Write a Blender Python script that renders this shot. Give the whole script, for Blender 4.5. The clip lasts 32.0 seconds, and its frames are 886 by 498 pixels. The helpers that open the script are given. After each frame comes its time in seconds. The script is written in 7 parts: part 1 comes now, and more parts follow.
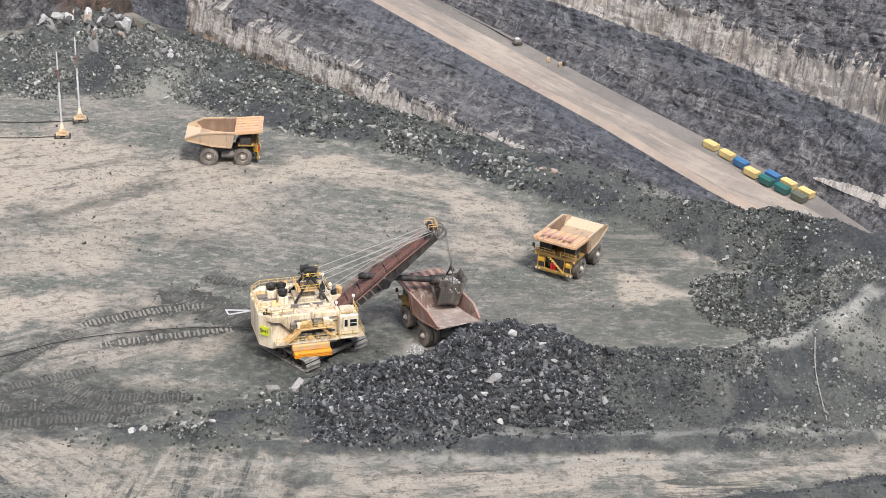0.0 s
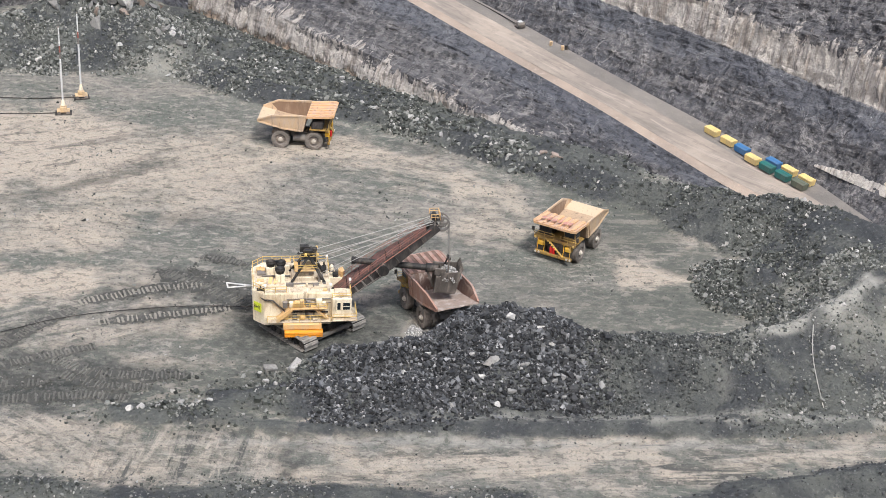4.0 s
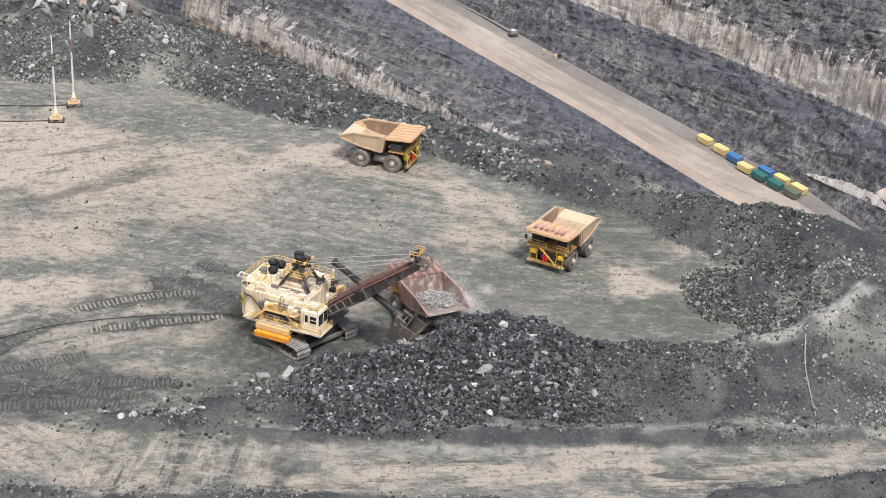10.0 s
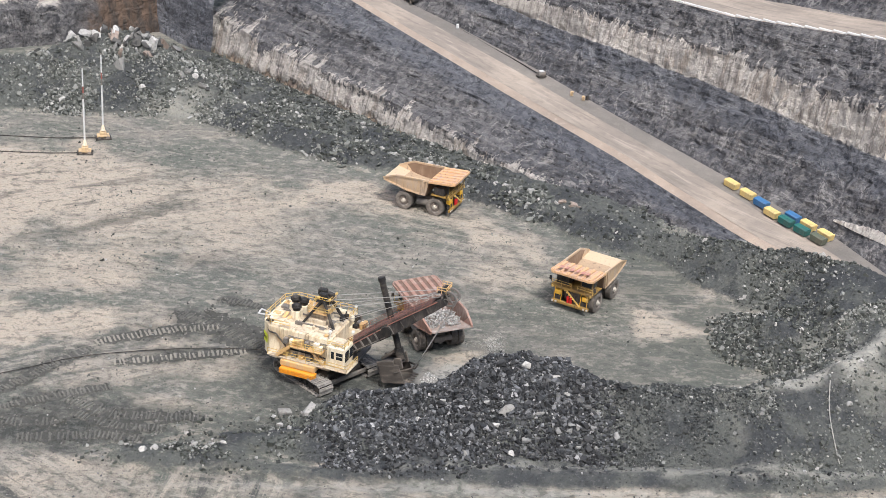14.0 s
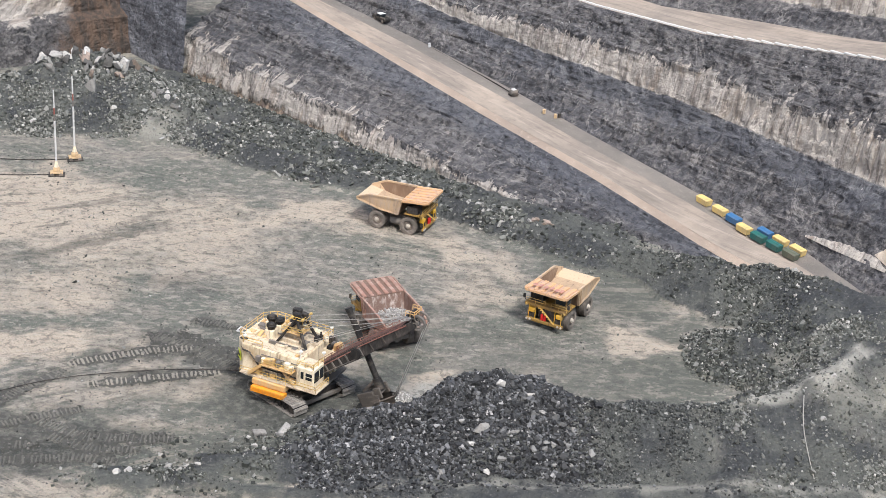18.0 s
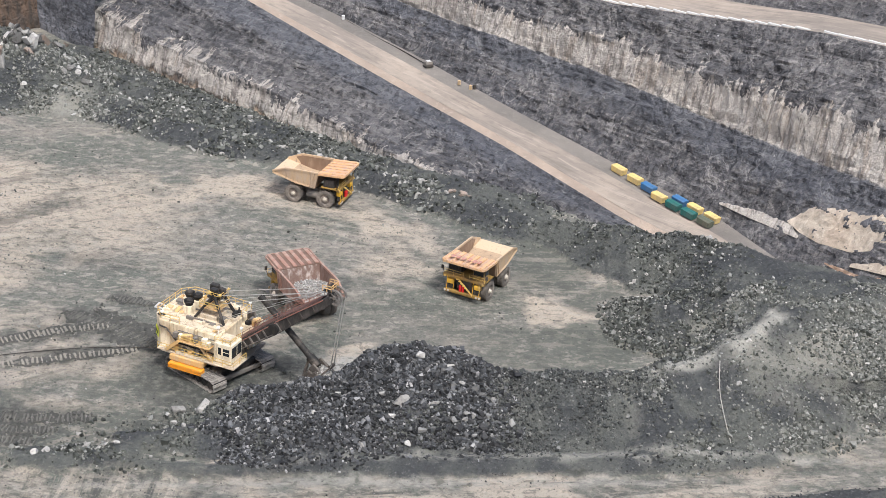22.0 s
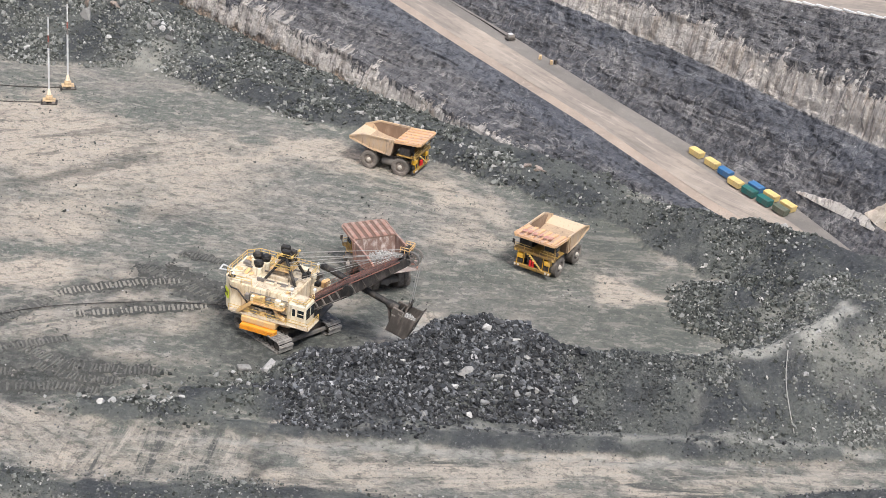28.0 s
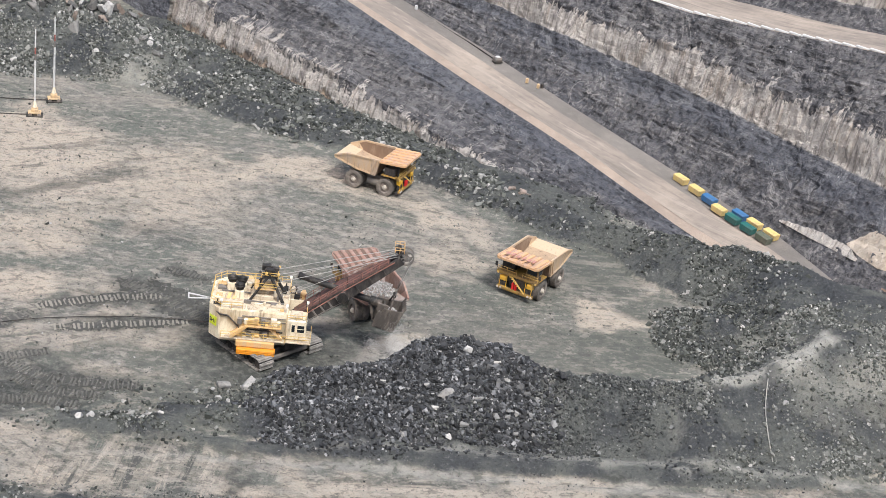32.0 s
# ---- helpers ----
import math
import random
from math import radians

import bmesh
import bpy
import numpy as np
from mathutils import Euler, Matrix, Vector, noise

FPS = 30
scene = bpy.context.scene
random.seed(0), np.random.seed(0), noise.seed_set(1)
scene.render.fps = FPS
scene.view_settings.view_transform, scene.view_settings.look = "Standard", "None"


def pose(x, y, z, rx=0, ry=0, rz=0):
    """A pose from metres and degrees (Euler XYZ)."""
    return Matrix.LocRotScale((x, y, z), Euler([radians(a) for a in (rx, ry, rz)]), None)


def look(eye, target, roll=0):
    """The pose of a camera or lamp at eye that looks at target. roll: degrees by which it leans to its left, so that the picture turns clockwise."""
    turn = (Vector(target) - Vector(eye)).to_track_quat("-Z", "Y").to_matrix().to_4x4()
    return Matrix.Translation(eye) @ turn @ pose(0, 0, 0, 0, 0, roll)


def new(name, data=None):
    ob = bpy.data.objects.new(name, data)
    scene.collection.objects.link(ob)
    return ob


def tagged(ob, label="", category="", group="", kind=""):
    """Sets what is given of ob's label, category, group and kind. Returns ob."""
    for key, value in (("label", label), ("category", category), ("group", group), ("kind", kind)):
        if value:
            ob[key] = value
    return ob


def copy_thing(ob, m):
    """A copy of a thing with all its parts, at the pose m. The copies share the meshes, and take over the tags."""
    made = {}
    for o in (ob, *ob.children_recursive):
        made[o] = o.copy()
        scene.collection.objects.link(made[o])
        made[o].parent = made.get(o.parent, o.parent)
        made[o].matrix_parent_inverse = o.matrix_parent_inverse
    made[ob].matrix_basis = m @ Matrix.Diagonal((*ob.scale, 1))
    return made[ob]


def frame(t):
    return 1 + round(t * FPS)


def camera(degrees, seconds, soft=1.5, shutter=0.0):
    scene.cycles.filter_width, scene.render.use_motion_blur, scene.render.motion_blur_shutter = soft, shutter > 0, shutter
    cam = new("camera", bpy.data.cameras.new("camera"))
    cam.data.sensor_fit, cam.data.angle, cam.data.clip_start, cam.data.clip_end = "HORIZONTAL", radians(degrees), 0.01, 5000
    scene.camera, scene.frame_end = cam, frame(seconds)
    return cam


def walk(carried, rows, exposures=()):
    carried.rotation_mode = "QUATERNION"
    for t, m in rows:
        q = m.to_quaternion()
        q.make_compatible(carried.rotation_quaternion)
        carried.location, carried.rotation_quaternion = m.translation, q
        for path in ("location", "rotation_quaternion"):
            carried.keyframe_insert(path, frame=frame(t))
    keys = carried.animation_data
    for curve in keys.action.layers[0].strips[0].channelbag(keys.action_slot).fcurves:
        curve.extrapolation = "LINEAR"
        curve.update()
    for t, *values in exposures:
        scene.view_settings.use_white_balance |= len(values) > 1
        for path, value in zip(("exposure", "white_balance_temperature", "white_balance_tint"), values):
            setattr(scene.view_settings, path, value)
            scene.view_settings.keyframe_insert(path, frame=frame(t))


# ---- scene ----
cam = camera(31.0, 32.0, soft=0.8)
EYE = (0.0, 0.0, 132.19)
PATH = ((0, -0.22, 263.46, 2.35), (0.5, 0.69, 264.90, 2.52), (1, 0.72, 262.87, 2.84), (1.5, 1.11, 258.61, 2.98), (2, 2.04, 257.58, 3.13), (2.5, 1.83, 256.50, 3.08), (3, 1.10, 255.30, 3.13), (3.5, 0.30, 255.99, 3.22), (5.5, -0.80, 256.51, 3.07), (6, -0.44, 255.94, 2.83), (6.5, 1.42, 255.00, 3.07), (7, 2.06, 255.40, 3.77), (7.5, 1.18, 257.42, 4.23), (8, 0.02, 258.58, 4.25), (8.5, -0.52, 260.75, 4.00), (9, 0.04, 259.74, 3.92), (9.5, 0.76, 257.97, 3.79), (10, 1.27, 259.70, 3.40), (10.5, 0.68, 262.14, 3.62), (11, -0.86, 264.85, 3.98), (11.5, -1.95, 265.94, 3.98), (12, -2.50, 265.76, 3.90), (12.5, -2.60, 267.04, 3.70), (13, -2.99, 269.16, 3.55), (13.5, -3.58, 272.00, 3.70), (14, -3.88, 275.43, 4.04), (14.5, -3.96, 278.49, 4.04), (16.5, -2.90, 281.22, 3.81), (17, -2.28, 283.42, 3.98), (17.5, -0.94, 285.09, 4.03), (18, 0.92, 284.77, 3.97), (18.5, 3.37, 283.16, 4.17), (19, 5.42, 282.70, 4.21), (19.5, 8.01, 282.23, 4.26), (20, 10.14, 280.54, 4.53), (20.5, 11.85, 278.99, 4.59), (21, 12.84, 277.90, 4.13), (21.5, 15.41, 275.36, 4.13), (22, 16.91, 274.44, 4.47), (22.5, 17.27, 273.84, 4.32), (23, 15.95, 270.73, 4.11), (23.5, 12.14, 265.16, 3.75), (24, 3.86, 265.13, 2.77), (24.5, -4.18, 266.52, 2.46), (25, -4.82, 270.59, 3.89), (25.5, -0.33, 268.44, 5.16), (26, 2.75, 262.77, 5.78), (26.5, 3.86, 260.03, 6.10), (28.5, 3.18, 260.73, 6.56), (29, 2.90, 261.71, 6.96), (29.5, 2.80, 263.96, 7.22), (30, 3.20, 264.95, 7.42), (30.5, 3.46, 264.89, 7.49), (31, 4.61, 266.80, 7.27), (31.5, 5.57, 268.40, 7.51), (32, 6.41, 269.92, 7.83))
walk(cam, [(t, look(EYE, (x, y, 0.0), roll)) for t, x, y, roll in PATH])

# world and light: a bright overcast sky with a weak broad sun
world = bpy.data.worlds.new("overcast_sky")
scene.world = world
world.use_nodes = True
wn = world.node_tree
sky = wn.nodes.new("ShaderNodeTexSky")
sky.sky_type = "NISHITA"
sky.sun_disc = False
sky.sun_elevation = radians(58)
sky.sun_rotation = radians(200)
sky.air_density, sky.dust_density, sky.ozone_density = 1.0, 4.0, 1.0
wn.nodes["Background"].inputs["Strength"].default_value = 0.10
wn.links.new(sky.outputs[0], wn.nodes["Background"].inputs["Color"])
sun = new("sun", bpy.data.lights.new("sun", "SUN"))
sun.data.energy = 2.0
sun.data.angle = radians(12)
sun.data.color = (1.0, 0.985, 0.96)
sun.matrix_world = look((40, -60, 120), (0, 0, 0))
scene.view_settings.exposure = 0.98

# ---------------------------------------------------------------- materials


class Mat:
    """A small builder for node materials."""

    def __init__(self, name, rough=0.9, metal=0.0):
        self.m = bpy.data.materials.new(name)
        self.m.use_nodes = True
        self.t = self.m.node_tree
        self.b = self.t.nodes["Principled BSDF"]
        self.b.inputs["Roughness"].default_value = rough
        self.b.inputs["Metallic"].default_value = metal
        self.b.inputs["Specular IOR Level"].default_value = 0.3
        self.co = self.node("ShaderNodeTexCoord").outputs["Object"]

    def node(self, kind, **ins):
        n = self.t.nodes.new(kind)
        for k, v in ins.items():
            self.put(n, k, v)
        return n

    def put(self, n, k, v):
        s = n.inputs[k.replace("_", " ")] if isinstance(k, str) else n.inputs[k]
        if isinstance(v, bpy.types.NodeSocket):
            self.t.links.new(v, s)
        else:
            s.default_value = v

    def stretch(self, sx, sy, sz, at=None):
        n = self.node("ShaderNodeMapping")
        self.put(n, "Vector", self.co if at is None else at)
        n.inputs["Scale"].default_value = (sx, sy, sz)
        return n.outputs[0]

    def noise(self, scale, detail=4, rough=0.6, at=None, dist=0.0):
        n = self.node("ShaderNodeTexNoise", Scale=scale, Detail=detail, Roughness=rough, Distortion=dist)
        self.put(n, "Vector", self.co if at is None else at)
        return n.outputs["Fac"]

    def ramp(self, fac, lo, hi):
        n = self.node("ShaderNodeMapRange")
        n.inputs["From Min"].default_value, n.inputs["From Max"].default_value = lo, hi
        n.interpolation_type = "SMOOTHSTEP"
        self.put(n, 0, fac)
        return n.outputs[0]

    def math(self, op, a, b=0.0):
        n = self.node("ShaderNodeMath")
        n.operation = op
        self.put(n, 0, a)
        self.put(n, 1, b)
        return n.outputs[0]

    def mix(self, fac, a, b, blend="MIX"):
        n = self.node("ShaderNodeMix")
        n.data_type = "RGBA"
        n.blend_type = blend
        self.put(n, 0, fac)
        for i, c in ((6, a), (7, b)):
            self.put(n, i, c if isinstance(c, bpy.types.NodeSocket) else (*c, 1.0))
        return n.outputs[2]

    def disc(self, x, y, rx, ry, turn=0.0):
        """1 at the middle of a soft spot on the ground, 0 past its edge."""
        n = self.node("ShaderNodeMapping")
        n.vector_type = "TEXTURE"
        n.inputs["Location"].default_value = (x, y, 0)
        n.inputs["Rotation"].default_value = (0, 0, radians(turn))
        n.inputs["Scale"].default_value = (rx, ry, 1000.0)
        self.put(n, "Vector", self.co)
        d = self.node("ShaderNodeVectorMath")
        d.operation = "LENGTH"
        self.put(d, 0, n.outputs[0])
        return self.ramp(d.outputs["Value"], 1.0, 0.25)

    def bump(self, height, strength=0.5, dist=0.1):
        n = self.node("ShaderNodeBump", Height=height, Strength=strength, Distance=dist)
        self.t.links.new(n.outputs[0], self.b.inputs["Normal"])

    def done(self, colour):
        self.put(self.b, "Base Color", colour if isinstance(colour, bpy.types.NodeSocket) else (*colour, 1.0))
        return self.m


def paint(name, colour, dirt=(0.20, 0.16, 0.12), amount=0.5, rough=0.55, metal=0.0, scale=0.6):
    """Painted or bare metal with streaky dirt and dust."""
    k = Mat(name, rough, metal)
    a = k.ramp(k.noise(scale, 6, 0.65, k.stretch(1, 1, 0.35)), 0.42, 0.72)
    b = k.ramp(k.noise(scale * 9, 4, 0.6), 0.5, 0.75)
    c = k.mix(k.math("MULTIPLY", a, amount), colour, dirt)
    c = k.mix(k.math("MULTIPLY", b, amount * 0.5), c, tuple(x * 0.6 for x in dirt))
    run = k.noise(1.6, 4, 0.7, k.stretch(1, 1, 0.10))
    c = k.mix(k.math("MULTIPLY", k.ramp(run, 0.55, 0.68), amount * 0.75), c, tuple(x * 0.45 for x in dirt))
    k.bump(b, 0.15, 0.03)
    return k.done(c)


def rock_mat(name, dark, mid, pale, grooves=0.0, warm=None, streaks=0.0):
    """Broken rock: blotches, fine grain and, for dug faces, upright grooves."""
    k = Mat(name, 0.95)
    a = k.noise(0.06, 5, 0.6)
    b = k.noise(0.7, 6, 0.7)
    c = k.noise(5.0, 3, 0.7)
    col = k.mix(k.ramp(a, 0.35, 0.68), dark, mid)
    col = k.mix(k.math("MULTIPLY", k.ramp(b, 0.52, 0.78), 0.75), col, pale)
    col = k.mix(k.math("MULTIPLY", k.ramp(c, 0.5, 0.8), 0.35), col, tuple(x * 0.45 for x in dark))
    if warm:
        w = k.ramp(k.noise(0.045, 3, 0.5, k.stretch(1, 1, 0.5)), 0.52, 0.7)
        col = k.mix(k.math("MULTIPLY", w, 0.6), col, warm)
    if streaks:
        st = k.noise(0.33, 5, 0.7, k.stretch(1.0, 1.0, 0.3), 1.2)
        col = k.mix(k.math("MULTIPLY", k.ramp(st, 0.53, 0.64), streaks), col, tuple(x * 1.25 for x in pale))
        st = k.noise(0.9, 4, 0.7, k.stretch(1.0, 1.0, 0.16), 0.4)
        col = k.mix(k.math("MULTIPLY", k.ramp(st, 0.52, 0.38), streaks), col, tuple(x * 0.5 for x in dark))
    h = k.math("ADD", b, k.math("MULTIPLY", c, 0.4))
    if grooves:
        g = k.noise(1.1, 3, 0.7, k.stretch(1, 1, 0.07))
        gd = k.ramp(g, 0.5, 0.68)
        col = k.mix(k.math("MULTIPLY", gd, grooves), col, tuple(x * 0.5 for x in dark))
        h = k.math("ADD", h, g)
    k.bump(h, 0.9, 0.5)
    return k.done(col)


def face_frame(k):
    """Coordinates along the far face, back from it, and up."""
    turn = k.node("ShaderNodeMapping")
    k.put(turn, "Vector", k.co)
    turn.inputs["Rotation"].default_value = (0, 0, radians(39.4))
    return turn.outputs[0]


def dark_face(k, at, dark, mid, pale, marks=0.6, blotch=0.7):
    """Dug dark rock: strata along it, tooth marks down the slope, pale outcrops and chipped patches."""
    big = k.noise(0.05, 5, 0.65, k.stretch(0.5, 1, 1, at), 0.5)
    strata = k.noise(0.30, 4, 0.65, k.stretch(0.10, 1, 1.3, at), 0.5)
    teeth = k.noise(0.75, 3, 0.6, k.stretch(1, 0.12, 0.12, at), 0.25)
    blocks = k.noise(0.20, 6, 0.75, k.stretch(0.6, 1, 1, at), 1.5)
    lump = k.noise(0.5, 4, 0.68, None, 0.6)
    grain = k.noise(0.9, 3, 0.6)
    lean = k.node("ShaderNodeMapping")
    k.put(lean, "Vector", at)
    lean.inputs["Rotation"].default_value = (0, radians(35), 0)
    vein = k.noise(0.12, 4, 0.65, k.stretch(1.2, 0.5, 0.5, lean.outputs[0]), 1.0)
    line = k.math("ABSOLUTE", k.math("SUBTRACT", vein, 0.5))
    patchy = k.noise(0.09, 4, 0.6)
    col = k.mix(k.ramp(big, 0.36, 0.64), dark, mid)
    col = k.mix(k.math("MULTIPLY", k.ramp(strata, 0.53, 0.60), 0.5), col, tuple(x * 1.3 for x in mid))
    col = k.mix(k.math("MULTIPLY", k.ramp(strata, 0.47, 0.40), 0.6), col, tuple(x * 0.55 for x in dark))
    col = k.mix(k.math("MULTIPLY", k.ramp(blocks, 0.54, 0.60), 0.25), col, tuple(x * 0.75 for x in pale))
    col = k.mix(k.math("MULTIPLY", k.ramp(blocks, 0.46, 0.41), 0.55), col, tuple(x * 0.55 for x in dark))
    zone = k.ramp(patchy, 0.46, 0.54)
    col = k.mix(k.math("MULTIPLY", k.math("MULTIPLY", k.ramp(teeth, 0.55, 0.60), zone), marks * 0.5), col, tuple(x * 0.85 for x in pale))
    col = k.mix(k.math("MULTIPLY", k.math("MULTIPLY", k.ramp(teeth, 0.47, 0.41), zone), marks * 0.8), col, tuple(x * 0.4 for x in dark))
    away = k.ramp(patchy, 0.53, 0.44)
    col = k.mix(k.math("MULTIPLY", k.math("MULTIPLY", k.ramp(line, 0.020, 0.006), away), blotch), col, tuple(x * 1.5 for x in pale))
    chip = k.math("MULTIPLY", k.ramp(blocks, 0.60, 0.63), k.ramp(lump, 0.42, 0.50))
    col = k.mix(k.math("MULTIPLY", chip, blotch), col, tuple(x * 1.6 for x in pale))
    col = k.mix(k.math("MULTIPLY", k.ramp(lump, 0.57, 0.63), 0.2), col, pale)
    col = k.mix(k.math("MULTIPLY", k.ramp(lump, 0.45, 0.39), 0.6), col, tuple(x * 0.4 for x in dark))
    col = k.mix(k.math("MULTIPLY", k.ramp(grain, 0.57, 0.65), 0.25), col, pale)
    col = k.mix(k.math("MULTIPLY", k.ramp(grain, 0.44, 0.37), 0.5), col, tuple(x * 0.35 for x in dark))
    # teeth, grain, strata and lump colour dark where this relief is low
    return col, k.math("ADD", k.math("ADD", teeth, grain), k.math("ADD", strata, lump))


def pale_face(k, at):
    """Pale weathered rock with upright digging grooves and dark rock showing through."""
    big = k.noise(0.06, 4, 0.65, k.stretch(1, 0, 1, at), 0.5)
    groove = k.noise(0.85, 3, 0.65, k.stretch(1, 0, 0.10, at), 0.25)
    wide = k.noise(0.28, 4, 0.65, k.stretch(1, 0, 0.30, at), 0.6)
    hole = k.noise(0.6, 4, 0.7, k.stretch(1, 0, 0.45, at), 0.8)
    grain = k.noise(1.5, 4, 0.7)
    col = k.mix(k.ramp(big, 0.40, 0.62), (0.36, 0.337, 0.314), (0.50, 0.465, 0.425))
    col = k.mix(k.math("MULTIPLY", k.ramp(wide, 0.52, 0.62), 0.55), col, (0.34, 0.285, 0.235))
    col = k.mix(k.math("MULTIPLY", k.ramp(groove, 0.52, 0.58), 0.5), col, (0.58, 0.54, 0.49))
    col = k.mix(k.math("MULTIPLY", k.ramp(groove, 0.46, 0.40), 0.6), col, (0.20, 0.175, 0.162))
    col = k.mix(k.math("MULTIPLY", k.ramp(hole, 0.585, 0.64), 0.65), col, (0.13, 0.12, 0.117))
    col = k.mix(k.math("MULTIPLY", k.ramp(grain, 0.57, 0.64), 0.3), col, (0.20, 0.18, 0.168))
    col = k.mix(k.math("MULTIPLY", k.ramp(grain, 0.44, 0.37), 0.25), col, (0.58, 0.54, 0.50))
    # groove colours pale where this relief is high, dark where low
    return col, k.math("ADD", k.math("ADD", groove, wide), k.math("ADD", grain, hole))


def face_mat(name, dark, mid, pale, marks=0.6, blotch=0.7):
    k = Mat(name, 0.95)
    col, h = dark_face(k, face_frame(k), dark, mid, pale, marks, blotch)
    k.bump(h, 1.0, 0.9)
    return k.done(col)


def pale_mat(name):
    k = Mat(name, 0.95)
    col, h = pale_face(k, face_frame(k))
    k.bump(h, 1.0, 0.9)
    return k.done(col)


ROCK_DARK = ((0.074, 0.075, 0.084), (0.118, 0.115, 0.118), (0.27, 0.258, 0.248))
ROCK_GRAVEL = ((0.078, 0.082, 0.096), (0.102, 0.106, 0.119), (0.165, 0.166, 0.172))


def cliff_mat(name, layers):
    """A face in layers: "lay" counts the layers up the face; each change of layer is ragged.
    layers: kind, where it begins, how far its edge reaches up and down in fingers."""
    k = Mat(name, 0.95)
    at = face_frame(k)
    a = k.node("ShaderNodeAttribute")
    a.attribute_name = "lay"
    lay = a.outputs["Fac"]
    finger = k.math("SUBTRACT", k.noise(0.22, 5, 0.72, k.stretch(1, 0.12, 0.12, at), 0.9), 0.5)
    rag = k.math("SUBTRACT", k.noise(0.5, 5, 0.75, None, 0.8), 0.5)
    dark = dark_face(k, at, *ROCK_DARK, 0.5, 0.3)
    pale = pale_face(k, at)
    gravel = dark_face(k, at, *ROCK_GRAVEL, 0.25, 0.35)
    spot = k.noise(0.5, 5, 0.75, k.stretch(1, 1, 0.4))
    brown = (k.mix(k.ramp(spot, 0.42, 0.58), (0.13, 0.105, 0.09), (0.36, 0.28, 0.215)), spot)
    kinds = {"dark": dark, "pale": pale, "gravel": gravel, "brown": brown}
    col, h = kinds[layers[0][0]]
    for kind, begin, reach, soft in layers[1:]:
        edge = k.math("ADD", lay, k.math("ADD", k.math("MULTIPLY", finger, reach), k.math("MULTIPLY", rag, reach * 0.6)))
        f = k.ramp(edge, begin - soft, begin + soft)
        col = k.mix(f, col, kinds[kind][0])
        hm = k.node("ShaderNodeMix")
        k.put(hm, 0, f)
        k.put(hm, 2, h)
        k.put(hm, 3, kinds[kind][1])
        h = hm.outputs[0]
    k.bump(h, 1.0, 0.9)
    return k.done(col)


def stone_mat(name, colours):
    """Loose rocks, each island its own grey."""
    k = Mat(name, 0.6)
    g = k.node("ShaderNodeNewGeometry").outputs["Random Per Island"]
    r = k.node("ShaderNodeValToRGB")
    k.put(r, 0, g)
    e = r.color_ramp.elements
    while len(e) < len(colours):
        e.new(0.5)
    for el, (p, c) in zip(e, colours):
        el.position, el.color = p, (*c, 1.0)
    r.color_ramp.interpolation = "CONSTANT"
    n = k.noise(2.5, 4, 0.7)
    k.bump(n, 0.5, 0.1)
    return k.done(k.mix(k.math("MULTIPLY", k.ramp(n, 0.4, 0.75), 0.4), r.outputs[0], (0.06, 0.06, 0.055)))


# the crest of the dusty spur
SPUR = ((47.6, 217.8), (55.6, 222.2), (60.4, 224.6), (65.7, 228.4), (69.6, 233.5), (73, 236.8), (90, 240))


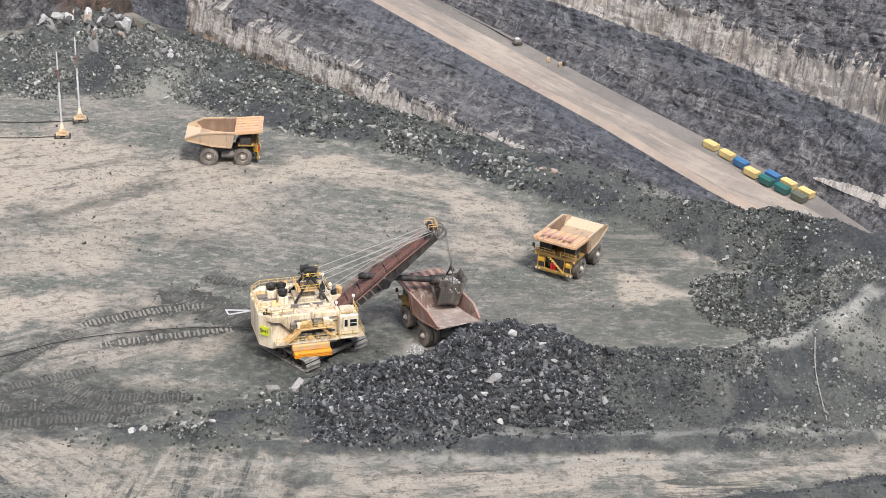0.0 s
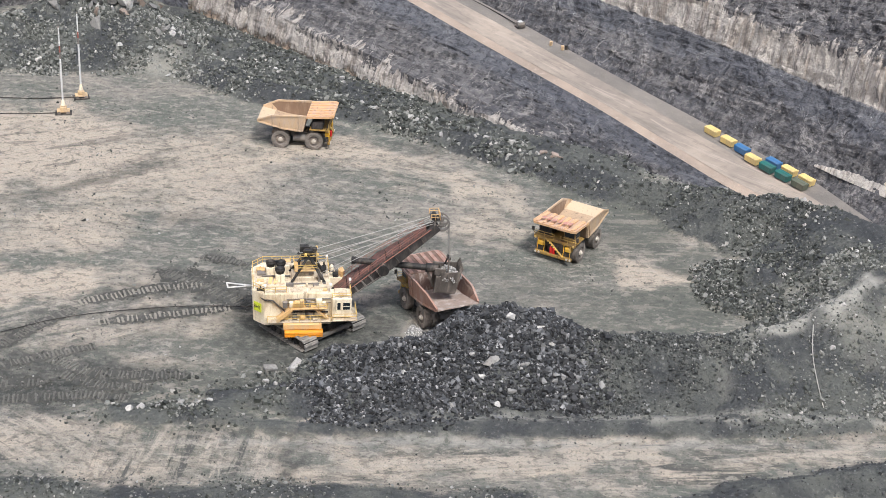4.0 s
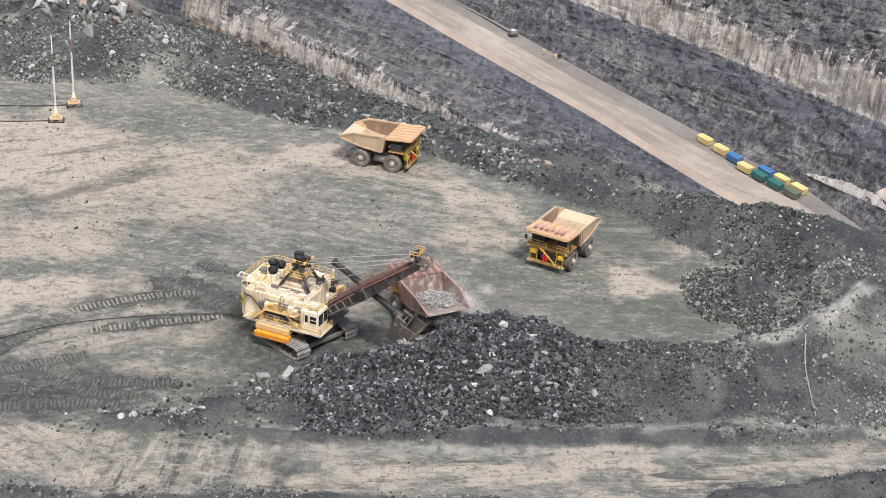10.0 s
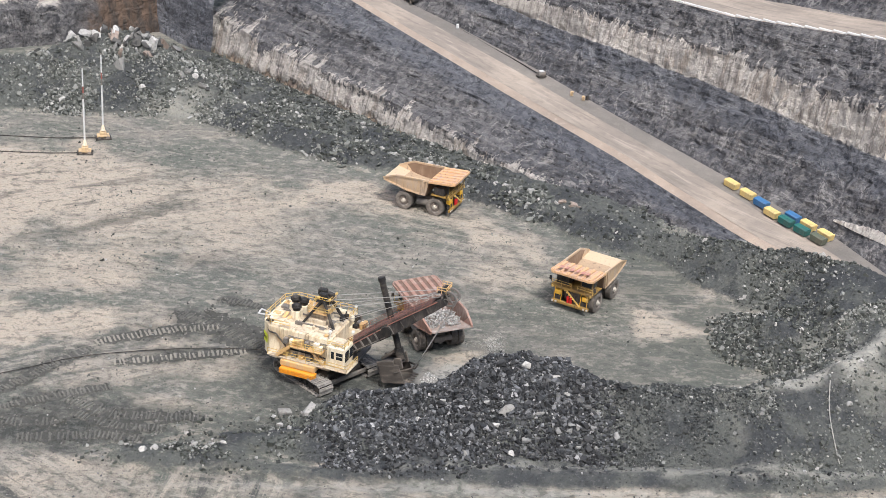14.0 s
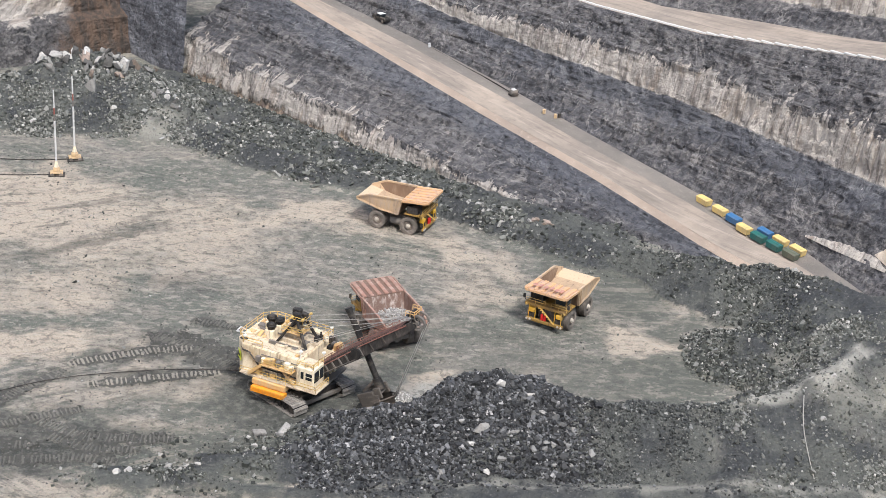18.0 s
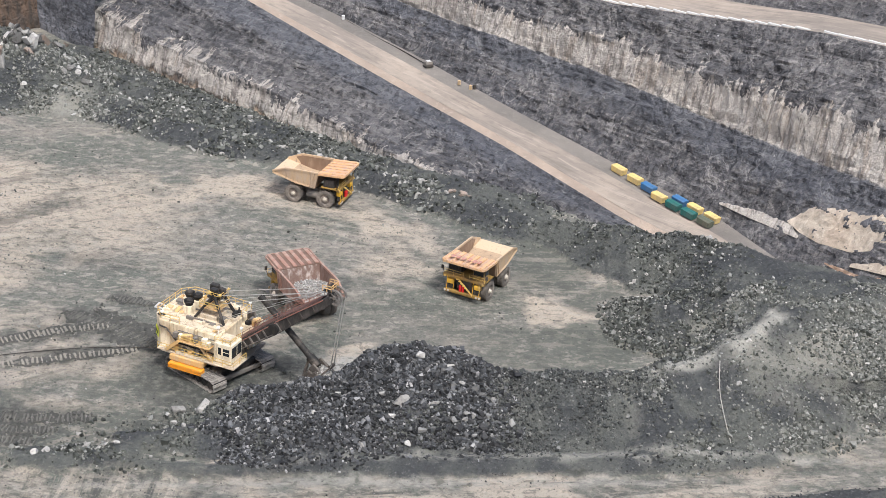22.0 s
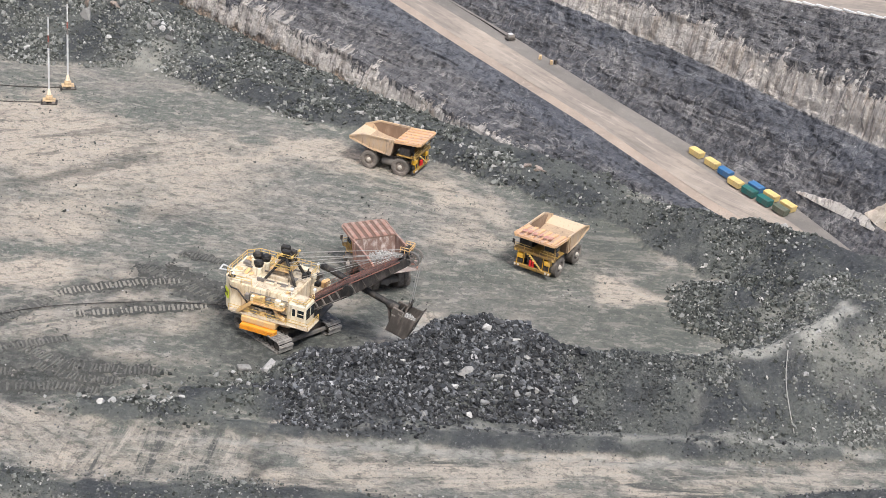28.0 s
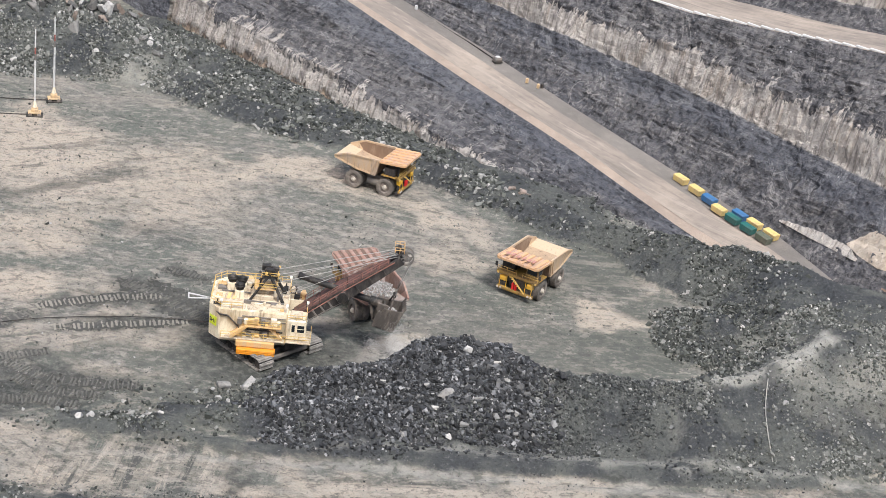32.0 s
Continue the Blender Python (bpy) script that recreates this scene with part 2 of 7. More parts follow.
def ground_mat():
    k = Mat("pit_ground", 0.95)
    grey, green, pale = (0.210, 0.204, 0.184), (0.140, 0.150, 0.132), (0.455, 0.395, 0.325)

    def zone(name):
        a = k.node("ShaderNodeAttribute")
        a.attribute_name = name
        return a.outputs["Fac"]

    dust, heap_dust, damp, dusted, churn_shade, spur, berm = (zone(n) for n in ("dust", "heap_dust", "damp", "dusted", "churn_shade", "spur", "berm"))
    big = k.noise(0.035, 6, 0.62, None, 0.6)
    patch = k.noise(0.22, 6, 0.7, k.stretch(0.6, 1.0, 1.0), 0.8)
    col = k.mix(k.ramp(big, 0.36, 0.66), green, grey)
    worn = k.math("ADD", k.math("MULTIPLY", patch, 0.6), k.math("MULTIPLY", big, 0.4))
    f = k.ramp(k.math("ADD", worn, k.math("MULTIPLY", dust, 0.36)), 0.49, 0.80)
    col = k.mix(f, col, pale)
    col = k.mix(damp, col, (0.112, 0.119, 0.104))
    col = k.mix(dusted, col, (0.40, 0.385, 0.355))
    # wheel and blade marks in four directions
    for j, (sx, sy, rot) in enumerate(MARKS):
        tn = k.node("ShaderNodeMapping")
        k.put(tn, "Vector", k.co)
        tn.inputs["Rotation"].default_value = (0, 0, radians(rot))
        n = k.noise(1.0, 5, 0.68, k.stretch(sx, sy, 1, tn.outputs[0]), 0.6)
        d = zone("marks_%d" % j)
        col = k.mix(k.math("MULTIPLY", k.ramp(n, 0.51, 0.59), d), col, (0.41, 0.365, 0.31))
        col = k.mix(k.math("MULTIPLY", k.ramp(n, 0.48, 0.39), d), col, (0.092, 0.094, 0.087))
    fine = k.noise(0.75, 5, 0.72)
    speck = k.noise(1.6, 4, 0.75)
    col = k.mix(k.math("MULTIPLY", k.ramp(fine, 0.54, 0.62), 0.45), col, (0.33, 0.305, 0.265))
    col = k.mix(k.math("MULTIPLY", k.ramp(fine, 0.46, 0.39), 0.5), col, (0.085, 0.09, 0.08))
    col = k.mix(k.math("MULTIPLY", k.ramp(speck, 0.56, 0.65), 0.4), col, (0.075, 0.078, 0.073))
    col = k.mix(k.math("MULTIPLY", k.ramp(speck, 0.42, 0.35), 0.4), col, (0.36, 0.335, 0.295))
    clod = k.noise(0.6, 4, 0.66, k.stretch(0.6, 1, 1), 0.4)
    col = k.mix(k.math("MULTIPLY", k.ramp(clod, 0.56, 0.61), 0.5), col, (0.42, 0.385, 0.335))
    col = k.mix(k.math("MULTIPLY", k.ramp(clod, 0.43, 0.38), 0.5), col, (0.085, 0.088, 0.08))
    blot = k.noise(0.35, 6, 0.75, None, 0.6)
    col = k.mix(k.math("MULTIPLY", k.ramp(blot, 0.56, 0.62), 0.45), col, (0.08, 0.083, 0.077))
    blot = k.noise(0.42, 5, 0.68, k.stretch(0.45, 1, 1), 0.4)
    col = k.mix(k.math("MULTIPLY", k.ramp(blot, 0.57, 0.63), 0.4), col, (0.37, 0.335, 0.29))
    col = k.mix(k.math("MULTIPLY", damp, 0.55), col, (0.112, 0.119, 0.104))
    # churned soil, and the painted shade along the berm's front
    col = k.mix(churn_shade, col, k.mix(k.ramp(fine, 0.46, 0.60), (0.055, 0.058, 0.054), (0.112, 0.115, 0.105)))
    col = k.mix(k.math("MULTIPLY", k.math("MULTIPLY", berm, k.ramp(clod, 0.40, 0.52)), 0.9), col, (0.33, 0.325, 0.30))
    # the heaps are fresh broken rock down to their ragged foot
    up = k.node("ShaderNodeSeparateXYZ")
    k.put(up, 0, k.co)
    foot = k.math("ADD", up.outputs["Z"], k.math("MULTIPLY", k.math("SUBTRACT", k.noise(0.5, 5, 0.7), 0.5), 1.6))
    steep = k.ramp(foot, 0.25, 0.85)
    heap = k.mix(k.ramp(k.noise(0.09, 5, 0.65), 0.40, 0.60), (0.052, 0.056, 0.060), (0.100, 0.106, 0.099))
    heap = k.mix(heap_dust, heap, (0.275, 0.272, 0.240))
    heap = k.mix(k.math("MULTIPLY", k.math("MULTIPLY", berm, k.ramp(clod, 0.38, 0.54)), 0.8), heap, (0.27, 0.268, 0.245))
    heap = k.mix(k.math("MULTIPLY", spur, 0.85), heap, (0.38, 0.372, 0.335))
    heap = k.mix(k.math("MULTIPLY", k.ramp(speck, 0.54, 0.72), 0.6), heap, (0.21, 0.21, 0.20))
    heap = k.mix(k.math("MULTIPLY", k.ramp(speck, 0.46, 0.32), 0.6), heap, (0.030, 0.032, 0.032))
    col = k.mix(steep, col, heap)
    k.bump(k.math("ADD", k.math("ADD", fine, speck), clod), 1.0, 0.5)
    return k.done(col)


# directions of the marks on the floor: grain along x and y, its turn
MARKS = ((0.36, 0.035, 5), (0.06, 0.34, 38), (0.035, 0.35, -9), (0.06, 0.32, 18), (0.06, 0.36, -30))
# where they lie: which marks, x, y, half width, half depth, turn, strength
STREAKS = (
    (0, -33, 187, 20, 13, 0, 1.3), (1, -59, 187, 20, 14, 10, 1.3), (2, 28, 193, 75, 9, 6, 1.0), (4, -62, 226, 26, 16, 0, 0.6), (3, -30, 262, 66, 26, 0, 0.32),
    (4, -75, 290, 44, 24, 0, 0.65), (2, 30, 240, 34, 18, 0, 0.22), (3, 0, 285, 44, 16, -25, 0.5), (4, -45, 205, 22, 10, 0, 0.5), (2, -10, 248, 40, 10, 0, 0.25),
    (2, 39, 266, 20, 14, 0, 0.6),
)
# darker green-grey fines on the floor: x, y, half width, half depth, turn, strength
DAMP = ((26, 233, 30, 13, -8, 0.55), (-8, 250, 26, 9, 5, 0.5), (18, 268, 16, 6, -25, 0.2), (-34, 232, 14, 8, 0, 0.5), (-30, 208, 12, 8, 0, 0.5), (39, 273, 15, 14, -30, 1.0), (46, 256, 9, 10, -30, 0.8), (38, 239, 20, 8, 0, 1.0), (22, 245, 20, 7, 0, 0.7), (30, 285, 14, 6, -35, 1.0), (-44, 219, 15, 7, 10, 0.55))
# dark churned soil, in the last two rows darker floor at the standing trucks: x, y, half length, half width, turn,
# strength
CHURN = (
    (-60, 202, 24, 6.5, 4, 1.0), (-54, 208.5, 20, 6.5, -3, 0.85), (-40, 237.5, 15, 5, -31, 0.95), (-50, 234, 14, 4, 22, 0.85), (-45, 227.2, 14, 3.8, 17, 0.85),
    (-68, 217, 16, 4, 55, 0.8), (-62, 212, 13, 4, 28, 0.8), (-65, 278.5, 20, 3.0, 42, 0.6), (-72, 272.5, 17, 2.4, 34, 0.6), (-58, 290, 12, 2.0, 48, 0.4), (-20, 218, 18, 9, 12, 0.85),
    (-12, 222, 11, 6, 30, 0.6), (-20, 187, 2.6, 12, -4, 0.7), (-37, 197.5, 12, 4.5, 0, 0.75), (-38, 247, 8, 3, -15, 0.55), (-2, 258, 14, 2.8, 12, 0.45), (-48, 262, 16, 3, -12, 0.45),
    (-30, 226, 9, 7, 20, 0.7), (-24, 221, 16, 8, -10, 0.9), (-24, 206, 13, 9, 0, 0.7), (-56, 202.5, 22, 5, 2, 0.9), (-66, 205, 16, 5, 10, 0.9), (-11, 226, 10, 9, 20, 0.8), (-7, 235, 9, 8, 20, 0.5), (-6, 300, 10, 3, -20, 0.5), (21, 257, 7, 5, -20, 0.4),
)
PALE_SPOT = (-0.5, 226.0)
# pale rock dust lying on the heaps: x, y, half width, half depth, turn, strength
HEAP_DUST = ((78, 227, 18, 10, 30, 0.8), (66, 224, 13, 4.5, 32, 0.7), (63.5, 240, 3.5, 7, 15, 0.6), (25, 211, 3, 6, 0, 0.25), (44, 213, 2.5, 7, 0, 0.25), (88, 213, 16, 8, 0, 0.35), (-65, 335, 11, 6.5, 0, 0.9), (52, 256, 7, 3, -20, 0.45), (90, 232, 20, 8, 0, 0.5))

# dusty, trodden patches of the floor: x, y, half width, half depth, turn, strength
DUST = (
    (-62, 285, 46, 28, 0, 0.6), (-100, 285, 40, 40, 0, 1.0), (-92, 306, 30, 11, 5, 1.1), (-78, 292, 34, 24, 10, 1.0), (-60, 262, 34, 12, 20, 0.55), (-24, 296, 32, 11, -8, 0.85), (6, 282, 22, 11, -30, 0.8), (8, 264, 20, 9, -25, 0.55),
    (38, 252, 13, 8, -30, 0.95), (-46, 226, 26, 10, 15, 0.45), (-40, 212, 14, 10, 0, 0.3), (-72, 238, 26, 13, 15, 1.0), (-45, 188, 34, 13, 4, 0.45),
    (-12, 190, 26, 8, 4, 0.5), (30, 194, 44, 7, 6, 0.55), (60, 232, 12, 3, 38, 0.7), (-3, 226.5, 10, 5, 20, 1.2), (-12, 236, 8, 6, 30, 0.5), (66, 204, 30, 5, 10, 0.5),
)

M_GROUND = ground_mat()
M_PALE = pale_mat("pale_weathered_rock_face")


def recess_mat():
    """The end of the cut: dark rock, brown stains towards the corner, a pale patch higher up."""
    k = Mat("recess_rock", 0.95)
    at = face_frame(k)
    dark, h = dark_face(k, at, *ROCK_DARK, 0.5, 0.3)
    pale, hp = pale_face(k, at)
    p = k.node("ShaderNodeSeparateXYZ")
    k.put(p, 0, k.co)
    rag = k.math("SUBTRACT", k.noise(0.16, 5, 0.7, None, 0.8), 0.5)
    run = k.noise(0.5, 4, 0.7, k.stretch(1, 1, 0.12))
    brown = k.mix(k.ramp(run, 0.40, 0.62), (0.062, 0.052, 0.047), (0.125, 0.088, 0.067))
    side = k.math("ADD", p.outputs["X"], k.math("MULTIPLY", rag, 9.0))
    col = k.mix(k.ramp(side, RECESS_BROWN - 3, RECESS_BROWN + 3), dark, brown)
    up = k.math("ADD", p.outputs["Z"], k.math("MULTIPLY", rag, 9.0))
    patch = k.math("MULTIPLY", k.ramp(up, RECESS_PALE, RECESS_PALE + 1.0), k.ramp(side, RECESS_BROWN + 2, RECESS_BROWN - 1))
    col = k.mix(patch, col, pale)
    k.bump(k.math("ADD", h, hp), 0.8, 0.8)
    return k.done(col)


# where the brown stain begins along the recess, and the height of the pale patch
RECESS_BROWN, RECESS_PALE = -98.0, 9.5
M_RECESS = recess_mat()
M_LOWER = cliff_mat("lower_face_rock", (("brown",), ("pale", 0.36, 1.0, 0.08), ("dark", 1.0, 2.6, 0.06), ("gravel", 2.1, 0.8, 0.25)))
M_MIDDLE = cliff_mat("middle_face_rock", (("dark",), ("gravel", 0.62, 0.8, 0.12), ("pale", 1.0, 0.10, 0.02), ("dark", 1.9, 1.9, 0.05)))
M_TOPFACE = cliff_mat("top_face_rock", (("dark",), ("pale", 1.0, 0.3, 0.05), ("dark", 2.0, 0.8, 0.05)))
M_SLOPE = face_mat("dark_gravel_slope", (0.102, 0.107, 0.123), (0.142, 0.146, 0.160), (0.23, 0.23, 0.235), 0.3, 0.4)
M_STONE = stone_mat("loose_dark_rock", ((0.0, (0.016, 0.017, 0.019)), (0.24, (0.036, 0.038, 0.042)), (0.56, (0.072, 0.076, 0.082)), (0.82, (0.155, 0.160, 0.168)), (0.96, (0.34, 0.34, 0.345))))
M_DUSTSTONE = stone_mat("dusty_grey_green_rock", ((0.0, (0.065, 0.070, 0.063)), (0.3, (0.12, 0.126, 0.115)), (0.6, (0.19, 0.195, 0.18)), (0.84, (0.28, 0.283, 0.265)), (0.97, (0.45, 0.44, 0.42))))
M_GREENSTONE = stone_mat("loose_greenish_rock", ((0.0, (0.030, 0.033, 0.030)), (0.26, (0.065, 0.071, 0.064)), (0.56, (0.115, 0.122, 0.110)), (0.81, (0.23, 0.235, 0.22)), (0.955, (0.42, 0.41, 0.39))))
M_SLOPESTONE = stone_mat("dark_grey_slope_rock", ((0.0, (0.030, 0.033, 0.034)), (0.3, (0.062, 0.067, 0.066)), (0.66, (0.105, 0.111, 0.106)), (0.9, (0.20, 0.204, 0.197)), (0.985, (0.38, 0.375, 0.36))))
M_PALESTONE = stone_mat("pale_broken_rock", ((0.0, (0.14, 0.14, 0.135)), (0.35, (0.22, 0.22, 0.21)), (0.7, (0.34, 0.335, 0.32)), (0.92, (0.48, 0.47, 0.45))))


def road_mat():
    k = Mat("haul_road_dirt", 0.95)
    n = k.noise(0.07, 5, 0.6)
    s = k.noise(0.5, 5, 0.7, k.stretch(1, 1, 1))
    col = k.mix(k.ramp(n, 0.35, 0.65), (0.235, 0.205, 0.18), (0.335, 0.285, 0.24))
    col = k.mix(k.math("MULTIPLY", k.ramp(s, 0.45, 0.75), 0.5), col, (0.17, 0.15, 0.135))
    lane = k.noise(0.5, 5, 0.7, k.stretch(0.05, 1.0, 1.0, face_frame(k)), 0.4)
    col = k.mix(k.math("MULTIPLY", k.ramp(lane, 0.52, 0.64), 0.5), col, (0.42, 0.36, 0.305))
    col = k.mix(k.math("MULTIPLY", k.ramp(lane, 0.47, 0.36), 0.5), col, (0.15, 0.132, 0.118))
    k.bump(s, 0.4, 0.1)
    return k.done(col)


M_ROAD = road_mat()
M_DIPPER = paint("worn_dark_bucket_steel", (0.075, 0.067, 0.060), (0.22, 0.19, 0.165), 0.9, 0.6)
# plate of the red truck's canopy, darker than the ribs on it
M_REDPLATE = paint("dark_canopy_plate", (0.15, 0.095, 0.075), (0.26, 0.19, 0.16), 0.8)
M_TANPLATE = paint("dusty_pink_canopy_plate", (0.49, 0.33, 0.23), (0.46, 0.35, 0.30), 0.8)
M_PAD = paint("worn_track_steel", (0.26, 0.245, 0.225), (0.12, 0.11, 0.1), 0.7, 0.6)
M_FADED = paint("faded_orange_paint", (0.66, 0.42, 0.18), (0.50, 0.40, 0.28), 0.8)
M_MASTTAN = paint("dusty_tan_paint", (0.62, 0.45, 0.26), (0.42, 0.32, 0.22), 0.7)
M_LOAD = stone_mat("dusty_pale_rubble", ((0.0, (0.26, 0.255, 0.245)), (0.4, (0.38, 0.375, 0.36)), (0.75, (0.54, 0.53, 0.51))))
M_ROADGREY = rock_mat("grey_road_gravel", (0.17, 0.157, 0.145), (0.24, 0.22, 0.20), (0.31, 0.28, 0.25))
M_TANSTONE = stone_mat("pinkish_brown_rock", ((0.0, (0.22, 0.175, 0.145)), (0.5, (0.31, 0.25, 0.215))))
M_PRINT = rock_mat("pale_pressed_soil", (0.24, 0.228, 0.20), (0.34, 0.315, 0.275), (0.43, 0.395, 0.345))
M_DARKPRINT = rock_mat("grey_pressed_soil", (0.125, 0.123, 0.113), (0.175, 0.17, 0.155), (0.28, 0.266, 0.238))
M_DARKSOIL = rock_mat("dark_churned_soil", (0.068, 0.069, 0.064), (0.105, 0.105, 0.097), (0.25, 0.24, 0.218))
M_CLOD = stone_mat("dark_soil_clods", ((0.0, (0.055, 0.056, 0.052)), (0.5, (0.10, 0.10, 0.093)), (0.85, (0.21, 0.20, 0.185))))
M_PALEDUST = rock_mat("pale_rock_dust", (0.26, 0.26, 0.245), (0.38, 0.37, 0.345), (0.45, 0.44, 0.42))
M_CLAY = rock_mat("orange_clay", (0.22, 0.15, 0.11), (0.40, 0.27, 0.19), (0.46, 0.36, 0.29), 0.4, None, 0.5)
M_PALECLAY = rock_mat("pale_clay_face", (0.33, 0.285, 0.235), (0.52, 0.455, 0.38), (0.60, 0.535, 0.455), 0.2, (0.40, 0.30, 0.22), 0.25)
M_TAN = rock_mat("tan_road_edge", (0.30, 0.245, 0.205), (0.40, 0.325, 0.265), (0.48, 0.41, 0.34))
M_WHITE = rock_mat("white_painted_stone", (0.6, 0.6, 0.6), (0.75, 0.75, 0.74), (0.8, 0.8, 0.8))
# cab, deck and bumper: yellow darkened for the shade under the canopy
M_CABDARK = paint("grimy_shaded_yellow_paint", (0.30, 0.185, 0.05), (0.14, 0.10, 0.07), 0.9)
M_YELLOW = paint("yellow_truck_paint", (0.66, 0.38, 0.03), (0.42, 0.30, 0.18), 0.7)
M_TRAY = paint("dusty_tan_tray_paint", (0.53, 0.38, 0.24), (0.48, 0.39, 0.32), 0.9)
M_CANOPY = paint("dusty_orange_canopy_paint", (0.62, 0.38, 0.20), (0.54, 0.38, 0.30), 0.9)
# paler and bluer rock: skylight on the return face put into the colour
M_SKYLITROCK = face_mat("skylit_blue_grey_rock", (0.140, 0.147, 0.168), (0.175, 0.182, 0.203), (0.22, 0.225, 0.236), 0.2, 0.15)
M_TRAYIN = paint("worn_steel_tray_floor", (0.42, 0.31, 0.21), (0.28, 0.205, 0.15), 0.85, 0.7)
# worn brown steel, darkened to carry the shade inside the tray
M_LINING = paint("worn_shaded_tray_lining", (0.21, 0.135, 0.09), (0.34, 0.25, 0.18), 0.8, 0.7)
M_TAIL = paint("polished_pale_tray_tail", (0.54, 0.42, 0.29), (0.50, 0.40, 0.30), 0.5, 0.6)
M_REDLINING = paint("shaded_red_tray_lining", (0.17, 0.10, 0.08), (0.36, 0.29, 0.25), 0.8, 0.7)
M_PINK = paint("faded_pink_lettering", (0.46, 0.22, 0.18), (0.5, 0.36, 0.28), 0.6)
M_REDTRAY = paint("rusty_red_tray_paint", (0.33, 0.19, 0.145), (0.42, 0.33, 0.29), 0.95)
M_BOARD = paint("dust_streaked_front_board", (0.17, 0.11, 0.09), (0.55, 0.48, 0.44), 1.0, 0.8, 0.0, 1.2)
M_REDIN = paint("dusty_worn_tray_floor", (0.28, 0.22, 0.19), (0.45, 0.40, 0.37), 1.0, 0.8)
M_TYRE = paint("dusty_black_rubber", (0.12, 0.107, 0.094), (0.31, 0.27, 0.235), 1.0, 0.9)
M_RIM = paint("dusty_tan_rim", (0.58, 0.53, 0.46), (0.28, 0.24, 0.2), 0.6)
M_RIMDARK = paint("grimy_brown_rim", (0.17, 0.145, 0.125), (0.34, 0.29, 0.25), 0.8)
M_BLACK = paint("greasy_black_steel", (0.020, 0.020, 0.020), (0.15, 0.125, 0.105), 0.75, 0.6)
M_BOOMSIDE = paint("grimy_boom_steel", (0.034, 0.032, 0.031), (0.13, 0.11, 0.10), 0.7, 0.6, 0.0, 1.3)
M_GREY = paint("dusty_grey_steel", (0.16, 0.15, 0.14), (0.26, 0.22, 0.18), 0.7, 0.6)
M_CREAM = paint("cream_white_house_paint", (0.82, 0.73, 0.56), (0.52, 0.38, 0.22), 0.85)
M_ROOF = paint("pale_roof_plate", (0.60, 0.52, 0.40), (0.36, 0.27, 0.18), 0.95, 0.6, 0.0, 0.9)
M_ORANGE = paint("orange_safety_paint", (0.72, 0.29, 0.02), (0.40, 0.25, 0.12), 0.6)
M_RAIL = paint("yellow_handrail_paint", (0.64, 0.44, 0.14), (0.4, 0.28, 0.14), 0.5)
M_BOOMDECK = paint("grimy_red_boom_plate", (0.17, 0.085, 0.07), (0.055, 0.05, 0.047), 1.0, 0.7, 0.0, 1.9)
M_BOOMRED = paint("faded_red_boom_deck", (0.30, 0.13, 0.10), (0.22, 0.16, 0.14), 1.0, 0.7, 0.0, 1.6)
M_ROPE = paint("steel_wire_rope", (0.42, 0.41, 0.39), (0.25, 0.23, 0.2), 0.5, 0.5, 0.2)
M_FADEDRED = paint("faded_red_band_paint", (0.30, 0.085, 0.07), (0.25, 0.15, 0.12), 0.8)
M_RED = paint("red_tank_paint", (0.55, 0.02, 0.02), (0.25, 0.1, 0.08), 0.4)
M_LAMP = paint("lamp_glass", (0.85, 0.85, 0.80), (0.6, 0.6, 0.55), 0.2, 0.2)
M_GLASS = paint("dark_cab_glass", (0.02, 0.025, 0.03), (0.05, 0.05, 0.05), 0.3, 0.08)
M_LIME = paint("yellow_green_sign", (0.70, 0.78, 0.05), (0.4, 0.4, 0.1), 0.2)
M_BINY = paint("yellow_bin_paint", (0.68, 0.51, 0.20), (0.50, 0.40, 0.24), 0.7)
M_BINB = paint("blue_bin_paint", (0.04, 0.15, 0.33), (0.15, 0.2, 0.25), 0.5)
M_BING = paint("green_bin_paint", (0.02, 0.13, 0.12), (0.12, 0.14, 0.12), 0.5)
M_BIND = paint("dark_grey_bin_paint", (0.10, 0.12, 0.09), (0.2, 0.18, 0.14), 0.6)

# ---------------------------------------------------------------- building helpers


def link_mesh(name, bm, mat, parent=None, smooth=False):
    me = bpy.data.meshes.new(name)
    bm.normal_update()
    bm.to_mesh(me)
    bm.free()
    for m in mat if isinstance(mat, (list, tuple)) else (mat,):
        me.materials.append(m)
    if smooth:
        for p in me.polygons:
            p.use_smooth = True
    ob = new(name, me)
    ob.parent = parent
    return ob


def part(name, bm, mat, parent, label="", smooth=False):
    ob = link_mesh(name, bm, mat, parent, smooth)
    return tagged(ob, label)


def empty(name, at=None):
    ob = new(name)
    ob.empty_display_size = 0.5
    if at is not None:
        ob.matrix_world = at
    return ob


def box(bm, x0, x1, y0, y1, z0, z1, bevel=0.0, m=None):
    r = bmesh.ops.create_cube(bm, size=1.0)
    vs = r["verts"]
    for v in vs:
        v.co = Vector(((x0 + x1) / 2 + v.co.x * (x1 - x0), (y0 + y1) / 2 + v.co.y * (y1 - y0), (z0 + z1) / 2 + v.co.z * (z1 - z0)))
    if bevel:
        es = list({e for v in vs for e in v.link_edges})
        r = bmesh.ops.bevel(bm, geom=es, offset=bevel, segments=1, affect="EDGES")
        vs = list({v for f in r["faces"] for v in f.verts} | {v for v in vs if v.is_valid})
    if m is not None:
        bmesh.ops.transform(bm, matrix=m, verts=vs)
    return bm


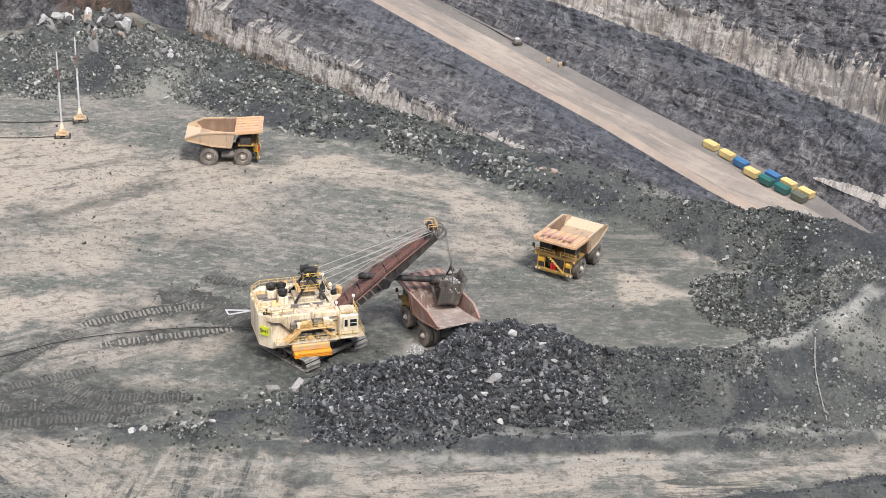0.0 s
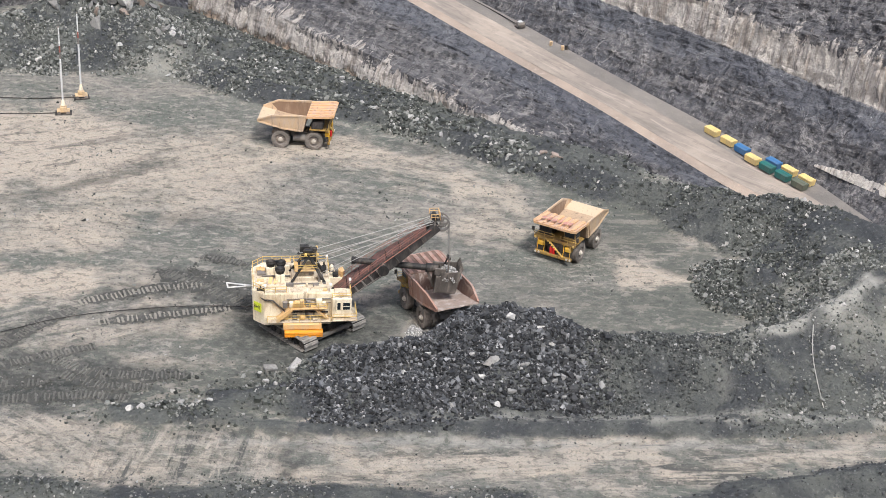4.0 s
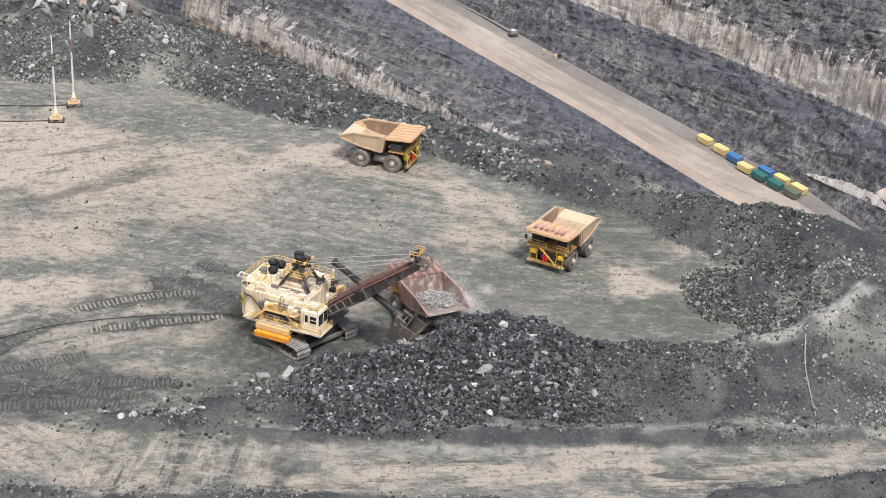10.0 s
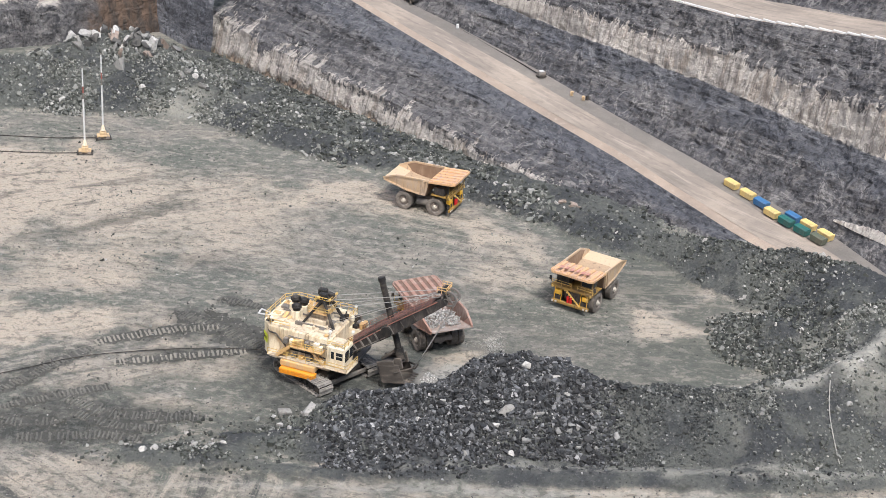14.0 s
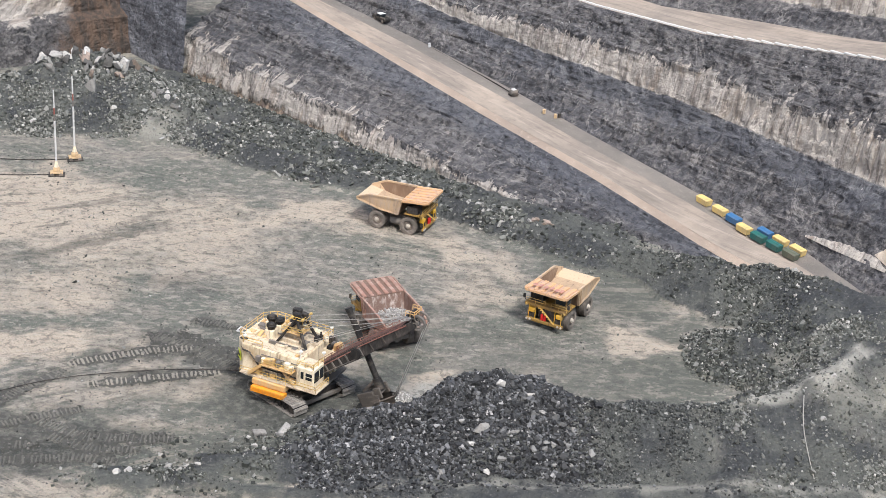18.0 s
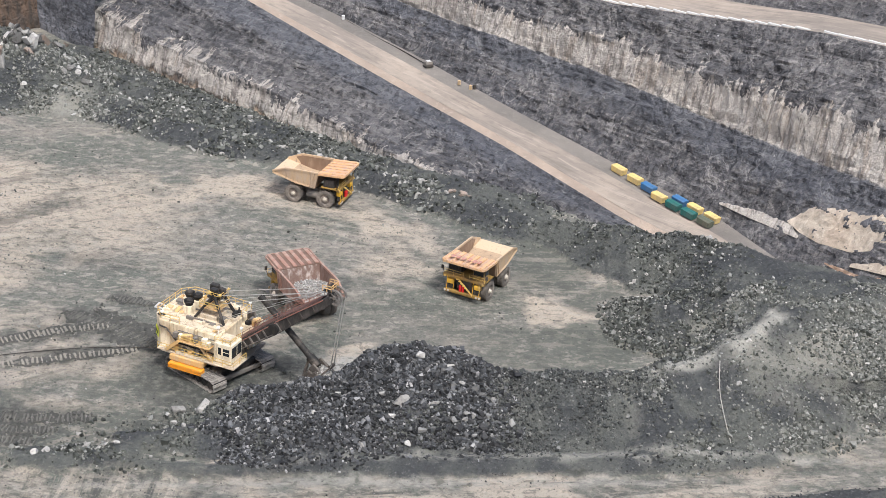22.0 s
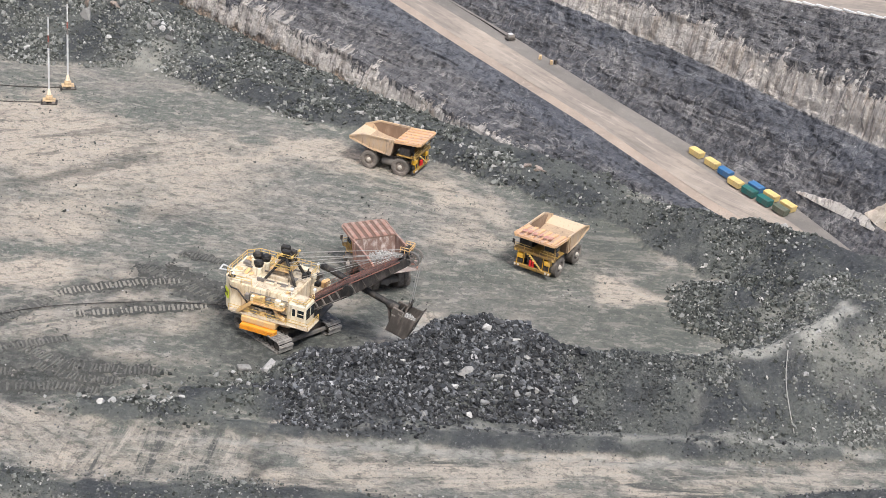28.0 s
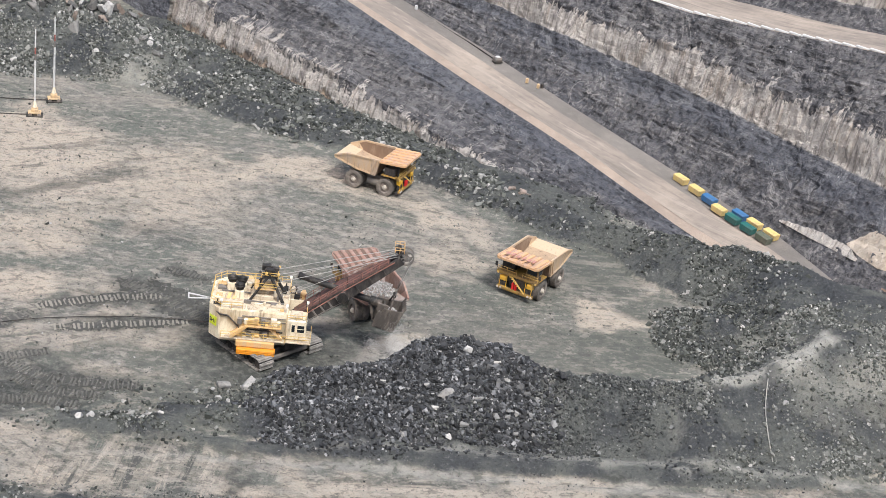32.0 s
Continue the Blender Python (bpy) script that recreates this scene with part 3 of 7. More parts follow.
def tube(bm, p, q, r, seg=8, r2=None, caps=True):
    p, q = Vector(p), Vector(q)
    d = q - p
    m = Matrix.Translation((p + q) / 2) @ d.to_track_quat("Z", "Y").to_matrix().to_4x4()
    bmesh.ops.create_cone(bm, cap_ends=caps, segments=seg, radius1=r, radius2=r if r2 is None else r2, depth=d.length, matrix=m)
    return bm


def slab(bm, pts, thick):
    """A plate: the ring pts, given thickness along its normal."""
    vs = [Vector(p) for p in pts]
    n = Vector((0, 0, 0))
    for a, b in zip(vs, vs[1:] + vs[:1]):
        n += a.cross(b)
    n.normalize()
    lo = [bm.verts.new(v - n * thick / 2) for v in vs]
    hi = [bm.verts.new(v + n * thick / 2) for v in vs]
    bm.faces.new(hi)
    bm.faces.new(lo[::-1])
    for i in range(len(vs)):
        j = (i + 1) % len(vs)
        bm.faces.new((lo[i], lo[j], hi[j], hi[i]))
    return bm


def beam(bm, p, q, w, h, up=(0, 0, 1)):
    """A square bar from p to q."""
    p, q = Vector(p), Vector(q)
    d = (q - p).normalized()
    s = d.cross(Vector(up)).normalized()
    u = s.cross(d)
    ends = []
    for e in (p, q):
        ends.append([bm.verts.new(e + s * a * w / 2 + u * b * h / 2) for a, b in ((-1, -1), (1, -1), (1, 1), (-1, 1))])
    a, b = ends
    bm.faces.new(a[::-1])
    bm.faces.new(b)
    for i in range(4):
        j = (i + 1) % 4
        bm.faces.new((a[i], a[j], b[j], b[i]))
    return bm


def railing(bm, pts, h=1.1, r=0.06, every=1.6):
    for p, q in zip(pts, pts[1:]):
        p, q = Vector(p), Vector(q)
        k = max(1, round((q - p).length / every))
        for i in range(k + 1):
            c = p.lerp(q, i / k)
            beam(bm, c, c + Vector((0, 0, h)), r, r, (1, 0.3, 0))
        for z in (h, h * 0.55):
            beam(bm, p + Vector((0, 0, z)), q + Vector((0, 0, z)), r, r)
    return bm


def B():
    return bmesh.new()


# ---------------------------------------------------------------- the pit: ground and faces
rng = np.random.default_rng(7)


def vnoise(x, y, seed=0):
    """Smooth value noise on a grid of one metre, -1 to 1."""
    xi, yi = np.floor(x).astype(np.int64), np.floor(y).astype(np.int64)
    xf, yf = x - xi, y - yi
    xf, yf = xf * xf * (3 - 2 * xf), yf * yf * (3 - 2 * yf)

    def h(a, b):
        n = (a * 374761393 + b * 668265263 + seed * 974711) & 0x7FFFFFFF
        n = ((n ^ (n >> 13)) * 1274126177) & 0x7FFFFFFF
        return ((n ^ (n >> 16)) & 0xFFFF) / 32767.5 - 1

    return (h(xi, yi) * (1 - xf) + h(xi + 1, yi) * xf) * (1 - yf) + (h(xi, yi + 1) * (1 - xf) + h(xi + 1, yi + 1) * xf) * yf


def fractal(x, y, seed=0, octaves=4):
    return sum(vnoise(x * 2.0 ** k, y * 2.0 ** k, seed + k) * 0.55 ** k for k in range(octaves))


# crests of heaps, windrows and the muck pile: x, y, z along each line, then the slope of its sides
RIDGES = {
    "muck_pile": (((-24, 206.5, 1.8), (-18.8, 210, 3.5), (-15.4, 211.6, 4.5), (-6.9, 213.5, 5.7), (-1.7, 214, 6.6), (1.2, 214.8, 7.3), (3.2, 215.4, 8.8), (6.1, 216.2, 10.2), (10.5, 217.3, 11.2), (16, 217.9, 9.8), (21.2, 217.2, 8.5), (25, 216.3, 7.8)), 0.66, 0.9),
    "pile_apron": (((-33, 203.5, 0.7), (-25, 203.5, 1.6), (-14, 204.5, 3.0), (-4, 206, 4.2)), 0.45, 0.45),
    "muck_slope": (((25, 216.3, 7.8), (29.1, 215.3, 7.8), (38.6, 216.2, 7.7), (47.6, 217.8, 7.8)), 0.58, 0.8),
    "spur_slope": (((47.6, 217.8, 7.8), (55.6, 222.2, 8.4), (60.4, 224.6, 9.3), (65.7, 228.4, 10), (69.6, 233.5, 10.1), (73, 236.8, 10.2), (90, 240, 11), (125, 247, 12)), 0.47, 0.95),
    "right_heap": (((34, 283, 3.0), (43, 279, 5.0), (51, 273, 7.2), (58, 269, 8.2), (64, 267.4, 8.6)), 0.75),
    "crater_heap": (((51.0, 249.5, 4.0), (54.0, 247, 5.4), (58, 244.5, 5.2), (60, 242, 4.0)), 0.58),
    "windrow": (((-44, 327, 3.5), (-27, 318.5, 3.1), (-12, 313.5, 2.7), (4, 304, 2.9), (14, 296.5, 3.0), (24, 290.5, 3.0), (34, 283, 3.0)), 0.6),
    "left_heap": (((-125, 335, 7), (-100, 344, 9), (-90, 349, 12.5), (-82, 351, 13), (-74, 349, 11), (-66, 345, 7), (-60, 340.5, 4.8), (-53, 333.5, 4.2), (-44, 327, 3.5)), 0.66),
    "grey_heap": (((-71, 338, 3.0), (-65, 337, 3.6), (-59, 337, 3.2)), 0.6),
    "near_windrow": (((28, 172, 1.2), (36, 180, 2.0), (48, 186, 2.2), (70, 192, 2.6), (110, 200, 3)), 0.6),
    "small_heap": (((-47, 197, 0.8), (-42, 196.5, 1.3), (-37, 197.5, 1.2), (-32, 199.5, 0.9)), 0.45),
    "front_spill": (((-90, 175, 0.8), (-57, 176.5, 0.9), (-42, 176, 0.8), (-28, 178.5, 0.8), (-4, 179.6, 0.8), (12, 180.5, 0.6)), 0.3),
    "toe_talus": (((-67, 366, 3.0), (-50, 350, 2.0), (-30, 334, 1.8), (-10, 321, 1.6), (10, 308, 1.8), (30, 293, 2.2)), 0.24),
    "kerb_of_road": (((-40, 196.8, 0.3), (-20, 196.5, 0.9), (12, 199.5, 1.4), (30, 201.3, 1.5), (64, 206, 1.5)), 0.5),
}


def ridge_height(x, y, line, slope, rear=None):
    """A ridge along a line; its rear side, to the left of the line, may be steeper."""
    out = np.full(x.shape, -99.0)
    for (x0, y0, z0), (x1, y1, z1) in zip(line, line[1:]):
        dx, dy = x1 - x0, y1 - y0
        k = np.clip(((x - x0) * dx + (y - y0) * dy) / (dx * dx + dy * dy), 0, 1)
        d = np.sqrt((x - x0 - k * dx) ** 2 + (y - y0 - k * dy) ** 2 + 0.8)
        fall = slope if rear is None else np.where(dx * (y - y0) - dy * (x - x0) > 0, rear, slope)
        out = np.maximum(out, z0 + k * (z1 - z0) + 0.6 - fall * d)
    return out


def height(x, y):
    """The ground's height."""
    x, y = np.asarray(x, float), np.asarray(y, float)
    wob = fractal(x * 0.12, y * 0.12, 3, 4)
    h = np.zeros(x.shape)
    for ridge in RIDGES.values():
        h = np.maximum(h, ridge_height(x + wob * 1.2, y + fractal(x * 0.12, y * 0.12, 11, 4) * 1.2, *ridge))
    # the bench beside the road: its edge turns towards the pile
    edge = np.interp(y, (226, 231, 236, 249, 262, 268, 272), (70, 69.3, 69.8, 69.8, 67.7, 63, 60)) + wob * 1.2
    rear = np.interp(x, (60, 68, 77, 89, 120), (268, 264, 258, 254, 250)) + wob
    bench = 9.4 - 0.62 * np.maximum(0, edge - x) - 0.6 * np.maximum(0, y - rear) + fractal(x * 0.1, y * 0.1, 17, 3) * 0.5
    h = np.maximum(h, np.where(y > 222, bench - 0.5 * np.maximum(0, 230 - y), 0))
    rough = np.clip(h / 2.0, 0, 1)
    h = h + rough * (fractal(x * 0.45, y * 0.45, 21, 3) * 0.42) + fractal(x * 0.07, y * 0.07, 31, 3) * 0.12 * np.clip((y - 150) / 20, 0, 1)
    rim = np.clip((163 - y) * 0.70, 0, 112) + np.where(y < 163, fractal(x * 0.05, y * 0.05, 41, 4) * 1.5, 0)
    return np.where(y < 163, np.maximum(rim, 0), h)


def grid_object(name, xs, ys, fn, mat):
    X, Y = np.meshgrid(xs, ys)
    Z = fn(X, Y)
    nx, ny = len(xs), len(ys)
    co = np.stack([X, Y, Z], -1).reshape(-1, 3)
    i = (np.arange(ny - 1)[:, None] * nx + np.arange(nx - 1)[None]).reshape(-1)
    faces = np.stack([i, i + 1, i + nx + 1, i + nx], -1)
    return mesh_object(name, co, faces, mat)


def mesh_object(name, co, faces, mat, smooth=False, parent=None):
    me = bpy.data.meshes.new(name)
    k = faces.shape[1]
    me.vertices.add(len(co))
    me.vertices.foreach_set("co", np.ascontiguousarray(co, dtype=np.float32).reshape(-1))
    me.loops.add(faces.size)
    me.loops.foreach_set("vertex_index", np.ascontiguousarray(faces, dtype=np.int32).reshape(-1))
    me.polygons.add(len(faces))
    me.polygons.foreach_set("loop_start", np.arange(0, faces.size, k, dtype=np.int32))
    me.polygons.foreach_set("use_smooth", np.full(len(faces), smooth))
    me.update(calc_edges=True)
    me.materials.append(mat)
    ob = new(name, me)
    ob.parent = parent
    return ob


xs = np.concatenate([[-3000, -1200, -500, -260, -180], np.arange(-130, 130, 0.75), [160, 220, 400, 900, 3000]])
ys = np.concatenate([[-3000, -1000, -300, -100, -20, 0, 20, 40, 60, 80, 100, 120, 140, 155], np.arange(163, 372, 0.75), [380, 400, 430, 600, 1200, 3000]])
ground = tagged(grid_object("ground", xs, ys, height, M_GROUND), "grey-green crushed rock pit floor with dusty trodden patches", "ground", kind="structure")


def spots(x, y, rows, bend, scale):
    """The strongest of several soft oval patches with ragged outlines, 0 to 1."""
    bx = x + fractal(x * scale, y * scale, 61, 5) * bend
    by = y + fractal(x * scale, y * scale, 71, 5) * bend
    out = np.zeros(x.shape)
    for cx, cy, rx, ry, turn, a in rows:
        c, t = math.cos(radians(turn)), math.sin(radians(turn))
        u, v = ((bx - cx) * c + (by - cy) * t) / rx, (-(bx - cx) * t + (by - cy) * c) / ry
        f = np.clip((1 - np.sqrt(u * u + v * v)) / 0.75, 0, 1)
        out = np.maximum(out, f * f * (3 - 2 * f) * a)
    return np.minimum(out, 1.0)


def spur_rows():
    return [((xa + xb) / 2, (ya + yb) / 2 - 0.3, math.hypot(xb - xa, yb - ya) * 0.9, 3.0, math.degrees(math.atan2(yb - ya, xb - xa)), 1.0) for (xa, ya), (xb, yb) in zip(SPUR[:-1], SPUR[1:-1])]


gx, gy = (a.reshape(-1) for a in np.meshgrid(xs, ys))
zones = {
    "dust": spots(gx, gy, DUST, 7, 0.11), "heap_dust": spots(gx, gy, HEAP_DUST, 3, 0.2), "damp": spots(gx, gy, DAMP, 7, 0.11),
    "dusted": spots(gx, gy, ((PALE_SPOT[0], PALE_SPOT[1], 13, 7, 10, 1.0), (PALE_SPOT[0] + 7, PALE_SPOT[1] - 3, 10, 5, -20, 0.9)), 3, 0.2),
    # the long band is shade on the berm's front slope, painted as colour
    "churn_shade": np.maximum(spots(gx, gy, CHURN, 1.6, 0.35), spots(gx, gy, ((22, 199.2, 80, 2.2, 5.2, 0.95),), 0.8, 0.2)),
    "spur": spots(gx, gy, spur_rows(), 1.2, 0.3),
    "berm": spots(gx, gy, ((34, 202.2, 70, 1.5, 5.0, 1.0), (10, 195.2, 70, 1.6, 5.0, 0.6)), 0.8, 0.2),
}
for j in range(len(MARKS)):
    zones["marks_%d" % j] = spots(gx, gy, [r[1:] for r in STREAKS if r[0] == j], 5, 0.11)
for key, f in zones.items():
    ground.data.attributes.new(key, "FLOAT", "POINT").data.foreach_set("value", f.astype(np.float32))

# the far face: a line on the floor, s along it, d back from it
FACE_O, FACE_U, FACE_N = np.array((-36.89, 349.03)), np.array((0.7728, -0.6347)), np.array((0.6347, 0.7728))


def along(s, line):
    a = np.array(line)
    return np.interp(s, a[:, 0], a[:, 1]), np.interp(s, a[:, 0], a[:, 2])


# each line of the face: s, d, z
TOE = ((-41, -0.5, -2), (200, -0.5, -2))
PALE_TOP = ((-44, 3.6, 10.9), (-30, 3.1, 9.2), (-16, 2.6, 7.6), (-2, 2.5, 7.2), (18, 2.2, 6.4), (30, 1.9, 5.4), (42, 1.5, 4.2), (60, 0.9, 2.4), (80, 0.2, -0.5), (200, -0.2, -2))
ROAD_OUT = ((-60, 27.5, 23.2), (-21.7, 24.8, 18.0), (9.4, 22.1, 13.7), (39.5, 19.9, 9.4), (73, 18.1, 4.7), (107.3, 13.3, 0.3), (130, 8, 0.2), (200, -10, 0.2))
ROAD_IN = ((-60, 34, 23.0), (-16.3, 36.2, 17.3), (10.2, 37.5, 13.6), (37.3, 36.9, 9.7), (60.4, 34.9, 6.5), (90.7, 33.4, 2.3), (121.7, 27.7, 0.3), (139.6, 19, 0.3), (200, 10, 0.3))
MID_BASE = ((-60, 42, 30), (-20, 43, 23.5), (15.8, 45, 19.2), (44.2, 46.3, 17.2), (78, 47.6, 15.4), (111.3, 44.7, 13.5), (136.4, 36.9, 15), (200, 26, 16))
MID_TOP = ((-60, 43, 33), (-20, 44, 26), (16.9, 45.6, 22.2), (42.5, 47.7, 23.3), (68.6, 48.8, 23.1), (78.8, 49.3, 23.1), (108.5, 46.8, 22.3), (131.5, 40.8, 25.1), (200, 32, 27))
UP_OUT = ((-60, 60, 33), (0, 56, 30), (45.3, 54, 29), (73.9, 55.6, 29.1), (100.8, 57.7, 31.7), (123.5, 55.1, 35.2), (200, 52, 40))
UP_IN = ((-60, 68, 33), (0, 67, 30), (55.4, 67.3, 29), (77.6, 73.8, 29.5), (99.6, 72.8, 31.6), (116.1, 70.8, 34.1), (200, 68, 40))
TOP_BASE = tuple((s, d + 6, z + 4) for s, d, z in UP_IN)
TOP_PALE = tuple((s, d + 9, z + 12) for s, d, z in UP_IN)
TOP_END = tuple((s, d + 60, z + 40) for s, d, z in UP_IN)
FAR_END = tuple((s, d + 2500, z + 60) for s, d, z in UP_IN)


def band(name, low, high, s0, s1, step, rows, mat, label, rough=0.5, grooves=0.0, ragged=0.0, seed=0, category="rock face"):
    s = np.arange(s0, s1 + step, step)
    d0, z0 = along(s, low)
    d1, z1 = along(s, high)
    v = np.linspace(0, 1, rows + 1)[:, None]
    D, Z = d0 + (d1 - d0) * v, z0 + (z1 - z0) * v
    S = np.broadcast_to(s, D.shape).copy()
    if ragged:
        w = fractal(s * 0.14, s * 0 + seed, 5 + seed, 6) * ragged * 0.6 + np.random.default_rng(seed).normal(0, 0.2, len(s)) * ragged
        D = D + (d1 - d0) / np.maximum(np.hypot(d1 - d0, z1 - z0), 0.5) * w * v
        Z = Z + (z1 - z0) / np.maximum(np.hypot(d1 - d0, z1 - z0), 0.5) * w * v
    push = fractal(S * 0.16, (Z + D) * 0.16, 51, 5) * rough
    if rough >= 0.5:
        lean = S + (Z + D) * 0.35
        push = push + (np.abs(vnoise(lean * 0.55, (Z + D) * 0.22, 52)) + np.abs(vnoise(S * 0.21, (Z + D) * 0.6, 53)) - 0.7) * rough * 0.9
    if grooves:
        push = push + np.abs(vnoise(S * 1.1, Z * 0.3, 77)) * grooves * np.sin(np.clip(v, 0, 1) * math.pi) ** 0.5
    D, Z = D - push * 0.7, Z + push * 0.5
    P = FACE_O + S[..., None] * FACE_U + D[..., None] * FACE_N
    co = np.concatenate([P, Z[..., None]], -1).reshape(-1, 3)
    n = len(s)
    i = (np.arange(rows)[:, None] * n + np.arange(n - 1)[None]).reshape(-1)
    ob = mesh_object(name, co, np.stack([i, i + 1, i + n + 1, i + n], -1), mat)
    return tagged(ob, label, category, kind="structure")


def back(low, high, f=0.35, deep=1.0):
    """A line behind a face, part of the way up it."""
    out = []
    for s, d, z in high:
        d0, z0 = along(s, low)
        out.append((s, float(d0 + (d - d0) * f + deep), float(z0 + (z - z0) * f)))
    return tuple(out)


def mid(a, b, f, up=0.0):
    """A line part of the way from one to the other."""
    return tuple((s, float(a0[0] + (b0[0] - a0[0]) * f), float(a0[1] + (b0[1] - a0[1]) * f) + up) for s in range(-60, 201, 5) for a0, b0 in ((along(s, a), along(s, b)),))


def cliff(name, lines, s0, s1, step, mat, label, calm, rough=0.8):
    """One sheet through several lines up the face, which counts its layers in the attribute lay."""
    s = np.arange(s0, s1 + step, step)
    rows_d, rows_z, rows_l = [], [], []
    for i, ((low, n), (high, _)) in enumerate(zip(lines, lines[1:])):
        d0, z0 = along(s, low)
        d1, z1 = along(s, high)
        for v in np.arange(n) / n:
            rows_d.append(d0 + (d1 - d0) * v)
            rows_z.append(z0 + (z1 - z0) * v)
            rows_l.append(np.full(len(s), i + v))
    rows_d.append(d1)
    rows_z.append(z1)
    rows_l.append(np.full(len(s), len(lines) - 1.0))
    D, Z, L = np.array(rows_d), np.array(rows_z), np.array(rows_l)
    S = np.broadcast_to(s, D.shape)
    lean = S + (Z + D) * 0.35
    push = fractal(S * 0.16, (Z + D) * 0.16, 51, 5) * rough + (np.abs(vnoise(lean * 0.55, (Z + D) * 0.22, 52)) + np.abs(vnoise(S * 0.21, (Z + D) * 0.6, 53)) - 0.7) * rough * 0.9
    # the grooved band is straight and ribbed, the rest lumpy
    ribbed = np.clip(1 - np.abs(L - calm) / 0.6, 0, 1)
    push = push * (1 - 0.75 * ribbed) + np.abs(vnoise(S * 0.9, Z * 0.08, 77)) * (0.12 + 0.6 * ribbed) * np.clip(Z / 4, 0, 1)
    ends = np.minimum(1, np.minimum(L, len(lines) - 1 - L) * 6)
    D, Z = D - push * 0.7 * ends, Z + push * 0.5 * ends
    P = FACE_O + S[..., None] * FACE_U + D[..., None] * FACE_N
    co = np.concatenate([P, Z[..., None]], -1).reshape(-1, 3)
    n, rows = len(s), len(D) - 1
    i = (np.arange(rows)[:, None] * n + np.arange(n - 1)[None]).reshape(-1)
    ob = mesh_object(name, co, np.stack([i, i + 1, i + n + 1, i + n], -1), mat)
    ob.data.attributes.new("lay", "FLOAT", "POINT").data.foreach_set("value", L.reshape(-1).astype(np.float32))
    return tagged(ob, label, "rock face", kind="structure")


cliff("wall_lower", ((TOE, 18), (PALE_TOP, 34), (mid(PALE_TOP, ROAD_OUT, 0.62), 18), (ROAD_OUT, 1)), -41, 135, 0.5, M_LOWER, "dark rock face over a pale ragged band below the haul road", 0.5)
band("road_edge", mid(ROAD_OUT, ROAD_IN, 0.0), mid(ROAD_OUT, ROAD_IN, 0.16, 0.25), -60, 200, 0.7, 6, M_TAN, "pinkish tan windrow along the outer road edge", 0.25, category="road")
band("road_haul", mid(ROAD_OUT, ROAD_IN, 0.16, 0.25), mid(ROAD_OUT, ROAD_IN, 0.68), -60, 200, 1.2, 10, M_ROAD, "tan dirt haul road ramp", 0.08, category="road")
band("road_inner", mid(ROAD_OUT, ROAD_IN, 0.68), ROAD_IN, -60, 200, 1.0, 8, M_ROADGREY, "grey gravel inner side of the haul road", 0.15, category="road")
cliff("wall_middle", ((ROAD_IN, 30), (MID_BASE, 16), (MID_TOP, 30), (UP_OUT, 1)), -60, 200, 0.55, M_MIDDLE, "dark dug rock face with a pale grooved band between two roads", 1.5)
band("road_upper", UP_OUT, UP_IN, -60, 200, 1.2, 10, M_ROAD, "tan dirt upper road", 0.08, category="road")
cliff("wall_top", ((UP_IN, 8), (TOP_BASE, 12), (TOP_PALE, 20), (TOP_END, 1)), -60, 200, 1.0, M_TOPFACE, "dark rock face with a pale band above the upper road", 1.5)
band("plateau", TOP_END, FAR_END, -60, 200, 20.0, 4, M_SLOPE, "grey ground beyond the pit", 2.0, category="ground")


def proud(line, out=0.1):
    return tuple((s, d - out, z + out * 0.6) for s, d, z in line)


band("wall_corner_pale", proud(((135.5, 26.5, 5.6), (139, 24.8, 5), (144, 23.4, 4.7), (151, 23, 5.3), (158, 24.8, 7.8), (190, 26, 11))), proud(((135.5, 27.5, 6.6), (138.6, 29.1, 8.6), (147, 29.6, 10.4), (154.6, 29.7, 11.7), (190, 31, 16))), 135.5, 185, 0.6, 10, M_PALECLAY, "pale clay patch on the dark rock face", 0.5, 0.2, 1.2, 8)
band("wall_corner_ledge", proud(((119, 30.0, 2.6), (128.7, 27.3, 3.1), (139, 23.7, 4.1))), proud(((119, 30.3, 2.9), (129, 28.7, 4.6), (136.5, 26, 5.2), (139, 24.3, 4.7))), 119, 139, 0.6, 6, M_PALE, "pale streaked ledge above the road", 0.4, 0.2, 0.5, 9)
band("wall_corner_dirt", proud(((146.9, 20.4, 2.5), (153.4, 18.9, 2.0), (161.3, 18.3, 2.5), (185, 18, 3))), proud(((147, 20.8, 2.8), (154.8, 20.0, 3.1), (161, 20.0, 4.2), (185, 20, 6))), 147, 185, 0.6, 6, M_CLAY, "orange clay spilled at the foot of the face", 0.4, 0.0, 0.5, 10)
band("wall_corner_foot", proud(((152, 20.6, 3.5), (161, 20.5, 4.6), (185, 20.4, 6.6))), proud(((152, 21, 4), (159, 22.2, 5.7), (185, 23, 10))), 152, 185, 0.6, 6, M_PALECLAY, "pale clay at the foot of the face", 0.4, 0.0, 0.5, 11)

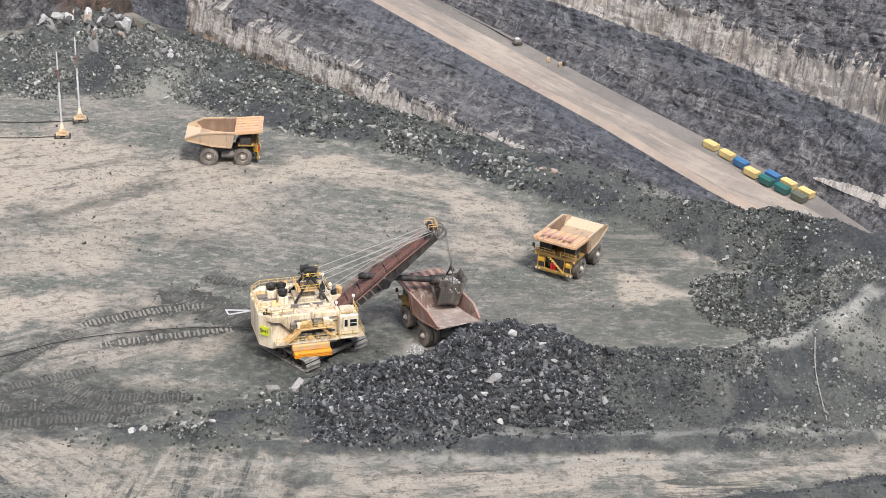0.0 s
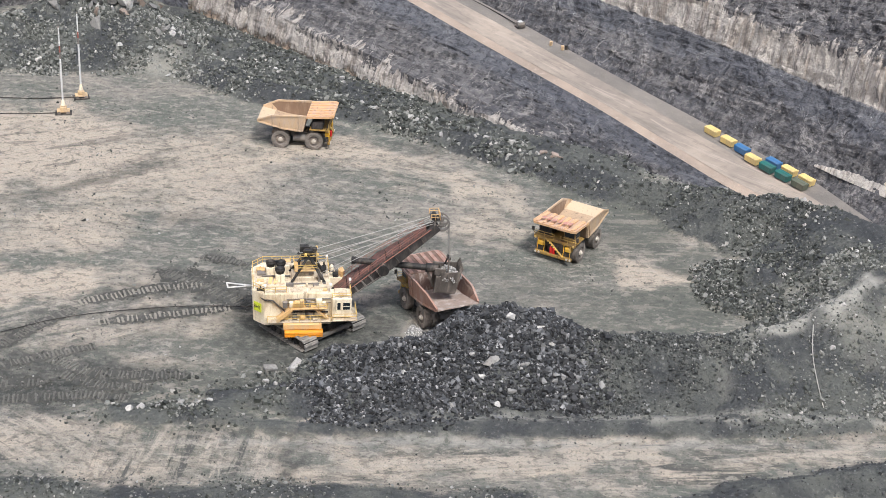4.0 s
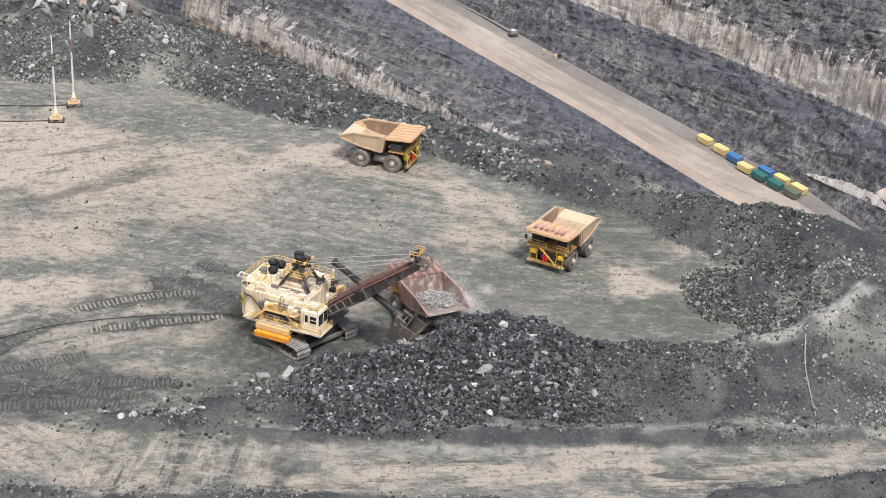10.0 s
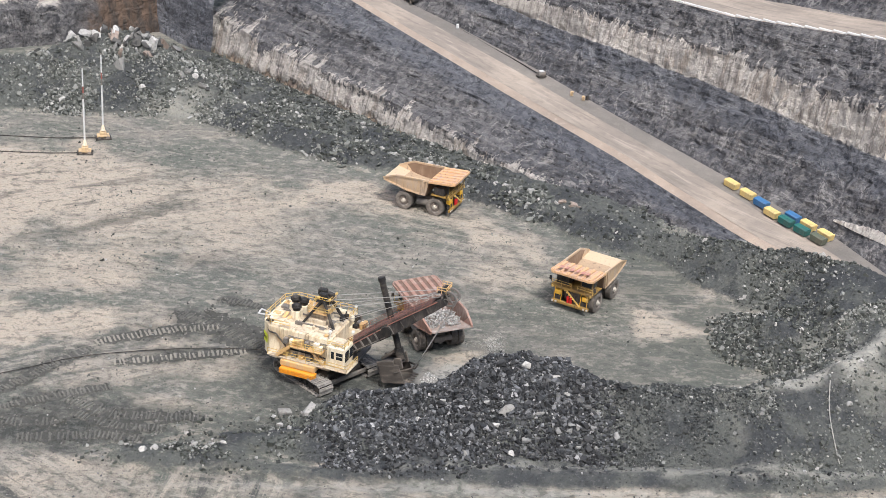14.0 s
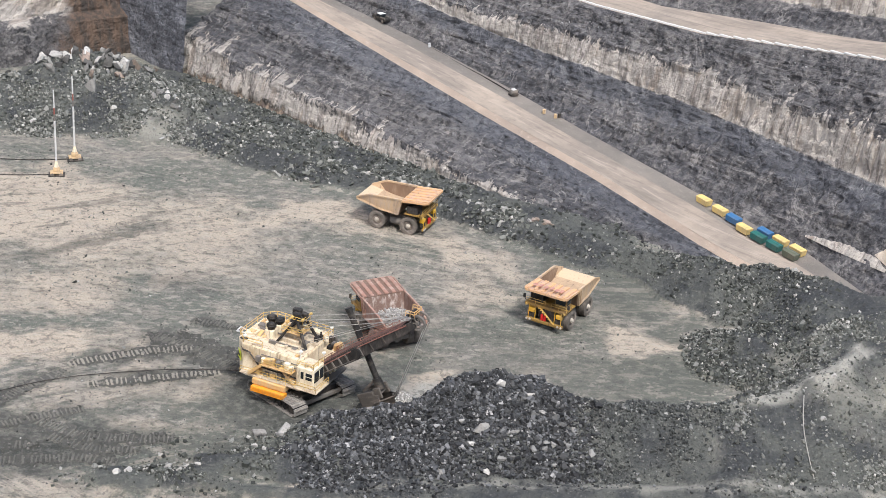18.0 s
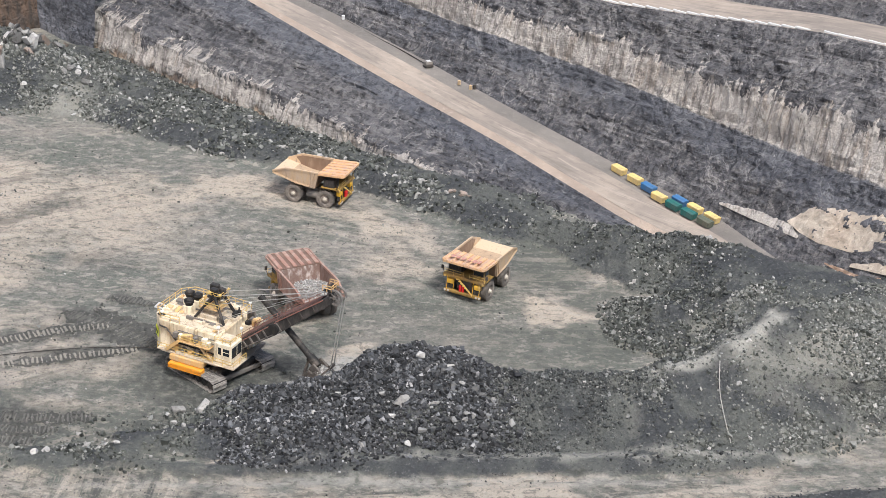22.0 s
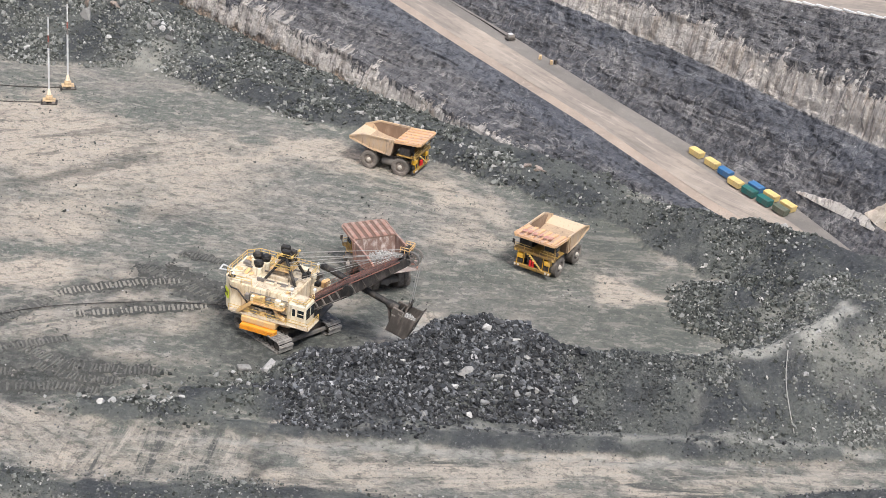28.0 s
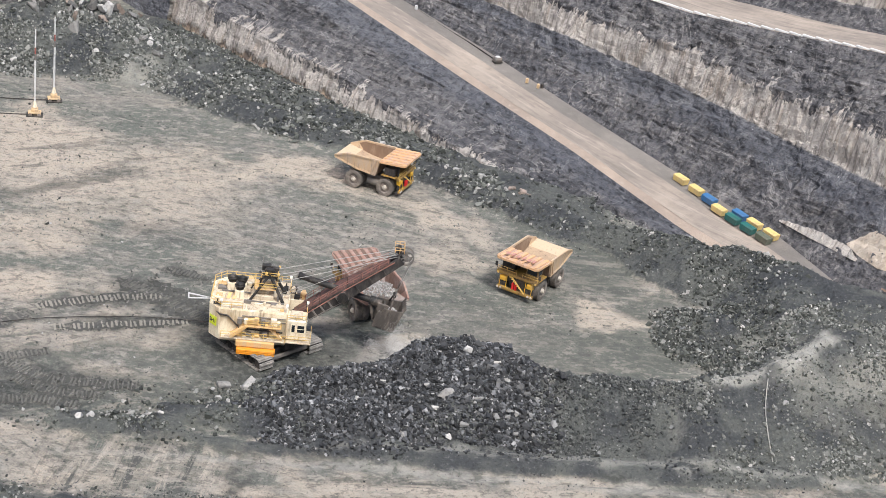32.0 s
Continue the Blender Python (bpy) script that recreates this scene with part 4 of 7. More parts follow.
# ---------------------------------------------------------------- haul trucks: x forward, origin on the ground midway between the axles


def tyre_bm(r=1.85, w=1.15, lugs=26):
    bm = B()
    prof = ((0.95, 0.30), (1.15, 0.5), (1.65, 0.5), (1.80, 0.44), (1.80, -0.44), (1.65, -0.5), (1.15, -0.5), (0.95, -0.30))
    n = 28
    rings = []
    for i in range(n):
        a = 2 * math.pi * i / n
        rings.append([bm.verts.new((math.cos(a) * p * r / 1.85, q * w, math.sin(a) * p * r / 1.85)) for p, q in prof])
    for i in range(n):
        a, b = rings[i], rings[(i + 1) % n]
        for k in range(len(prof) - 1):
            bm.faces.new((a[k], a[k + 1], b[k + 1], b[k]))
        bm.faces.new((a[-1], a[0], b[0], b[-1]))
    for i in range(lugs):
        a = 2 * math.pi * i / lugs
        for s in (-1, 1):
            m = Matrix.Rotation(-a - s * 0.06, 4, "Y")
            y0, y1 = (0.04, 0.47 * w) if s > 0 else (-0.47 * w, -0.04)
            box(bm, r * 0.955, r, y0, y1, -0.13, 0.13, 0, m)
    bmesh.ops.recalc_face_normals(bm, faces=bm.faces)
    return bm


def rim_bm(out):
    """A deep wheel rim whose hub faces out (1 or -1)."""
    bm = B()
    tube(bm, (0, -0.3, 0), (0, 0.3, 0), 0.97, 24)
    tube(bm, (0, 0.30 * out, 0), (0, 0.40 * out, 0), 0.80, 20, 0.74)
    for i in range(14):
        a = 2 * math.pi * i / 14
        tube(bm, (math.cos(a) * 0.66, 0.36 * out, math.sin(a) * 0.66), (math.cos(a) * 0.66, 0.46 * out, math.sin(a) * 0.66), 0.05, 6)
    return bm


def hub_bm(out):
    bm = B()
    tube(bm, (0, 0.30 * out, 0), (0, 0.60 * out, 0), 0.48, 20, 0.44)
    tube(bm, (0, 0.60 * out, 0), (0, 0.82 * out, 0), 0.28, 20, 0.25)
    return bm


def wheel(truck, x, y, out):
    w = part("wheel", tyre_bm(), M_TYRE, truck)
    w.matrix_basis = pose(x, y, 1.85)
    part("rim", rim_bm(out), M_RIMDARK, w, "dusty brown steel rim")
    part("hub", hub_bm(out), M_RIM, w, "pale wheel hub")
    return w


def haul_truck(at, tray_mat, canopy_mat, in_mat, lining_mat, tail_mat, label):
    t = tagged(empty("haul_truck", at), label, "truck", "haul trucks")
    bm = B()
    for s in (-1, 1):
        box(bm, -5.6, 5.3, s * 1.25 - 0.3, s * 1.25 + 0.3, 1.9, 2.8, 0.05)
    for x in (-5.2, -1.6, 1.2, 4.8):
        box(bm, x - 0.3, x + 0.3, -1.2, 1.2, 1.95, 2.7, 0.04)
    part("chassis", bm, M_GREY, t)
    for x in (-3.2, -0.6):
        bm = B()
        box(bm, x - 0.35, x + 0.35, -3.3, 3.3, 3.4, 4.1, 0.05)
        part("bolster", bm, tray_mat, t)
    bm = B()
    tube(bm, (-3.65, -3.2, 1.85), (-3.65, 3.2, 1.85), 0.75, 16)
    box(bm, -4.5, -2.8, -1.0, 1.0, 1.05, 2.65, 0.15)
    part("rear_axle", bm, M_GREY, t)
    for s in (-1, 1):
        bm = B()
        tube(bm, (3.15, s * 1.2, 1.85), (3.15, s * 3.1, 1.85), 0.42, 12)
        tube(bm, (3.15, s * 2.35, 1.6), (3.15, s * 2.2, 4.1), 0.34, 12)
        part("front_strut", bm, M_GREY, t)
    for s in (-1, 1):
        wheel(t, 3.15, s * 3.5, s)
        wheel(t, -3.65, s * 3.62, s)
        wheel(t, -3.65, s * 2.35, s)
    # tray: a V-shaped open steel body
    bm = B()
    for (xa, za, wa), (xb, zb, wb) in (((0.9, 3.9, 3.9), (-3.4, 4.35, 3.9)), ((-3.4, 4.35, 3.9), (-5.8, 4.85, 3.88))):
        slab(bm, [(xa, -wa, za), (xa, wa, za), (xb, wb, zb), (xb, -wb, zb)], 0.16)
    tray = part("tray", bm, in_mat, t, "worn bare steel tray floor")
    bm = B()
    for (xa, za, wa), (xb, zb, wb) in (((-5.8, 4.85, 3.88), (-7.5, 5.25, 3.85)), ((-7.5, 5.25, 3.85), (-8.5, 5.5, 3.6))):
        slab(bm, [(xa, -wa, za), (xa, wa, za), (xb, wb, zb), (xb, -wb, zb)], 0.2)
    part("tail_floor", bm, tail_mat, tray, "polished pale tail of the tray")
    for s in (-1, 1):
        bm = B()
        slab(bm, [(1.7, s * 4.05, 7.2), (-5.4, s * 4.1, 6.95), (-8.4, s * 3.75, 5.75), (-8.4, s * 3.65, 5.4), (-5.8, s * 3.9, 4.75), (-3.2, s * 3.9, 4.2), (0.9, s * 3.9, 3.8)], 0.14)
        beam(bm, (1.6, s * 4.08, 7.2), (-5.4, s * 4.12, 6.95), 0.32, 0.3)
        beam(bm, (-5.4, s * 4.12, 6.95), (-8.4, s * 3.75, 5.7), 0.32, 0.28)
        beam(bm, (0.75, s * 4.0, 3.9), (-3.2, s * 4.0, 4.25), 0.3, 0.26)
        beam(bm, (-3.2, s * 4.0, 4.25), (-8.3, s * 3.8, 5.4), 0.3, 0.26)
        part("tray_side", bm, tray_mat, tray)
        # added inset panel: shade of the inner wall put into its colour
        bm = B()
        slab(bm, [(1.4, s * 3.9, 6.95), (-5.2, s * 3.95, 6.75), (-6.7, s * 3.86, 6.2), (-5.9, s * 3.78, 5.0), (-3.2, s * 3.78, 4.4), (0.9, s * 3.78, 3.98)], 0.06)
        part("side_lining", bm, lining_mat, tray, "worn brown inside of the tray wall, darkened as shade")
        for x, z0, z1 in ((0.75, 3.9, 6.75), (-0.05, 3.98, 6.7)):
            bm = B()
            beam(bm, (x, s * 4.05, z0), (x + 0.7, s * 4.2, z1 + 0.3), 0.3, 0.34, (1, 0, 0))
            part("side_rib", bm, tray_mat, tray)
    bm = B()
    slab(bm, [(0.9, -3.86, 3.85), (0.9, 3.86, 3.85), (1.7, 3.98, 7.1), (1.7, -3.98, 7.1)], 0.15)
    part("front_board", bm, M_BOARD if in_mat is M_REDIN else lining_mat, tray)
    bm = B()
    slab(bm, [(1.6, -4.2, 7.12), (6.5, -4.2, 7.5), (7.1, -3.7, 7.54), (7.1, 3.7, 7.54), (6.5, 4.2, 7.5), (1.6, 4.2, 7.12)], 0.14)
    part("canopy", bm, M_REDPLATE if in_mat is M_REDIN else M_TANPLATE, tray)
    bm = B()
    beam(bm, (7.1, -3.7, 7.43), (7.1, 3.7, 7.43), 0.16, 0.42)
    for s in (-1, 1):
        beam(bm, (1.6, s * 4.2, 7.02), (6.5, s * 4.2, 7.4), 0.16, 0.42)
        beam(bm, (6.5, s * 4.2, 7.4), (7.1, s * 3.7, 7.43), 0.16, 0.42)
    part("canopy_edge", bm, canopy_mat, tray)
    for k in range(6):
        y = -3.5 + 1.4 * k
        bm = B()
        beam(bm, (1.7, y, 7.25), (6.85, y, 7.64), 0.66, 0.26)
        part("canopy_rib", bm, canopy_mat, tray)
    for s in (-1, 1):
        bm = B()
        tube(bm, (-0.5, s * 1.3, 2.2), (-1.4, s * 1.5, 4.0), 0.22, 10)
        part("hoist_cylinder", bm, M_GREY, t)
    # deck, cab and front
    bm = B()
    box(bm, 2.2, 6.0, -4.1, 4.1, 4.25, 4.45, 0.03)
    box(bm, 5.6, 6.1, -4.1, 4.1, 4.0, 4.5, 0.03)
    part("deck", bm, M_CABDARK, t)
    bm = B()
    box(bm, 3.3, 5.3, 1.3, 3.6, 4.45, 6.5, 0.1)
    cab = part("cab", bm, M_CABDARK, t, "grimy yellow operator cab, canopy shade put into its colour")
    bm = B()
    box(bm, 5.28, 5.34, 1.5, 3.4, 5.35, 6.25)
    part("windscreen", bm, M_GLASS, cab)
    for y in (1.28, 3.62):
        bm = B()
        box(bm, 3.6, 5.0, y - 0.03, y + 0.03, 5.35, 6.2)
        part("side_window", bm, M_GLASS, cab)
    bm = B()
    box(bm, 2.6, 4.9, -3.7, -1.2, 4.45, 6.0, 0.08)
    for k in range(4):
        box(bm, 4.9, 4.98, -3.5 + 0.55 * k, -3.1 + 0.55 * k, 4.7, 5.8)
    part("control_cabinet", bm, M_BOOMSIDE, t)
    bm = B()
    box(bm, 4.8, 5.6, -1.5, 1.5, 1.9, 4.2, 0.08)
    for k in range(9):
        z = 2.1 + k * 0.23
        box(bm, 5.58, 5.66, -1.35, 1.35, z, z + 0.1)
    part("radiator", bm, M_BLACK, t)
    bm = B()
    box(bm, 5.9, 6.4, -3.6, 3.6, 1.15, 1.75, 0.08)
    part("bumper", bm, M_CABDARK, t)
    for y in (-3.2, -1.9, 1.9, 3.2):
        bm = B()
        beam(bm, (6.2, y, 1.7), (6.05, y, 4.1), 0.1, 0.1, (1, 0, 0))
        part("grille_post", bm, M_YELLOW, t)
    for y in (-2.55, 2.55):
        bm = B()
        box(bm, 5.5, 6.0, y - 0.7, y + 0.7, 1.8, 2.6, 0.06)
        part("step_box", bm, M_BLACK, t)
    for s in (-1, 1):
        bm = B()
        box(bm, 5.3, 6.1, s * 2.7 - 0.6, s * 2.7 + 0.6, 2.75, 3.6, 0.06)
        box(bm, 6.08, 6.16, s * 2.7 - 0.45, s * 2.7 + 0.45, 2.9, 3.45, 0.02)
        part("air_cleaner_box", bm, M_YELLOW, t, "yellow air cleaner box")
        for y in (s * 3.4, s * 2.75):
            bm = B()
            tube(bm, (6.4, y, 1.48), (6.5, y, 1.48), 0.2, 12)
            part("headlight", bm, M_RIM, t, "pale round headlight")
        bm = B()
        box(bm, 6.1, 6.25, s * 3.75 - 0.18, s * 3.75 + 0.18, 3.95, 4.35, 0.03)
        part("marker_light", bm, M_RAIL, t)
        bm = B()
        tube(bm, (5.6, s * 4.1, 4.5), (6.0, s * 4.55, 5.6), 0.05, 6)
        box(bm, 5.95, 6.05, s * 4.35 - 0.25, s * 4.35 + 0.25, 5.2, 6.0, 0.02)
        part("mirror", bm, M_BLACK, t)
    bm = B()
    for s in (-0.35, 0.35):
        beam(bm, (6.45, 2.0, 1.7 + s * 0.3), (5.9, -1.4, 4.2 + s * 0.3), 0.09, 0.1)
    for k in range(8):
        f = (k + 0.5) / 8
        box(bm, 5.9 + 0.5 * (1 - f), 6.4 + 0.1 * (1 - f), 2.0 - 3.4 * f - 0.18, 2.0 - 3.4 * f + 0.18, 1.62 + 2.5 * f, 1.7 + 2.5 * f)
    part("stair", bm, M_RAIL, t, "yellow diagonal access stair")
    bm = B()
    railing(bm, [(6.0, -4.0, 4.45), (6.0, -0.2, 4.45)], 1.0)
    railing(bm, [(6.0, 1.0, 4.45), (6.0, 4.0, 4.45)], 1.0)
    part("deck_rail", bm, M_RAIL, t)
    bm = B()
    for y in (-0.55, 0.05):
        tube(bm, (6.15, y, 1.8), (6.15, y, 2.9), 0.24, 12)
        tube(bm, (6.15, y, 2.9), (6.15, y, 3.05), 0.24, 12, 0.08)
    part("suppression_tank", bm, M_RED, t, "red fire suppression bottles")
    bm = B()
    tube(bm, (-1.2, -2.4, 1.8), (1.3, -2.4, 1.8), 0.72, 18)
    part("fuel_tank", bm, M_GREY, t)
    bm = B()
    tube(bm, (-1.0, 2.3, 1.75), (1.1, 2.3, 1.75), 0.6, 18)
    part("hydraulic_tank", bm, M_GREY, t)
    bm = B()
    box(bm, -5.75, -5.6, -1.6, 1.6, 2.0, 2.7, 0.02)
    tube(bm, (-5.6, 0.5, 1.9), (-5.75, 0.5, 1.9), 0.35, 12)
    part("rear_bracket", bm, M_GREY, t)
    return t


truck_a = haul_truck(pose(-7.9, 295.25, 0, 0, 0, -21), M_TRAY, M_CANOPY, M_TRAYIN, M_LINING, M_TAIL, "dusty yellow haul truck with an empty tan tray")
truck_b = copy_thing(truck_a, pose(22.6, 258.9, 0, 0, 0, -118))
tagged(truck_b, "yellow haul truck parked on the pit floor, tray empty")
for k, (y0, y1) in enumerate(((-2.9, -2.2), (-1.8, -1.2), (-0.8, -0.1), (0.4, 0.9), (1.3, 2.0), (2.3, 2.9))):
    bm = B()
    box(bm, 5.1, 6.3, y0, y1, 7.60, 7.63 + 0.1 * (k % 2))
    bar = part("lettering_bar", bm, M_PINK, truck_b, "faded pink marking on the canopy")
    bar.matrix_basis = pose(0, 0, 0.09, 0, -4.3, 0) @ pose(0.5, 0, -0.03)
truck_c = haul_truck(pose(-1.0, 233.0, 0, 0, 0, 118), M_REDTRAY, M_REDTRAY, M_REDIN, M_REDLINING, M_REDIN, "rusty red haul truck being loaded beside the shovel")

# ---------------------------------------------------------------- electric rope shovel
SHOVEL = (-21.2, 227.3)
TIP = (21.0, 18.2)
SHAFT = (11.6, 10.9)
shovel = tagged(empty("rope_shovel", pose(*SHOVEL, 0)), "cream and orange electric rope shovel digging at the pile", "excavator")

turn = pose(0.5, -1.3, 0, 0, 0, -44)
bm = B()
box(bm, -4.2, 4.2, -4.0, 4.0, 1.1, 2.3, 0.2, turn)
tube(bm, (0, 0, 2.2), (0, 0, 2.55), 4.3, 32)
part("car_body", bm, M_BLACK, shovel)
pad = B()
box(pad, -0.36, 0.36, -1.4, 1.4, -0.1, 0.1, 0.04)
box(pad, -0.14, 0.14, -1.35, 1.35, 0.1, 0.24, 0.03)
pad_me = bpy.data.meshes.new("track_pad")
pad.to_mesh(pad_me)
pad.free()
pad_me.materials.append(M_PAD)
bm = B()
box(bm, 4.6, 5.1, -4.2, 4.2, 0.9, 1.5, 0.05, turn)
part("front_beam", bm, M_GREY, shovel)
for s in (-1, 1):
    bm = B()
    y = s * 5.1
    box(bm, -4.6, 4.6, y - 0.55, y + 0.55, 0.5, 1.75, 0.12, turn)
    for k in range(7):
        x = -4.2 + 1.4 * k
        tube(bm, turn @ Vector((x, y - 0.75, 0.62)), turn @ Vector((x, y + 0.75, 0.62)), 0.48, 14)
    for x in (-4.9, 4.9):
        tube(bm, turn @ Vector((x, y - 0.8, 1.05)), turn @ Vector((x, y + 0.8, 1.05)), 0.85, 20)
    box(bm, -4.4, 4.4, y - 0.75, y + 0.75, 1.75, 1.85, 0.03, turn)
    frame_part = part("crawler", bm, M_BLACK, shovel)
    n, straight, rr = 30, 9.8, 0.97
    total = 2 * straight + 2 * math.pi * rr
    for k in range(n):
        d = total * k / n
        if d < straight:
            x, z, a = -straight / 2 + d, 1.05 + rr, 0.0
        elif d < straight + math.pi * rr:
            b = (d - straight) / rr
            x, z, a = straight / 2 + math.sin(b) * rr, 1.05 + math.cos(b) * rr, b
        elif d < 2 * straight + math.pi * rr:
            x, z, a = straight / 2 - (d - straight - math.pi * rr), 1.05 - rr, math.pi
        else:
            b = math.pi + (d - 2 * straight - math.pi * rr) / rr
            x, z, a = -straight / 2 + math.sin(b) * rr, 1.05 + math.cos(b) * rr, b
        p = new("track_pad", pad_me)
        p.parent = frame_part
        p.matrix_basis = turn @ pose(x, y, z) @ Matrix.Rotation(a, 4, "Y")

# the upper works turn about the middle: x towards the boom
bm = B()
ring = [(-9.4, -3.6), (-7.6, -5.4), (3.2, -5.4), (3.2, 5.4), (-7.6, 5.4), (-9.4, 3.6)]
lo = [bm.verts.new((x * 0.985, y * 0.985, 2.7)) for x, y in ring]
hi = [bm.verts.new((x, y, 8.5)) for x, y in ring]
bm.faces.new(lo[::-1])
bm.faces.new(hi)
for i in range(6):
    j = (i + 1) % 6
    bm.faces.new((lo[i], lo[j], hi[j], hi[i]))
bmesh.ops.bevel(bm, geom=list(bm.edges), offset=0.12, segments=2, affect="EDGES")
house = part("house", bm, M_CREAM, shovel, "cream painted machinery house")

for x in (-5.6, -3.2, -0.8, 1.6):
    for s in (-1, 1):
        bm = B()
        box(bm, x - 0.06, x + 0.06, s * 5.42 - 0.05, s * 5.42 + 0.05, 3.7, 8.3)
        part("wall_stiffener", bm, M_CREAM, house)
bm = B()
box(bm, 2.6, 6.2, -4.6, 4.6, 3.0, 3.5, 0.05)
tube(bm, (0, 0, 2.5), (0, 0, 2.72), 4.7, 32)
part("revolving_frame", bm, M_GREY, house)
k = 0
for x0, x1 in ((-8.9, -6.3), (-6.2, -3.5), (-3.4, -0.7), (-0.6, 3.0)):
    for y0, y1 in ((-5.1, -0.05), (0.05, 5.1)):
        if x0 < -8:
            y0, y1 = y0 * 0.72, y1 * 0.72
        bm = B()
        box(bm, x0, x1, y0, y1, 8.5, 8.58, 0.02)
        part("roof_panel", bm, M_ROOF, house)
# air intakes with black caps
for x, y in ((-6.3, 1.45), (-4.7, 1.3), (-4.9, -1.0)):
    bm = B()
    box(bm, x - 0.75, x + 0.75, y - 0.8, y + 0.8, 8.55, 9.9, 0.06)
    intake = part("air_intake", bm, M_CREAM, house)
    bm = B()
    tube(bm, (x, y, 9.9), (x, y, 10.35), 0.62, 20)
    tube(bm, (x, y, 10.35), (x, y, 10.75), 0.82, 20)
    tube(bm, (x, y, 10.75), (x, y, 11.05), 0.8, 20, 0.3)
    part("intake_cap", bm, M_BLACK, intake, "black intake cap", True)
# gantry
bm = B()
for s in (-1, 1):
    tube(bm, (2.2, s * 2.0, 8.5), (-0.2, s * 1.0, 12.8), 0.26, 10)
    tube(bm, (-3.2, s * 2.1, 8.5), (-0.5, s * 1.0, 12.6), 0.22, 10)
tube(bm, (-0.3, -1.3, 12.7), (-0.3, 1.3, 12.7), 0.3, 12)
tube(bm, (-1.8, -1.6, 10.6), (-1.8, 1.6, 10.6), 0.14, 8)
box(bm, -1.5, 0.9, -1.1, 1.1, 12.2, 12.35)
box(bm, -1.2, -0.5, -0.7, 0.7, 12.9, 13.6, 0.1)
part("gantry", bm, M_BLACK, house, "black steel gantry on the roof")
for s in (-1, 1):
    bm = B()
    tube(bm, (0.1, s * 0.75 - 0.12, 12.9), (0.1, s * 0.75 + 0.12, 12.9), 0.75, 20)
    part("gantry_sheave", bm, M_BLACK, house)
bm = B()
railing(bm, [(-1.6, -1.2, 12.35), (1.0, -1.2, 12.35), (1.0, 1.2, 12.35)], 1.0, 0.07)
part("gantry_rail", bm, M_RAIL, house)
bm = B()
tube(bm, (-1.6, 1.0, 12.4), (-1.6, 1.0, 15.2), 0.04, 6)
part("antenna", bm, M_GREY, house)
bm = B()
box(bm, -2.6, 1.0, -1.7, 1.7, 10.45, 10.55)
part("gantry_platform", bm, M_FADED, house)
bm = B()
railing(bm, [(-2.6, -1.65, 10.55), (1.0, -1.65, 10.55), (1.0, 1.65, 10.55), (-2.6, 1.65, 10.55), (-2.6, -1.65, 10.55)], 1.0, 0.08)
part("gantry_rail", bm, M_RAIL, house)
for x, y, s in ((-0.9, 0.5, 0.8), (-0.3, -0.7, 0.7), (0.6, 0.2, 0.6)):
    bm = B()
    box(bm, x - s, x + s * 0.8, y - s * 0.6, y + s * 0.6, 13.0, 13.0 + s * 1.3, 0.08)
    part("winch_box", bm, M_BLACK, house)
for y in (-1.3, 1.3):
    for x in (-1.0, 0.9):
        bm = B()
        tube(bm, (x, y, 13.3), (x + 0.3, y, 13.2), 0.28, 12)
        part("floodlight", bm, M_RAIL, house)
for x, y in ((3.0, -5.0), (3.0, 4.9), (6.2, -3.3), (-7.4, -5.0)):
    bm = B()
    tube(bm, (x, y, 8.6), (x, y, 9.7), 0.05, 6)
    box(bm, x - 0.2, x + 0.2, y - 0.25, y + 0.25, 9.6, 9.95, 0.04)
    part("floodlight", bm, M_LAMP, house)
for x0, y0, x1, y1 in ((-3.4, -2.6, 2.4, -2.6), (-3.2, 2.8, 2.4, 3.0), (-7.8, 0.2, -3.2, 0.1)):
    bm = B()
    tube(bm, (x0, y0, 8.75), (x1, y1, 8.75), 0.14, 8)
    part("roof_pipe", bm, M_GREY, house)
for x in (-6.9, -6.0):
    bm = B()
    slab(bm, [(x, -2.2, 8.6), (x + 0.6, -2.2, 8.6), (x + 0.9, -1.3, 9.3), (x + 0.3, -1.3, 9.3)], 0.12)
    part("roof_step", bm, M_FADED, house)
# roof plant
bm = B()
box(bm, -3.0, 0.6, -1.6, 1.6, 8.55, 9.3, 0.1)
box(bm, -2.4, -0.2, -0.9, 0.9, 9.3, 9.9, 0.1)
part("roof_hood", bm, M_ROOF, house)
for x, y, sx, sy, sz, m in ((1.6, -1.2, 0.9, 1.2, 0.9, M_GREY), (2.2, 1.4, 0.7, 0.8, 0.8, M_BLACK), (-7.6, -1.4, 1.0, 1.6, 0.35, M_CREAM), (-3.6, 3.6, 1.5, 1.2, 0.6, M_ROOF), (1.0, 3.8, 1.3, 1.0, 0.5, M_CREAM), (-6.6, -3.3, 1.4, 0.8, 0.3, M_ROOF), (1.2, -3.6, 1.6, 1.0, 0.35, M_ROOF)):
    bm = B()
    box(bm, x - sx / 2, x + sx / 2, y - sy / 2, y + sy / 2, 8.55, 8.55 + sz, 0.05)
    part("roof_box", bm, m, house)
bm = B()
tube(bm, (3.6, 2.2, 8.6), (3.6, 2.2, 9.3), 0.35, 14)
tube(bm, (3.6, 2.2, 9.3), (3.6, 2.2, 9.6), 0.35, 14, 0.12)
part("beacon", bm, M_CREAM, house)
bm = B()
railing(bm, [(-7.5, -5.2, 8.55), (-9.2, -3.5, 8.55), (-9.2, 3.5, 8.55), (-7.5, 5.2, 8.55), (3.1, 5.2, 8.55), (3.1, 2.0, 8.55)], 1.1, 0.08)
